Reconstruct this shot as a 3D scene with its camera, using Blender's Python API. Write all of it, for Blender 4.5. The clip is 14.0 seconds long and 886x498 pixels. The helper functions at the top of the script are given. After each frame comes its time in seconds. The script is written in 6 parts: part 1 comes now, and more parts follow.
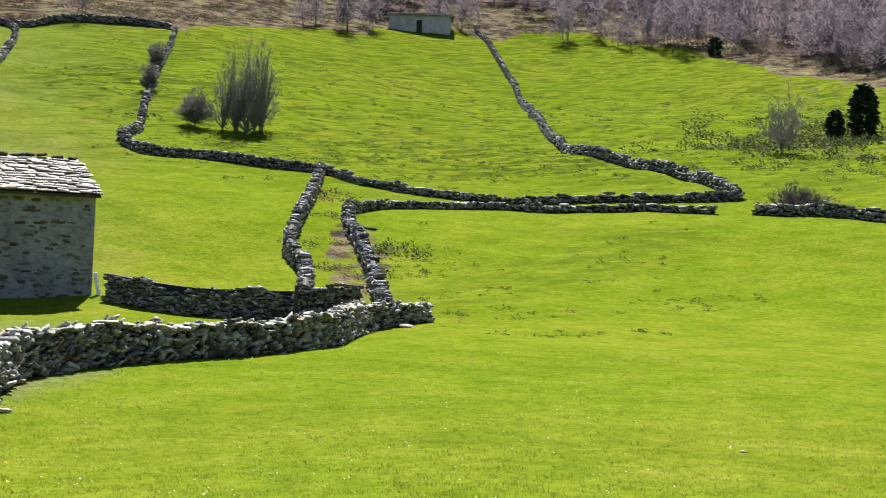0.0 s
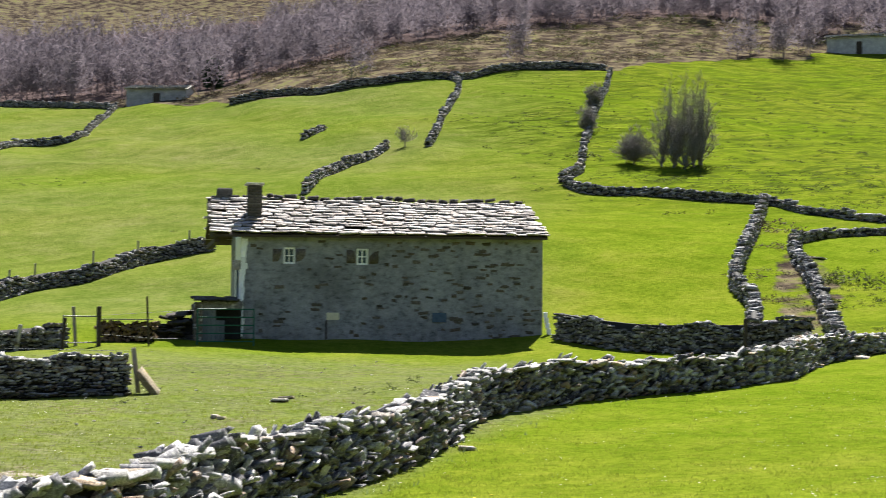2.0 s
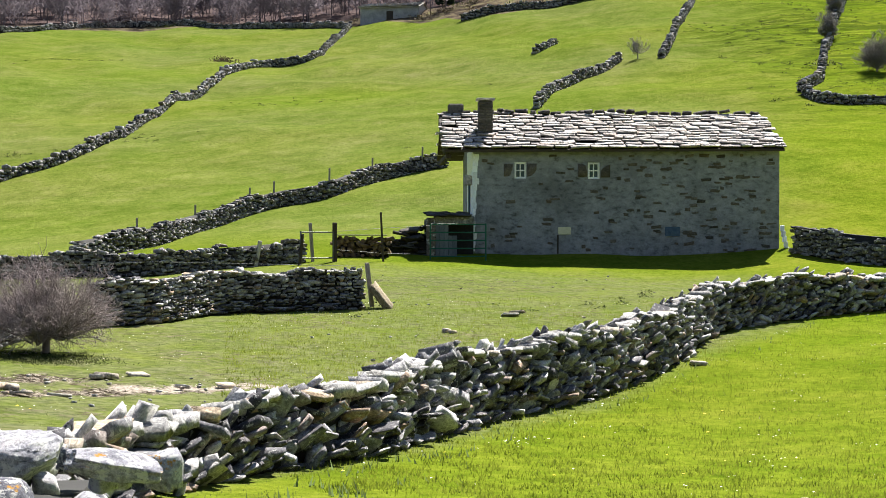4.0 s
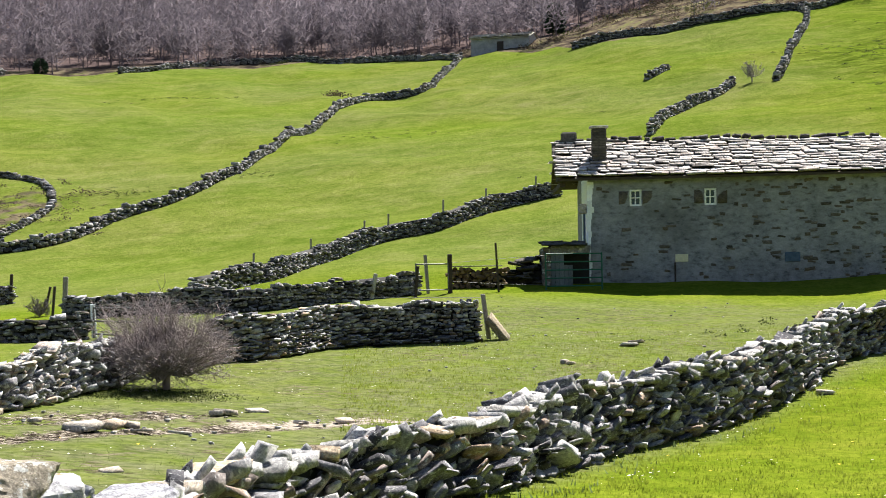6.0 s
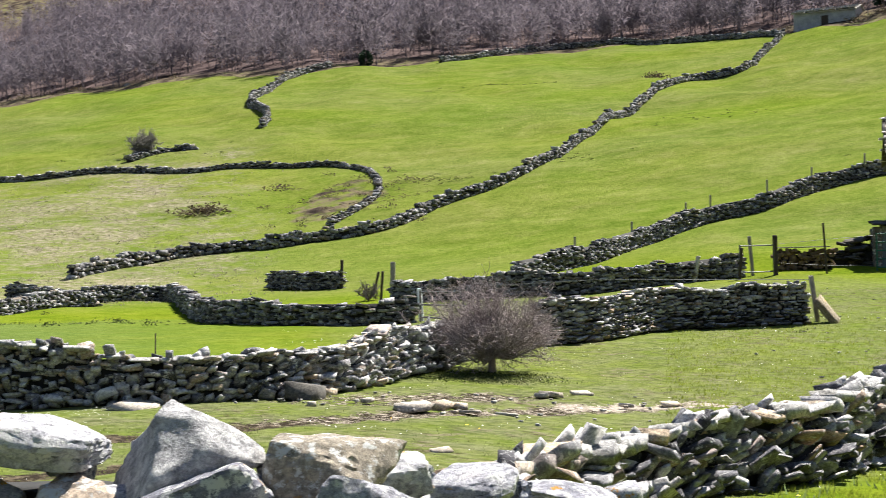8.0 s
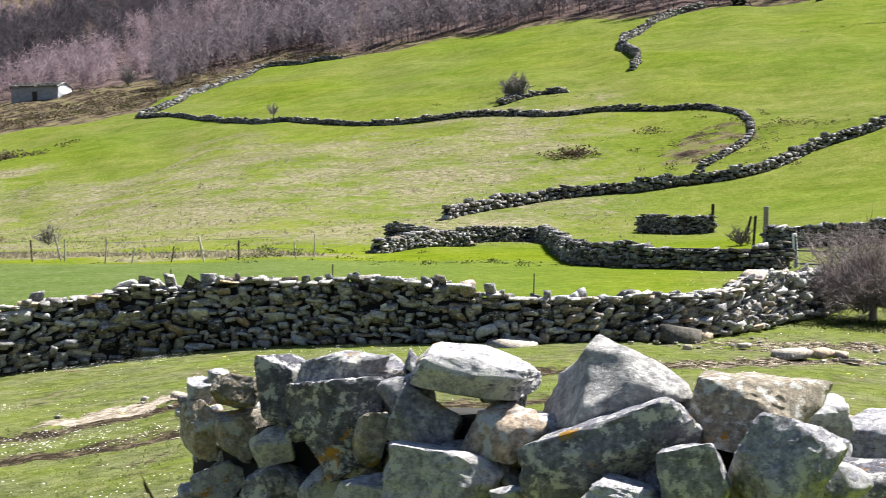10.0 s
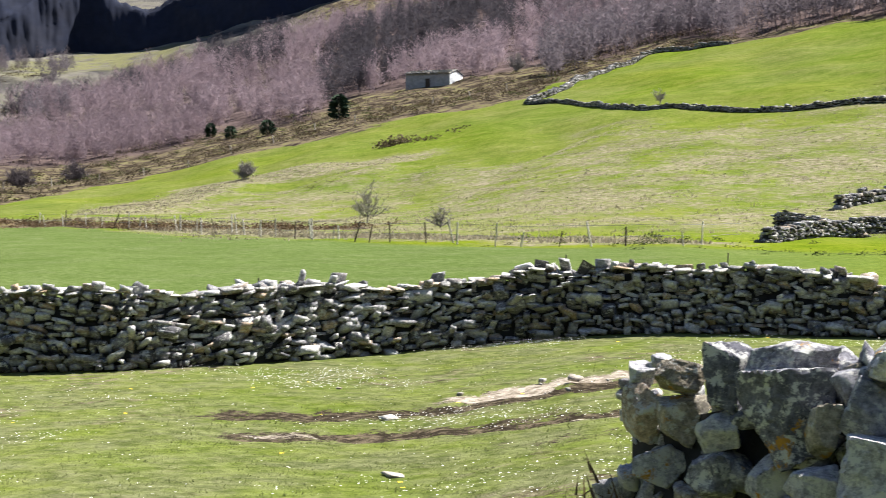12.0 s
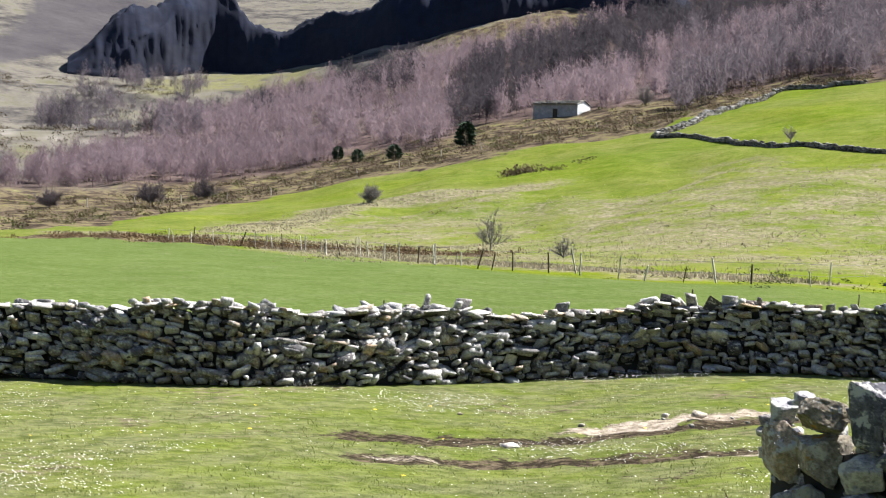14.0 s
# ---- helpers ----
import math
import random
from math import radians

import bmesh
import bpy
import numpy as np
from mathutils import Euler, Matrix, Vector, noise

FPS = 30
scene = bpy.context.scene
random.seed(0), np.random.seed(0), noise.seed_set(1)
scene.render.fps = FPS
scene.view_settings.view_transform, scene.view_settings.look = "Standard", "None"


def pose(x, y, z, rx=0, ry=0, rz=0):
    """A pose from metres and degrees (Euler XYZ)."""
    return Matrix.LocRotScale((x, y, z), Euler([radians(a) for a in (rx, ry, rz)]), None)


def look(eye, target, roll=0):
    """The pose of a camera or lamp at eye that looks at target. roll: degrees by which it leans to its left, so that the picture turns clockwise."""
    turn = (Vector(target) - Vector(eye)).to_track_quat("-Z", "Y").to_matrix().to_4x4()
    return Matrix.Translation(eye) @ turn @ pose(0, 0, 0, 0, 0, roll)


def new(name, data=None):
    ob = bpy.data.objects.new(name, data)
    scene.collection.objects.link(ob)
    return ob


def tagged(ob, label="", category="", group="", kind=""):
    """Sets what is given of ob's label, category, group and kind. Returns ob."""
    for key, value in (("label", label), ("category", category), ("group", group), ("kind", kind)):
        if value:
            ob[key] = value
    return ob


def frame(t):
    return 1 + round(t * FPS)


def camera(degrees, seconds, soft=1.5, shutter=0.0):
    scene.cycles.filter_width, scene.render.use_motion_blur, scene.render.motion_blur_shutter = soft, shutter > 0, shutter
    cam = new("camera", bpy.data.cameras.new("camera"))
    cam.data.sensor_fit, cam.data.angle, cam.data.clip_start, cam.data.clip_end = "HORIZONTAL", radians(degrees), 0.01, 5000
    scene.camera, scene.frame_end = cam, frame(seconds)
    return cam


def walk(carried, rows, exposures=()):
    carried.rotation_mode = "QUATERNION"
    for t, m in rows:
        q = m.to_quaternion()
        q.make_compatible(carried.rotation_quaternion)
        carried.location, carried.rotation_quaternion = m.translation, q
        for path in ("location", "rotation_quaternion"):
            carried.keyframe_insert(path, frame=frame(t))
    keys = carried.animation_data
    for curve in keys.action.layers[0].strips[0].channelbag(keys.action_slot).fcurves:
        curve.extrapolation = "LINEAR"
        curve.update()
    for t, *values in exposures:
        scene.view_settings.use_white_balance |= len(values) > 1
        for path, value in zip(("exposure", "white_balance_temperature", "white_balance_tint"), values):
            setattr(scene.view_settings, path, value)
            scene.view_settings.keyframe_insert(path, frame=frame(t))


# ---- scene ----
# camera: seconds, place, bearing (clockwise from +y), upward tilt, lean
cam = camera(31.82, 14.0, soft=0.7, shutter=0.25)
PATH = [
    (0.0, 0.129, -0.237, 2.016, 38.56, 1.70, 2.26),
    (0.5, 0.105, -0.234, 2.053, 35.73, 2.41, 1.61),
    (1.0, 0.009, -0.225, 1.975, 32.99, 2.58, 0.61),
    (1.5, -0.082, -0.227, 1.978, 28.12, 2.37, 0.19),
    (2.0, -0.031, -0.235, 2.000, 22.35, 2.65, 0.48),
    (2.5, 0.024, -0.224, 1.952, 18.34, 1.90, 0.75),
    (3.0, 0.117, -0.172, 2.000, 14.74, 0.36, 0.73),
    (3.2, 0.128, -0.164, 1.969, 14.54, -1.03, 0.60),
    (5.3, 0.155, 0.140, 2.020, 11.85, 0.57, -0.48),
    (5.5, 0.161, 0.163, 2.010, 11.42, 0.36, -0.61),
    (6.0, 0.155, 0.178, 2.014, 9.55, 0.60, -0.92),
    (6.5, 0.154, 0.201, 2.009, 7.67, 0.41, -1.18),
    (7.0, 0.140, 0.265, 2.019, 4.46, 0.33, -1.72),
    (7.5, 0.124, 0.246, 2.000, 0.91, 0.22, -1.56),
    (8.0, 0.107, 0.243, 2.002, -2.21, 0.24, -1.51),
    (8.2, 0.096, 0.249, 1.998, -3.74, 0.19, -1.31),
    (10.3, -0.057, 0.079, 2.002, -17.60, -1.81, -0.51),
    (10.5, -0.082, 0.072, 2.003, -18.89, -1.81, -0.20),
    (11.0, -0.148, 0.084, 1.999, -21.85, -1.98, -0.17),
    (11.5, -0.168, 0.006, 2.001, -25.27, -2.11, -0.11),
    (12.0, -0.185, -0.025, 2.003, -29.70, -1.98, 0.03),
    (12.5, -0.189, -0.032, 2.001, -32.38, -2.38, 0.31),
    (13.0, -0.206, -0.026, 1.991, -32.71, -2.08, 0.87),
    (13.5, -0.221, -0.037, 1.993, -32.71, -2.26, 1.94),
    (14.0, -0.237, -0.079, 1.992, -34.18, -1.02, 2.18),]


def aim(bearing, tilt):
    b, e = radians(bearing), radians(tilt)
    return Vector((math.cos(e) * math.sin(b), math.cos(e) * math.cos(b), math.sin(e)))


walk(cam, [(t, look((x, y, z), Vector((x, y, z)) + 10 * aim(b, e), r)) for t, x, y, z, b, e, r in PATH])

# ---- world, sun, exposure ----
SUN_BEARING, SUN_HEIGHT = 36.0, 54.0
world = bpy.data.worlds.new("sky")
scene.world = world
world.use_nodes = True
wn = world.node_tree.nodes
sky = wn.new("ShaderNodeTexSky")
sky.sky_type = "NISHITA"
sky.sun_disc = False
sky.sun_elevation, sky.sun_rotation = radians(SUN_HEIGHT), radians(SUN_BEARING)
sky.altitude, sky.air_density, sky.dust_density = 700, 1.0, 0.6
world.node_tree.links.new(sky.outputs[0], wn["Background"].inputs[0])
wn["Background"].inputs[1].default_value = 0.046
sun_data = bpy.data.lights.new("sun", "SUN")
sun_data.energy, sun_data.angle, sun_data.color = 5.0, radians(0.53), (1.0, 0.95, 0.86)
sun = new("sun", sun_data)
sun.matrix_world = look(60 * aim(SUN_BEARING, SUN_HEIGHT), (0, 0, 0))
scene.view_settings.exposure = 1.62

# ---- terrain: height of the ground by bearing and distance from the middle of the walk ----
BEARINGS = np.array([-56, -42, -32, -22, -8, 8, 24, 42.0])
REACHES = np.array([0, 20, 40, 62, 85, 115, 155, 205, 270, 360, 520, 1000.0])
LAND = np.array([
    [0.4, -0.4, -0.1, -0.1, -0.2, -0.5, -0.5, 1, 6, 17, 42, 172],
    [0.4, -0.3, 0, 0, 0, 0.4, 1.6, 3.5, 8.6, 21.7, 42, 152],
    [0.3, -0.3, 0.05, 0.15, 0.3, 1.1, 6.0, 11.8, 18.9, 37.4, 76, 155],
    [0.5, 0, 0.2, 0.3, 1.2, 4.9, 10.8, 18.6, 27.8, 45.9, 83.8, 192],
    [0.5, 0, 0.1, 0.2, 1.4, 7.0, 16.0, 25.9, 41.6, 67.3, 107.7, 226.9],
    [0.5, -0.4, 0.1, 1.3, 4.0, 9.9, 17.9, 28.4, 43.1, 65.3, 106.1, 230.1],
    [0.5, -0.6, 0.1, 1.0, 6.4, 12.4, 22.6, 37.3, 54.9, 78.8, 120.9, 247.1],
    [0.5, -0.3, 0.4, 1.7, 5.8, 11.5, 19.3, 29.5, 51.4, 78.1, 125.6, 267.7],
])


def spline_weights(v, knots):
    i = np.clip(np.searchsorted(knots, v, side="right") - 1, 0, len(knots) - 2)
    u = (np.clip(v, knots[0], knots[-1]) - knots[i]) / (knots[i + 1] - knots[i])
    out = np.zeros((len(v), len(knots)))
    w = (-.5 * u + u * u - .5 * u ** 3, 1 - 2.5 * u * u + 1.5 * u ** 3, .5 * u + 2 * u * u - 1.5 * u ** 3, -.5 * u * u + .5 * u ** 3)
    for k in range(4):
        np.add.at(out, (np.arange(len(v)), np.clip(i + k - 1, 0, len(knots) - 1)), w[k])
    return out


def smooth(a, b, v):
    t = np.clip((v - a) / (b - a), 0, 1)
    return t * t * (3 - 2 * t)


def wave(x, y, size, seed):
    """Cheap smooth noise, about -1 to 1, as a sum of crossed sines."""
    rng, out = np.random.RandomState(seed), 0
    for k in range(6):
        a, ph, f = rng.uniform(0, 6.28), rng.uniform(0, 6.28), rng.uniform(0.6, 1.7) * 6.28 / size
        out = out + np.sin((x * np.cos(a) + y * np.sin(a)) * f + ph + 1.3 * np.sin((x * np.sin(a) - y * np.cos(a)) * f * 0.7 + ph * 2))
    return out / 3.0


def scarp_foot(x, y):
    b = np.degrees(np.arctan2(x, y))
    return np.interp(b, [-48.5, -47, -45.4, -42.8, -39.5, -36.2, -32.9, -30, -26], [575, 574, 580, 600, 572, 512, 494, 502, 470]) + 3.0 * wave(x, y, 90, 5)


def scarp_high(x, y):
    """Height of the crags: a bold bluff at one end that runs out into a low band of rock."""
    b = np.degrees(np.arctan2(x, y))
    h = np.interp(b, [-48.2, -47.2, -45.8, -44.2, -42.6, -41.6, -40.4, -36, -30, -27, -25], [0, 9, 25, 29, 27, 17, 13, 14, 13, 10, 0])
    return h * (1 + 0.14 * wave(x, y, 60, 6))


def ground_z(x, y):
    x, y = np.atleast_1d(np.asarray(x, float)), np.atleast_1d(np.asarray(y, float))
    b, d = np.degrees(np.arctan2(x, y)), np.hypot(x, y)
    # behind the walker the two sides run into one another
    be = np.where(b > 42, 42 - (b - 42) * 49 / 131, np.where(b < -56, -56 + (-56 - b) * 49 / 131, b))
    z = np.einsum("ni,nj,ij->n", spline_weights(be, BEARINGS), spline_weights(d, REACHES), LAND)
    z = z + wave(x, y, 17, 3) * 0.28 * smooth(80, 140, d) + wave(x, y, 7, 4) * 0.05 * smooth(20, 60, d)
    return z


def gz(x, y):
    return float(ground_z(x, y)[0])


# the upper edge of the fields: bearing, distance
EDGE = np.array([(-180, 150), (-50, 138), (-46.5, 150), (-43.4, 191), (-40, 207), (-36, 204), (-32, 197), (-26.8, 196), (-23.8, 230), (-22, 252), (-19.3, 239), (-13.5, 228),
                 (-7.4, 208), (0, 216), (5, 224), (10.3, 208), (14.5, 188), (22.7, 187), (28.4, 200), (32.3, 224), (37, 246), (43, 254), (46, 247), (49, 231), (52, 214), (56, 195), (180, 195)], float)

# ---- materials ----
def node_tree(name):
    m = bpy.data.materials.new(name)
    m.use_nodes = True
    return m, m.node_tree.nodes, m.node_tree.links, m.node_tree.nodes["Principled BSDF"]


class Shader:
    """Short hand for one node material."""

    def __init__(self, name, rough=0.85, spec=0.25):
        self.m, self.n, self.l, self.b = node_tree(name)
        self.b.inputs["Roughness"].default_value = rough
        self.b.inputs["Specular IOR Level"].default_value = spec
        self.pos = self.n.new("ShaderNodeNewGeometry").outputs["Position"]

    def put(self, socket, value):
        if hasattr(value, "is_output"):
            self.l.new(value, socket)
        else:
            socket.default_value = value

    def noise(self, scale, detail=3, rough=0.6, stretch=None):
        t = self.n.new("ShaderNodeTexNoise")
        t.inputs["Scale"].default_value, t.inputs["Detail"].default_value, t.inputs["Roughness"].default_value = scale, detail, rough
        src = self.pos
        if stretch:
            mp = self.n.new("ShaderNodeMapping")
            mp.inputs["Scale"].default_value = stretch
            self.l.new(src, mp.inputs[0])
            src = mp.outputs[0]
        self.l.new(src, t.inputs["Vector"])
        return t.outputs[0]

    def ramp(self, fac, stops, ease=False):
        r = self.n.new("ShaderNodeValToRGB")
        e = r.color_ramp.elements
        while len(e) < len(stops):
            e.new(0.5)
        for el, (p, c) in zip(e, stops):
            el.position, el.color = p, (*c, 1) if len(c) == 3 else c
        if ease:
            r.color_ramp.interpolation = "EASE"
        self.l.new(fac, r.inputs[0])
        return r.outputs[0]

    def step(self, fac, a, b):
        return self.ramp(fac, [(a, (0, 0, 0)), (b, (1, 1, 1))])

    def mix(self, fac, a, b, mode="MIX"):
        x = self.n.new("ShaderNodeMix")
        x.data_type, x.blend_type = "RGBA", mode
        self.put(x.inputs[0], fac)
        for s, v in ((x.inputs[6], a), (x.inputs[7], b)):
            self.put(s, (*v, 1) if isinstance(v, tuple) and len(v) == 3 else v)
        return x.outputs[2]

    def math(self, op, a, b=0.0):
        x = self.n.new("ShaderNodeMath")
        x.operation = op
        self.put(x.inputs[0], a), self.put(x.inputs[1], b)
        return x.outputs[0]

    def attr(self, name):
        a = self.n.new("ShaderNodeAttribute")
        a.attribute_name = name
        return a.outputs["Fac"]

    def chance(self):
        """A random value for each object and each loose piece of a mesh."""
        o = self.n.new("ShaderNodeObjectInfo").outputs["Random"]
        g = self.n.new("ShaderNodeNewGeometry").outputs["Random Per Island"]
        return self.math("FRACT", self.math("ADD", o, g))

    def done(self, colour, height=None, strength=0.5, distance=0.02):
        self.put(self.b.inputs["Base Color"], colour if not isinstance(colour, tuple) else (*colour, 1))
        if height is not None:
            bp = self.n.new("ShaderNodeBump")
            bp.inputs["Strength"].default_value, bp.inputs["Distance"].default_value = strength, distance
            self.l.new(height, bp.inputs["Height"])
            self.l.new(bp.outputs[0], self.b.inputs["Normal"])
        return self.m


def stone_material(name, dark, mid, pale, warm, lichen=0.55, ochre=0.70, grain=1.0):
    s = Shader(name, 0.92, 0.15)
    c = s.ramp(s.chance(), [(0.0, dark), (0.30, mid), (0.58, pale), (0.80, mid), (1.0, warm)])
    big, fine, spots = s.noise(5 * grain, 4), s.noise(30 * grain, 6, 0.8), s.noise(13 * grain, 5, 0.75)
    c = s.mix(0.75, c, s.ramp(big, [(0.3, (0.50, 0.51, 0.54)), (0.55, (1, 1, 1)), (0.75, (1.25, 1.2, 1.1))]), "MULTIPLY")
    c = s.mix(0.85, c, s.ramp(fine, [(0.33, (0.25, 0.25, 0.27)), (0.50, (0.95, 0.95, 0.96)), (0.64, (1.75, 1.74, 1.70))]), "MULTIPLY")
    c = s.mix(s.step(spots, lichen, lichen + 0.06), c, (0.46, 0.462, 0.455))
    c = s.mix(s.step(s.noise(4.1 * grain, 5, 0.75), ochre, ochre + 0.04), c, (0.36, 0.19, 0.035))
    h = s.math("ADD", s.math("MULTIPLY", big, 0.6), s.math("MULTIPLY", fine, 0.40))
    return s.done(c, h, 1.0, 0.030 / grain)


def plain_material(name, a, b, scale=6.0, rough=0.8, bump=0.3, stretch=None, metal=0.0, spread=0.25, glow_through=0.0):
    s = Shader(name, rough)
    s.b.inputs["Metallic"].default_value = metal
    n1, n2 = s.noise(scale, 4, 0.65, stretch), s.noise(scale * 7, 3, 0.6, stretch)
    c = s.ramp(n1, [(0.3, a), (0.7, b)])
    c = s.mix(0.6, c, s.ramp(n2, [(0.25, (0.6, 0.6, 0.6)), (0.7, (1.25, 1.25, 1.25))]), "MULTIPLY")
    c = s.mix(spread, c, s.ramp(s.chance(), [(0, (0.4, 0.4, 0.4)), (1, (1.6, 1.6, 1.6))]), "MULTIPLY")
    m = s.done(c, s.math("ADD", n1, n2) if bump else None, bump, 0.01)
    if glow_through:
        # thin leaves let light pass
        tr, mx = s.n.new("ShaderNodeBsdfTranslucent"), s.n.new("ShaderNodeMixShader")
        s.l.new(c, tr.inputs["Color"])
        mx.inputs[0].default_value = glow_through
        s.l.new(s.b.outputs[0], mx.inputs[1]), s.l.new(tr.outputs[0], mx.inputs[2])
        s.l.new(mx.outputs[0], s.n["Material Output"].inputs["Surface"])
    return m


M_STONE = stone_material("grey_wall_stone", (0.034, 0.033, 0.040), (0.150, 0.147, 0.163), (0.48, 0.473, 0.482), (0.31, 0.225, 0.165), 0.56, 0.74)
# M_STONE brightened: light on the paddock wall's faces is put into the colour
M_STONE_LIT = stone_material("brightened_wall_stone", (0.046, 0.045, 0.053), (0.195, 0.193, 0.212), (0.53, 0.526, 0.54), (0.38, 0.29, 0.215), 0.53, 0.75)
M_COPING = stone_material("pale_coping_stone", (0.21, 0.208, 0.21), (0.32, 0.316, 0.314), (0.47, 0.462, 0.45), (0.42, 0.33, 0.24), 0.57, 0.72)
M_STONE_FAR = stone_material("field_wall_stone", (0.034, 0.033, 0.040), (0.105, 0.103, 0.114), (0.31, 0.305, 0.312), (0.18, 0.15, 0.12), grain=0.4)
M_BOULDER = stone_material("lichen_boulder_stone", (0.12, 0.121, 0.150), (0.235, 0.235, 0.272), (0.415, 0.412, 0.440), (0.39, 0.305, 0.22), 0.51, 0.62, 1.6)
M_PALEROCK = stone_material("pale_smooth_boulder_stone", (0.33, 0.325, 0.33), (0.37, 0.365, 0.37), (0.40, 0.395, 0.395), (0.38, 0.37, 0.36), 0.60, 0.75, 1.0)
M_TANROCK = stone_material("ochre_lichen_boulder_stone", (0.20, 0.175, 0.14), (0.25, 0.22, 0.18), (0.31, 0.285, 0.245), (0.28, 0.23, 0.17), 0.54, 0.60, 1.5)
M_PEBBLE = stone_material("pale_field_pebble", (0.20, 0.195, 0.185), (0.30, 0.295, 0.28), (0.42, 0.41, 0.39), (0.32, 0.26, 0.20), 0.6, 0.8)
M_SLAB = stone_material("roof_slab_stone", (0.24, 0.218, 0.212), (0.40, 0.374, 0.364), (0.58, 0.55, 0.536), (0.47, 0.40, 0.36), 0.66, 0.80, 0.5)
# near-black: shade in gaps and hollows is put into this fill's colour
M_GAP_SHADE = plain_material("gap_shade_fill", (0.010, 0.010, 0.010), (0.022, 0.021, 0.020), 9)
M_WOOD = plain_material("weathered_grey_timber", (0.15, 0.135, 0.12), (0.33, 0.305, 0.275), 9, 0.85, 0.5, (6, 6, 1))
M_STAKE = plain_material("bleached_fence_stake", (0.26, 0.245, 0.225), (0.46, 0.44, 0.41), 9, 0.85, 0.4, (6, 6, 1), spread=0.6)
M_BRACKEN = plain_material("rusty_dead_bracken", (0.075, 0.05, 0.028), (0.16, 0.11, 0.065), 0.3, 0.9, 0.0, spread=0.6, glow_through=0.3)
M_OLDWOOD = plain_material("dark_old_timber", (0.03, 0.024, 0.021), (0.078, 0.06, 0.048), 9, 0.85, 0.5, (6, 6, 1))
M_LOG = plain_material("split_firewood", (0.102, 0.066, 0.036), (0.216, 0.15, 0.09), 9, 0.85, 0.4, (3, 3, 1), spread=0.5)
M_STEEL = plain_material("dull_galvanised_steel", (0.10, 0.105, 0.11), (0.18, 0.185, 0.19), 12, 0.6, 0.1, metal=0.3)
M_GREENPAINT = plain_material("dark_green_painted_steel", (0.01, 0.07, 0.05), (0.02, 0.12, 0.08), 12, 0.5, 0.1)
M_WHITE = plain_material("white_paint", (0.84, 0.88, 0.94), (0.90, 0.93, 0.97), 5, 0.7, 0.2)
M_BLUE = plain_material("faded_blue_paint", (0.04, 0.072, 0.128), (0.08, 0.128, 0.208), 8, 0.6, 0.2)
M_GREYDOOR = plain_material("grey_blue_weathered_boards", (0.096, 0.114, 0.132), (0.168, 0.186, 0.204), 8, 0.75, 0.4, (5, 5, 1))
M_SIGN = plain_material("cream_painted_board", (0.496, 0.48, 0.36), (0.576, 0.56, 0.44), 5, 0.6, 0.1)
M_BARK = plain_material("grey_bare_bark", (0.22, 0.205, 0.21), (0.39, 0.365, 0.37), 7, 0.9, 0.0, glow_through=0.4)
M_THORN = plain_material("thorn_twigs", (0.18, 0.145, 0.150), (0.34, 0.29, 0.295), 7, 0.9, 0.3)
# mauve twigs, with some blue of the air haze put into the colour
M_TWIG = plain_material("haze_mauve_twigs", (0.125, 0.108, 0.126), (0.215, 0.187, 0.216), 0.06, 0.9, 0.0, spread=0.3, glow_through=0.5)
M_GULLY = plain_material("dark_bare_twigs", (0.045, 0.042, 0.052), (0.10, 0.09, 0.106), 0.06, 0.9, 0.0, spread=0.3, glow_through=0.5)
# rosy twigs whose colour also carries the bluish haze of distance
M_ROSY = plain_material("haze_rosy_twigs", (0.205, 0.155, 0.178), (0.345, 0.275, 0.312), 0.05, 0.9, 0.0, spread=0.25, glow_through=0.5)
M_CONIFER = plain_material("dark_conifer_needles", (0.012, 0.03, 0.018), (0.03, 0.06, 0.03), 3, 0.8, 0.0, spread=0.5)
M_HEATHER = plain_material("brown_heather", (0.0405, 0.0315, 0.0203), (0.104, 0.081, 0.0495), 0.2, 0.9, 0.0, spread=0.8, glow_through=0.3)
M_GORSE = plain_material("dark_green_gorse", (0.03, 0.042, 0.012), (0.084, 0.096, 0.03), 0.8, 0.9, 0.0, spread=0.8, glow_through=0.3)
M_RUSH = plain_material("pale_dry_rush", (0.20, 0.176, 0.12), (0.34, 0.305, 0.225), 0.5, 0.9, 0.0, spread=0.6, glow_through=0.4)
M_BLADE = plain_material("fresh_grass_blades", (0.12, 0.16, 0.012), (0.19, 0.22, 0.03), 0.6, 0.7, 0.0, spread=0.4, glow_through=0.6)
M_TURF = plain_material("worn_turf_blades", (0.075, 0.095, 0.026), (0.15, 0.17, 0.06), 0.6, 0.7, 0.0, spread=0.5, glow_through=0.6)
M_LUSH = plain_material("lush_meadow_blades", (0.080, 0.118, 0.042), (0.125, 0.165, 0.070), 0.4, 0.7, 0.0, spread=0.5, glow_through=0.7)
M_TUSSOCK = plain_material("dark_rush_tussock", (0.022, 0.036, 0.008), (0.06, 0.075, 0.02), 0.8, 0.9, 0.0, spread=0.7, glow_through=0.3)
M_DAISY = plain_material("daisy_petals", (0.8, 0.8, 0.78), (0.85, 0.85, 0.85), 5, 0.7, 0.0)
M_YELLOW = plain_material("dandelion_petals", (0.8, 0.5, 0.02), (0.85, 0.6, 0.03), 5, 0.7, 0.0)


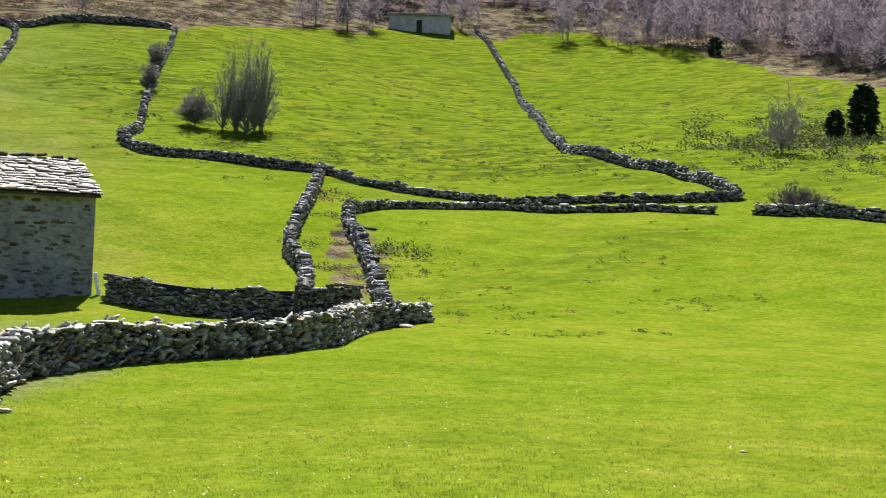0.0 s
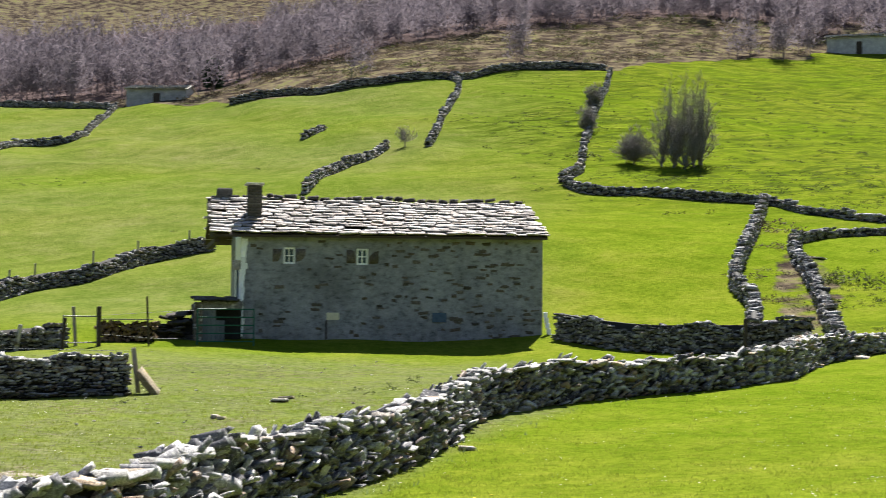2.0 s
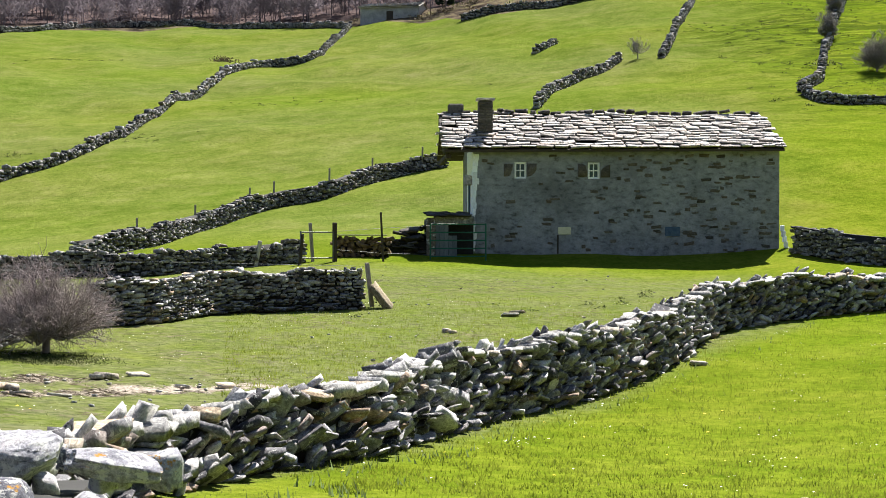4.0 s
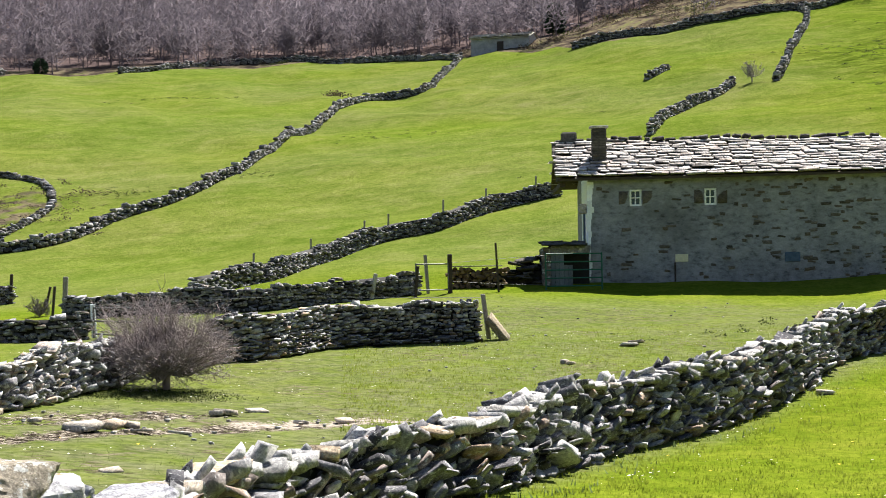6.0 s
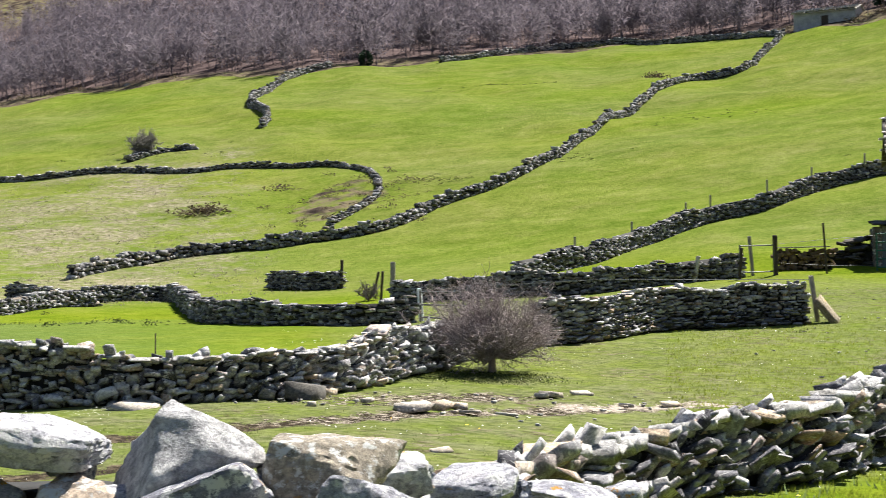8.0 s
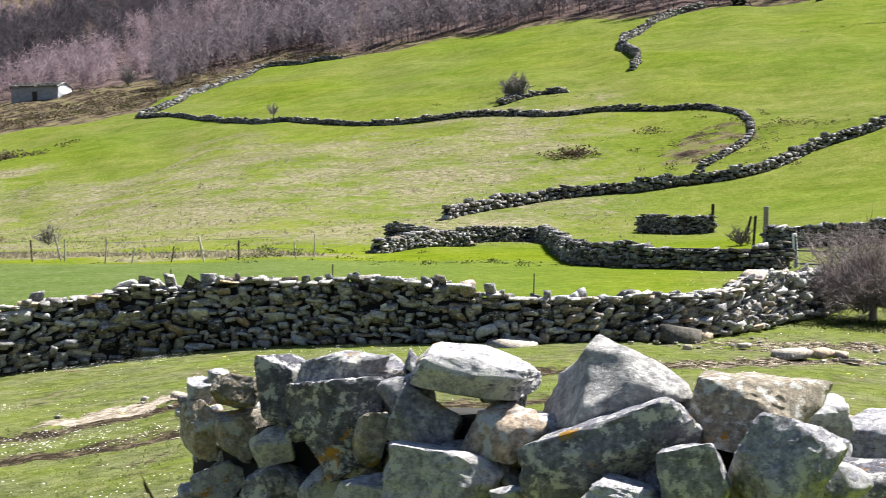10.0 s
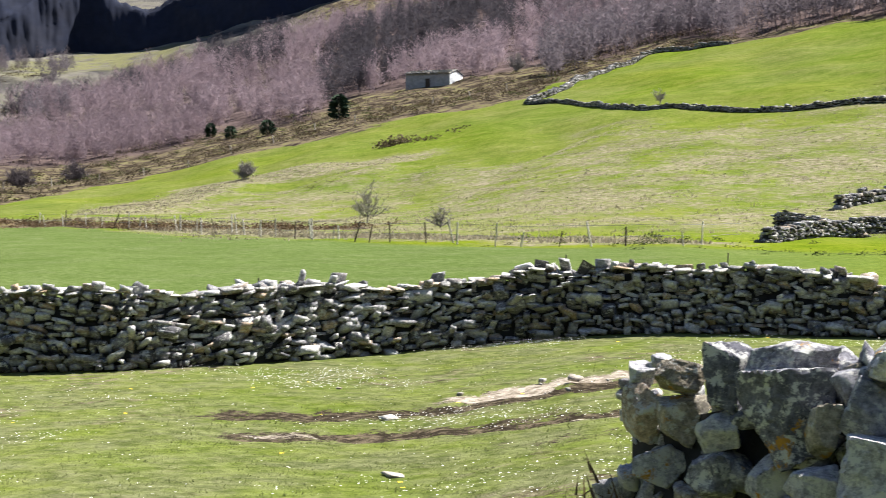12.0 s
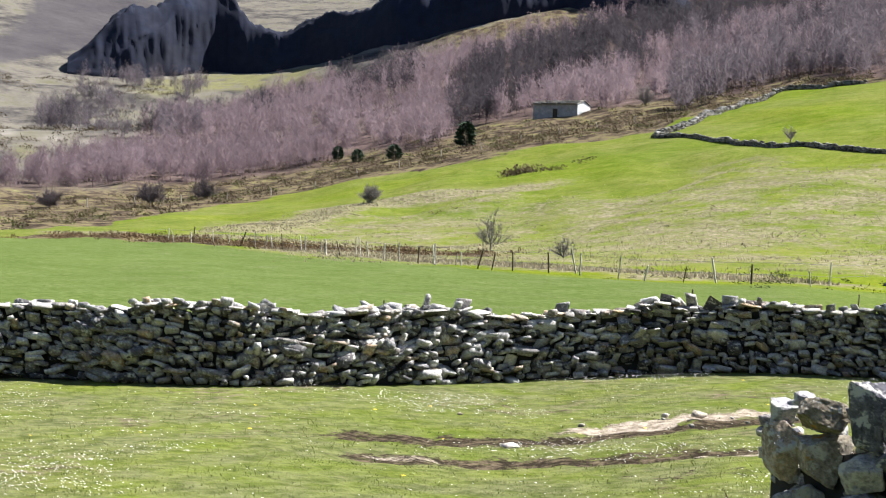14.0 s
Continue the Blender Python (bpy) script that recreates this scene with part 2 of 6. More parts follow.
def ground_material():
    s = Shader("pasture_ground", 0.95, 0.0)
    broad, mid, fine, tuft = s.noise(0.05, 4), s.noise(0.45, 4, 0.65), s.noise(5.0, 5, 0.7), s.noise(22.0, 4, 0.7)
    grass = s.ramp(mid, [(0.28, (0.074, 0.114, 0.007)), (0.5, (0.100, 0.138, 0.010)), (0.72, (0.126, 0.153, 0.016))])
    grass = s.mix(0.5, grass, s.ramp(broad, [(0.35, (0.82, 0.92, 0.7)), (0.65, (1.25, 1.06, 1.5))]), "MULTIPLY")
    grass = s.mix(0.7, grass, s.ramp(fine, [(0.28, (0.42, 0.52, 0.40)), (0.5, (1, 1, 1)), (0.72, (1.35, 1.28, 1.5))]), "MULTIPLY")
    grass = s.mix(0.6, grass, s.ramp(tuft, [(0.25, (0.5, 0.55, 0.5)), (0.5, (1.0, 1.0, 1.0)), (0.72, (1.35, 1.3, 1.5))]), "MULTIPLY")
    grass = s.mix(0.6, grass, s.ramp(s.noise(1.7, 4, 0.7, (1, 1, 1)), [(0.30, (0.62, 0.74, 0.55)), (0.48, (1, 1, 1)), (0.68, (1.22, 1.12, 1.35))]), "MULTIPLY")
    # drier upland turf
    grass = s.mix(s.attr("dry"), grass, s.mix(1.0, grass, (1.0, 0.92, 2.7), "MULTIPLY"))
    # cool lush meadow
    lush = s.mix(s.step(fine, 0.35, 0.7), (0.058, 0.087, 0.022), (0.108, 0.140, 0.050))
    lush = s.mix(0.7, lush, s.ramp(s.noise(0.5, 6, 0.75), [(0.32, (0.70, 0.82, 0.60)), (0.5, (1, 1, 1)), (0.68, (1.25, 1.12, 1.5))]), "MULTIPLY")
    lush = s.mix(0.6, lush, s.ramp(tuft, [(0.3, (0.55, 0.62, 0.5)), (0.5, (1.0, 1.0, 1.0)), (0.7, (1.4, 1.3, 1.7))]), "MULTIPLY")
    grass = s.mix(s.attr("lush"), grass, lush)
    # worn paddock turf
    worn = s.mix(s.step(fine, 0.36, 0.60), (0.058, 0.069, 0.026), (0.130, 0.139, 0.068))
    grass = s.mix(s.math("MULTIPLY", s.attr("worn"), s.ramp(s.noise(0.9, 5, 0.7), [(0.36, (0.4, 0.4, 0.4)), (0.60, (1, 1, 1))])), grass, worn)
    fleck = s.math("MULTIPLY", s.math("MULTIPLY", s.attr("worn"), s.step(s.noise(3.1, 7, 0.8), 0.50, 0.58)), s.step(s.noise(0.4, 4, 0.6), 0.50, 0.62))
    grass = s.mix(fleck, grass, s.mix(s.step(fine, 0.4, 0.6), (0.045, 0.036, 0.022), (0.16, 0.14, 0.10)))
    # sheep-track hummocks and dark tussocks; the terraces' shade is in this colour too
    hum = s.noise(0.8, 5, 0.7, (0.35, 1.0, 1.0))
    grass = s.mix(s.math("MULTIPLY", s.attr("hummock"), s.step(hum, 0.46, 0.60)), grass, (0.052, 0.076, 0.009))
    rush = s.mix(s.step(s.noise(2.6, 5, 0.75), 0.36, 0.62), (0.075, 0.070, 0.034), (0.235, 0.212, 0.155))
    straw = s.math("MULTIPLY", s.step(s.math("ADD", s.noise(0.16, 9, 0.82, (1, 1, 2.2)), s.math("MULTIPLY", s.attr("rush"), 0.24)), 0.57, 0.70), s.step(s.noise(1.5, 6, 0.8), 0.34, 0.52))
    grass = s.mix(s.math("MULTIPLY", s.step(s.attr("rush"), 0.05, 0.3), straw), grass, rush)
    heath = s.ramp(s.noise(0.35, 6, 0.75), [(0.36, (0.020, 0.016, 0.015)), (0.47, (0.060, 0.047, 0.037)), (0.55, (0.135, 0.112, 0.074)), (0.63, (0.12, 0.125, 0.045)), (0.70, (0.22, 0.20, 0.13))])
    grass = s.mix(s.step(s.math("ADD", s.attr("heath"), s.math("MULTIPLY", s.math("SUBTRACT", s.noise(0.5, 4), 0.5), 0.6)), 0.45, 0.55), grass, heath)
    litter = s.ramp(s.noise(0.3, 6, 0.75), [(0.35, (0.040, 0.030, 0.032)), (0.65, (0.13, 0.098, 0.095))])
    grass = s.mix(s.attr("wood"), grass, litter)
    far = s.ramp(s.noise(0.045, 9, 0.75, (1, 1, 2.5)), [(0.34, (0.030, 0.029, 0.034)), (0.44, (0.070, 0.066, 0.065)), (0.54, (0.130, 0.122, 0.110)), (0.66, (0.098, 0.098, 0.066))])
    grass = s.mix(s.attr("far"), grass, far)
    grass = s.mix(s.math("MULTIPLY", s.attr("bench"), s.step(s.noise(0.09, 5, 0.7), 0.38, 0.52)), grass, s.mix(s.step(fine, 0.3, 0.7), (0.105, 0.108, 0.052), (0.155, 0.148, 0.085)))
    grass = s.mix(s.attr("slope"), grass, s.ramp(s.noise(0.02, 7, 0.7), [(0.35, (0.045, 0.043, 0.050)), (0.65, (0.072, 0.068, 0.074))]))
    grass = s.mix(s.math("MULTIPLY", s.attr("path"), s.step(s.noise(0.05, 4), 0.32, 0.42)), grass, (0.20, 0.19, 0.175))
    # dark blue shade of the crag is put into the ground colour here
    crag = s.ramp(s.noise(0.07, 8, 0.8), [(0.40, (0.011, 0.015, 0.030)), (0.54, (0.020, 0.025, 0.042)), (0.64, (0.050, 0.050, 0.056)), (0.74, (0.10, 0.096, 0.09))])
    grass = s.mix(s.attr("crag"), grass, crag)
    mud = s.mix(s.step(s.noise(7, 6, 0.75), 0.48, 0.60), (0.026, 0.021, 0.016), (0.105, 0.085, 0.06))
    mud = s.mix(s.step(s.math("ADD", s.attr("pale"), s.math("MULTIPLY", s.math("SUBTRACT", s.noise(7, 8, 0.85), 0.5), 2.2)), 0.40, 0.56), mud, s.mix(s.step(s.noise(9, 4, 0.7), 0.4, 0.6), (0.15, 0.125, 0.10), (0.36, 0.32, 0.275)))
    grass = s.mix(s.step(s.math("ADD", s.attr("mud"), s.math("MULTIPLY", s.math("SUBTRACT", s.noise(3.6, 9, 0.85), 0.5), 2.4)), 0.52, 0.62), grass, mud)
    h = s.math("ADD", s.math("MULTIPLY", fine, 1.0), s.math("MULTIPLY", tuft, 0.4))
    h = s.math("ADD", h, s.math("MULTIPLY", mid, 2.4))
    h = s.math("ADD", h, s.math("MULTIPLY", s.noise(0.085, 2, 0.5), 24.0))
    terrace = s.noise(0.55, 3, 0.55, (0.4, 0.4, 3.2))
    h = s.math("ADD", h, s.math("MULTIPLY", s.math("MULTIPLY", s.math("ADD", s.attr("hummock"), s.attr("rush")), terrace), 9.0))
    return s.done(grass, h, 0.5, 0.12)


M_GROUND = ground_material()


def facade_material():
    s = Shader("grey_rendered_rubble", 0.9)
    big, mid, fine = s.noise(0.55, 5, 0.65), s.noise(3.2, 5, 0.7, (1, 1, 1.7)), s.noise(24, 4, 0.7)
    c = s.ramp(mid, [(0.32, (0.095, 0.098, 0.108)), (0.45, (0.225, 0.236, 0.272)), (0.7, (0.32, 0.333, 0.378))])
    c = s.mix(0.8, c, s.ramp(big, [(0.32, (0.55, 0.54, 0.53)), (0.58, (1.1, 1.1, 1.1))]), "MULTIPLY")
    c = s.mix(0.6, c, s.ramp(fine, [(0.25, (0.6, 0.6, 0.6)), (0.7, (1.2, 1.2, 1.2))]), "MULTIPLY")
    return s.done(c, s.math("ADD", mid, fine), 0.7, 0.03)


M_FACADE = facade_material()
M_SHED = plain_material("pale_grey_shed_masonry", (0.25, 0.26, 0.28), (0.42, 0.43, 0.45), 1.6, 0.9, 0.5)


def glass_material():
    s = Shader("sky_tinted_glass", 0.08, 0.5)
    # the bluish sky reflection is put into the pane colour
    return s.done((0.05, 0.08, 0.14))


M_GLASS = glass_material()


# ---- mesh helpers ----
def mesh_of(name, verts, faces, material, rounded=False):
    """A mesh from arrays of points and of faces that all have the same number of corners."""
    verts, faces = np.asarray(verts, np.float32), np.asarray(faces, np.int32)
    me = bpy.data.meshes.new(name)
    me.vertices.add(len(verts))
    me.vertices.foreach_set("co", verts.ravel())
    k = faces.shape[1]
    me.loops.add(faces.size)
    me.loops.foreach_set("vertex_index", faces.ravel())
    me.polygons.add(len(faces))
    me.polygons.foreach_set("loop_start", np.arange(0, faces.size, k, dtype=np.int32))
    me.update(calc_edges=True)
    if rounded:
        me.polygons.foreach_set("use_smooth", np.ones(len(faces), bool))
    me.materials.append(material)
    return me


def piece(name, me, parent, m=None, label=""):
    ob = new(name, me)
    ob.parent = parent
    if m is not None:
        ob.matrix_local = m
    return tagged(ob, label)


def part(name, bm, material, parent, label="", m=None):
    me = bpy.data.meshes.new(name)
    bm.normal_update()
    bm.to_mesh(me)
    bm.free()
    me.materials.append(material)
    return piece(name, me, parent, m, label)


def thing(name, at, turn=0.0, label="", category="", group="", kind=""):
    ob = new(name)
    ob.matrix_world = pose(*at, 0, 0, turn)
    ob.empty_display_size = 0.2
    return tagged(ob, label, category, group, kind)


def add_box(bm, x0, y0, z0, x1, y1, z1, bevel=0.0, m=None):
    made = bmesh.ops.create_cube(bm, size=1)["verts"]
    t = Matrix.Translation(((x0 + x1) / 2, (y0 + y1) / 2, (z0 + z1) / 2)) @ Matrix.Diagonal((x1 - x0, y1 - y0, z1 - z0, 1))
    bmesh.ops.transform(bm, matrix=(m @ t) if m else t, verts=made)
    if bevel:
        edges = {e for v in made for e in v.link_edges}
        bmesh.ops.bevel(bm, geom=list(edges), offset=bevel, segments=1, affect="EDGES")
    return bm


def box(*a, bevel=0.0):
    return add_box(bmesh.new(), *a, bevel=bevel)


def rods(segments, sides=3):
    """Tapered rods, open at the ends: rows of x, y, z, x, y, z, radius, radius."""
    g = np.asarray(segments, float)
    p0, p1, r0, r1 = g[:, :3], g[:, 3:6], g[:, 6], g[:, 7]
    d = p1 - p0
    d /= np.maximum(np.linalg.norm(d, axis=1), 1e-6)[:, None]
    ref = np.where(np.abs(d[:, 2:3]) > 0.9, [[1.0, 0, 0]], [[0, 0, 1.0]])
    u = np.cross(d, ref)
    u /= np.linalg.norm(u, axis=1)[:, None]
    w = np.cross(d, u)
    a = np.arange(sides) * 2 * np.pi / sides
    ring = u[:, None] * np.cos(a)[None, :, None] + w[:, None] * np.sin(a)[None, :, None]
    v = np.stack([p0[:, None] + ring * r0[:, None, None], p1[:, None] + ring * r1[:, None, None]], 1).reshape(-1, 3)
    i = np.arange(sides)
    f = np.stack([i, (i + 1) % sides, sides + (i + 1) % sides, sides + i], 1)
    return v, (f[None] + (np.arange(len(g)) * 2 * sides)[:, None, None]).reshape(-1, 4)


def strew(verts, faces, at, size, turn, tilt=None):
    """Copies of one small mesh joined into one: at (n,3), size (n,3), turn about z (n), small tilts about y and x (n,2)."""
    at, size, turn = np.asarray(at, float), np.asarray(size, float), np.asarray(turn, float)
    p = verts[None] * size[:, None]
    if tilt is not None:
        a, e = np.asarray(tilt)[:, :1], np.asarray(tilt)[:, 1:]
        p = np.stack([p[..., 0] * np.cos(a) - p[..., 2] * np.sin(a), p[..., 1], p[..., 0] * np.sin(a) + p[..., 2] * np.cos(a)], -1)
        p = np.stack([p[..., 0], p[..., 1] * np.cos(e) - p[..., 2] * np.sin(e), p[..., 1] * np.sin(e) + p[..., 2] * np.cos(e)], -1)
    c, s = np.cos(turn)[:, None], np.sin(turn)[:, None]
    q = np.stack([p[..., 0] * c - p[..., 1] * s, p[..., 0] * s + p[..., 1] * c, p[..., 2]], -1) + at[:, None]
    f = faces[None] + (np.arange(len(at)) * len(verts))[:, None, None]
    return q.reshape(-1, 3), f.reshape(-1, faces.shape[1])


def join(lists):
    vs, fs, n = [], [], 0
    for v, f in lists:
        vs.append(v), fs.append(f + n)
        n += len(v)
    return np.concatenate(vs), np.concatenate(fs)


def cube_grid(n):
    """A cube from -1 to 1 with n cells along each edge, as shared points and quads."""
    seen, pts, quads = {}, [], []

    def vid(p):
        if p not in seen:
            seen[p] = len(pts)
            pts.append([2 * c / n - 1 for c in p])
        return seen[p]
    for ax in range(3):
        for side in (0, n):
            for i in range(n):
                for j in range(n):
                    q = []
                    for a, b in ((i, j), (i + 1, j), (i + 1, j + 1), (i, j + 1)):
                        p = [0, 0, 0]
                        p[ax], p[(ax + 1) % 3], p[(ax + 2) % 3] = side, a, b
                        q.append(vid(tuple(p)))
                    quads.append(q if side else q[::-1])
    return np.array(pts, float), np.array(quads)


def block(seed, n=2, skew=0.28, rough=0.07):
    """An angular broken stone: a skewed box whose faces are slightly hollow or proud, filling about -1..1."""
    rng = np.random.RandomState(seed)
    v, f = cube_grid(n)
    c = np.array([[[[x, y, z] for z in (-1, 1)] for y in (-1, 1)] for x in (-1, 1)], float)
    c = c * (1 - rng.uniform(0, 2 * skew, c.shape))
    t = (v + 1) / 2
    out = np.zeros_like(v)
    for i in (0, 1):
        for j in (0, 1):
            for k in (0, 1):
                w = (t[:, 0] if i else 1 - t[:, 0]) * (t[:, 1] if j else 1 - t[:, 1]) * (t[:, 2] if k else 1 - t[:, 2])
                out += w[:, None] * c[i, j, k]
    inner = (np.abs(v) < 0.99).sum(1)
    out += rng.normal(size=v.shape) * rough * np.clip(inner, 0.4, 1.2)[:, None]
    return out / np.abs(out).max(0), f


def shard(seed, inset=0.42, extra=5):
    """A sharp-edged broken stone, filling about -1..1: the hull of a box's pulled-in corners and a few points more."""
    rng = np.random.RandomState(seed)
    pts = [np.array((x, y, z)) * (1 - rng.uniform(0, inset, 3)) for x in (-1, 1) for y in (-1, 1) for z in (-1, 1)]
    for _ in range(extra):
        p = rng.uniform(-0.85, 0.85, 3)
        k = rng.randint(0, 3)
        p[k] = rng.choice([-1, 1]) * rng.uniform(0.8, 1.0)
        pts.append(p)
    bm = bmesh.new()
    for p in pts:
        bm.verts.new(p)
    bmesh.ops.convex_hull(bm, input=bm.verts[:])
    loose = [v for v in bm.verts if not v.link_faces]
    bmesh.ops.delete(bm, geom=loose, context="VERTS")
    bmesh.ops.triangulate(bm, faces=bm.faces[:])
    bmesh.ops.recalc_face_normals(bm, faces=bm.faces[:])
    bm.verts.index_update()
    v, f = np.array([w.co for w in bm.verts]), np.array([[w.index for w in q.verts] for q in bm.faces])
    bm.free()
    return v / np.abs(v).max(0), f


def crag_stone(seed, n=18, rough=1.0):
    """A large weathered boulder: flat broken planes that meet in worn edges, with ridges and pits."""
    rng = np.random.RandomState(seed)
    v, f = cube_grid(n)
    d = v / np.linalg.norm(v, axis=1)[:, None]
    faces = [np.eye(3)[k] * side + rng.normal(size=3) * 0.26 for k in range(3) for side in (-1, 1)]
    reach = list(rng.uniform(0.78, 1.0, 6))
    for _ in range(9):
        faces.append(rng.normal(size=3))
        reach.append(rng.uniform(0.86, 1.18))
    nrm = np.array(faces)
    nrm /= np.linalg.norm(nrm, axis=1)[:, None]
    pull = np.maximum(d @ nrm.T, 0) / np.array(reach)
    v = d * ((pull ** 34).sum(1) ** (-1 / 34))[:, None]
    off = rng.uniform(0, 50, 3)
    amp = np.array([0.09 * noise.noise(Vector(p * 1.7 + off)) - 0.07 * abs(noise.noise(Vector(p * 3.6 + off))) + 0.035 * noise.noise(Vector(p * 8.0 + off)) + 0.022 * noise.noise(Vector(p * 17.0 + off)) for p in v])
    v = v + d * amp[:, None] * rough
    return v / np.abs(v).max(0), f


def rock(seed, n=2, round_off=0.35, cut=4, rough=0.10):
    """A stone that fills about -1..1: a cube rounded at its corners, chipped by a few planes and roughened."""
    rng = np.random.RandomState(seed)
    v, f = cube_grid(n)
    ball = v / np.linalg.norm(v, axis=1)[:, None] * 1.25
    v = v * (1 - round_off) + ball * round_off
    for _ in range(cut):
        nrm = rng.normal(size=3)
        nrm /= np.linalg.norm(nrm)
        lim = rng.uniform(0.68, 0.98)
        over = np.maximum(v @ nrm - lim, 0)
        v = v - over[:, None] * nrm
    for k in range(3):
        w, ph = rng.normal(size=(3, 3)) * (1.3 + k * 1.8), rng.uniform(0, 6, 3)
        v = v + np.sin(v @ w + ph) * rough / (1 + k)
    return v, f

# ---- ground: one sheet from under the walker to the horizon ----
def edge_distance(b):
    return np.interp(b, EDGE[:, 0], EDGE[:, 1])


def near_line(x, y, path):
    """Distance of points from a line of plan points."""
    out = np.full(x.shape, 1e9)
    for (ax, ay), (bx, by) in zip(path, path[1:]):
        t = np.clip(((x - ax) * (bx - ax) + (y - ay) * (by - ay)) / ((bx - ax) ** 2 + (by - ay) ** 2), 0, 1)
        out = np.minimum(out, np.hypot(x - ax - t * (bx - ax), y - ay - t * (by - ay)))
    return out


def blot(x, y, cx, cy, rx, ry, turn=0.0):
    """1 in the middle of a soft oval on the plan, 0 outside it."""
    c, s = math.cos(radians(turn)), math.sin(radians(turn))
    u, v = ((x - cx) * c + (y - cy) * s) / rx, (-(x - cx) * s + (y - cy) * c) / ry
    return 1 - smooth(0.55, 1.15, np.hypot(u, v))


TRACKS = ([(-9.9, 12.6), (-8.2, 13.9), (-7.0, 15.2), (-4.2, 17.6), (-1.2, 21.2), (2.0, 23.6)], [(-8.7, 11.4), (-7.3, 12.3), (-5.6, 12.9), (-3.0, 15.0)])


BRACKEN = [(-82, 73), (-74, 73.5), (-67, 73.5), (-57, 69.8), (-51.7, 70.3), (-47, 71)]
STRAW_LINES = ([(-88, 80), (-75.2, 81.1), (-65.4, 81.5), (-56.1, 85.1)], [(-82, 93), (-87, 101), (-90.4, 110.1), (-92.3, 121.0), (-84.9, 124.8), (-79.5, 127.5)], [(-57, 69), (-40, 59.5), (-30, 55.5), (-22, 55)])


MOOR_PATH = [(-290, 243), (-276, 230), (-262, 233), (-243, 233)]


def wood_low(b):
    return np.interp(b, [-45.5, -44.7, -43.2, -41.9, -39, -36, -34.8, -33, -28, -24, -21, -19], [345, 338, 330, 322, 303, 262, 262, 284, 276, 288, 278, 262])


def wood_top(b):
    return np.interp(b, [-45.6, -44.9, -43.4, -41.9, -39.5, -37.4, -35, -32.1, -29, -24, -19], [344, 372, 430, 500, 515, 478, 436, 424, 465, 540, 520])


def birch_low(b):
    return np.interp(b, [-51, -48.2, -45.2, -41.8, -39.4, -38.1, -37], [250, 252, 260, 262, 264, 272, 274])


def birch_top(b):
    return np.interp(b, [-51, -49.5, -48.3, -46.7, -44.3, -41.7, -39.8, -38.1, -37], [252, 270, 285, 302, 318, 312, 296, 284, 276])


def wood_gap(b):
    """How far behind the field edge the wood begins: a heath clearing opens above the right-hand fields."""
    return np.interp(b, [-26, -22, -19, -14, 12, 14, 17, 22, 30, 33, 36, 40, 44, 48, 52, 56], [40, 22, 10, 4, 5, 12, 28, 52, 62, 44, 10, 34, 22, 14, 12, 10])


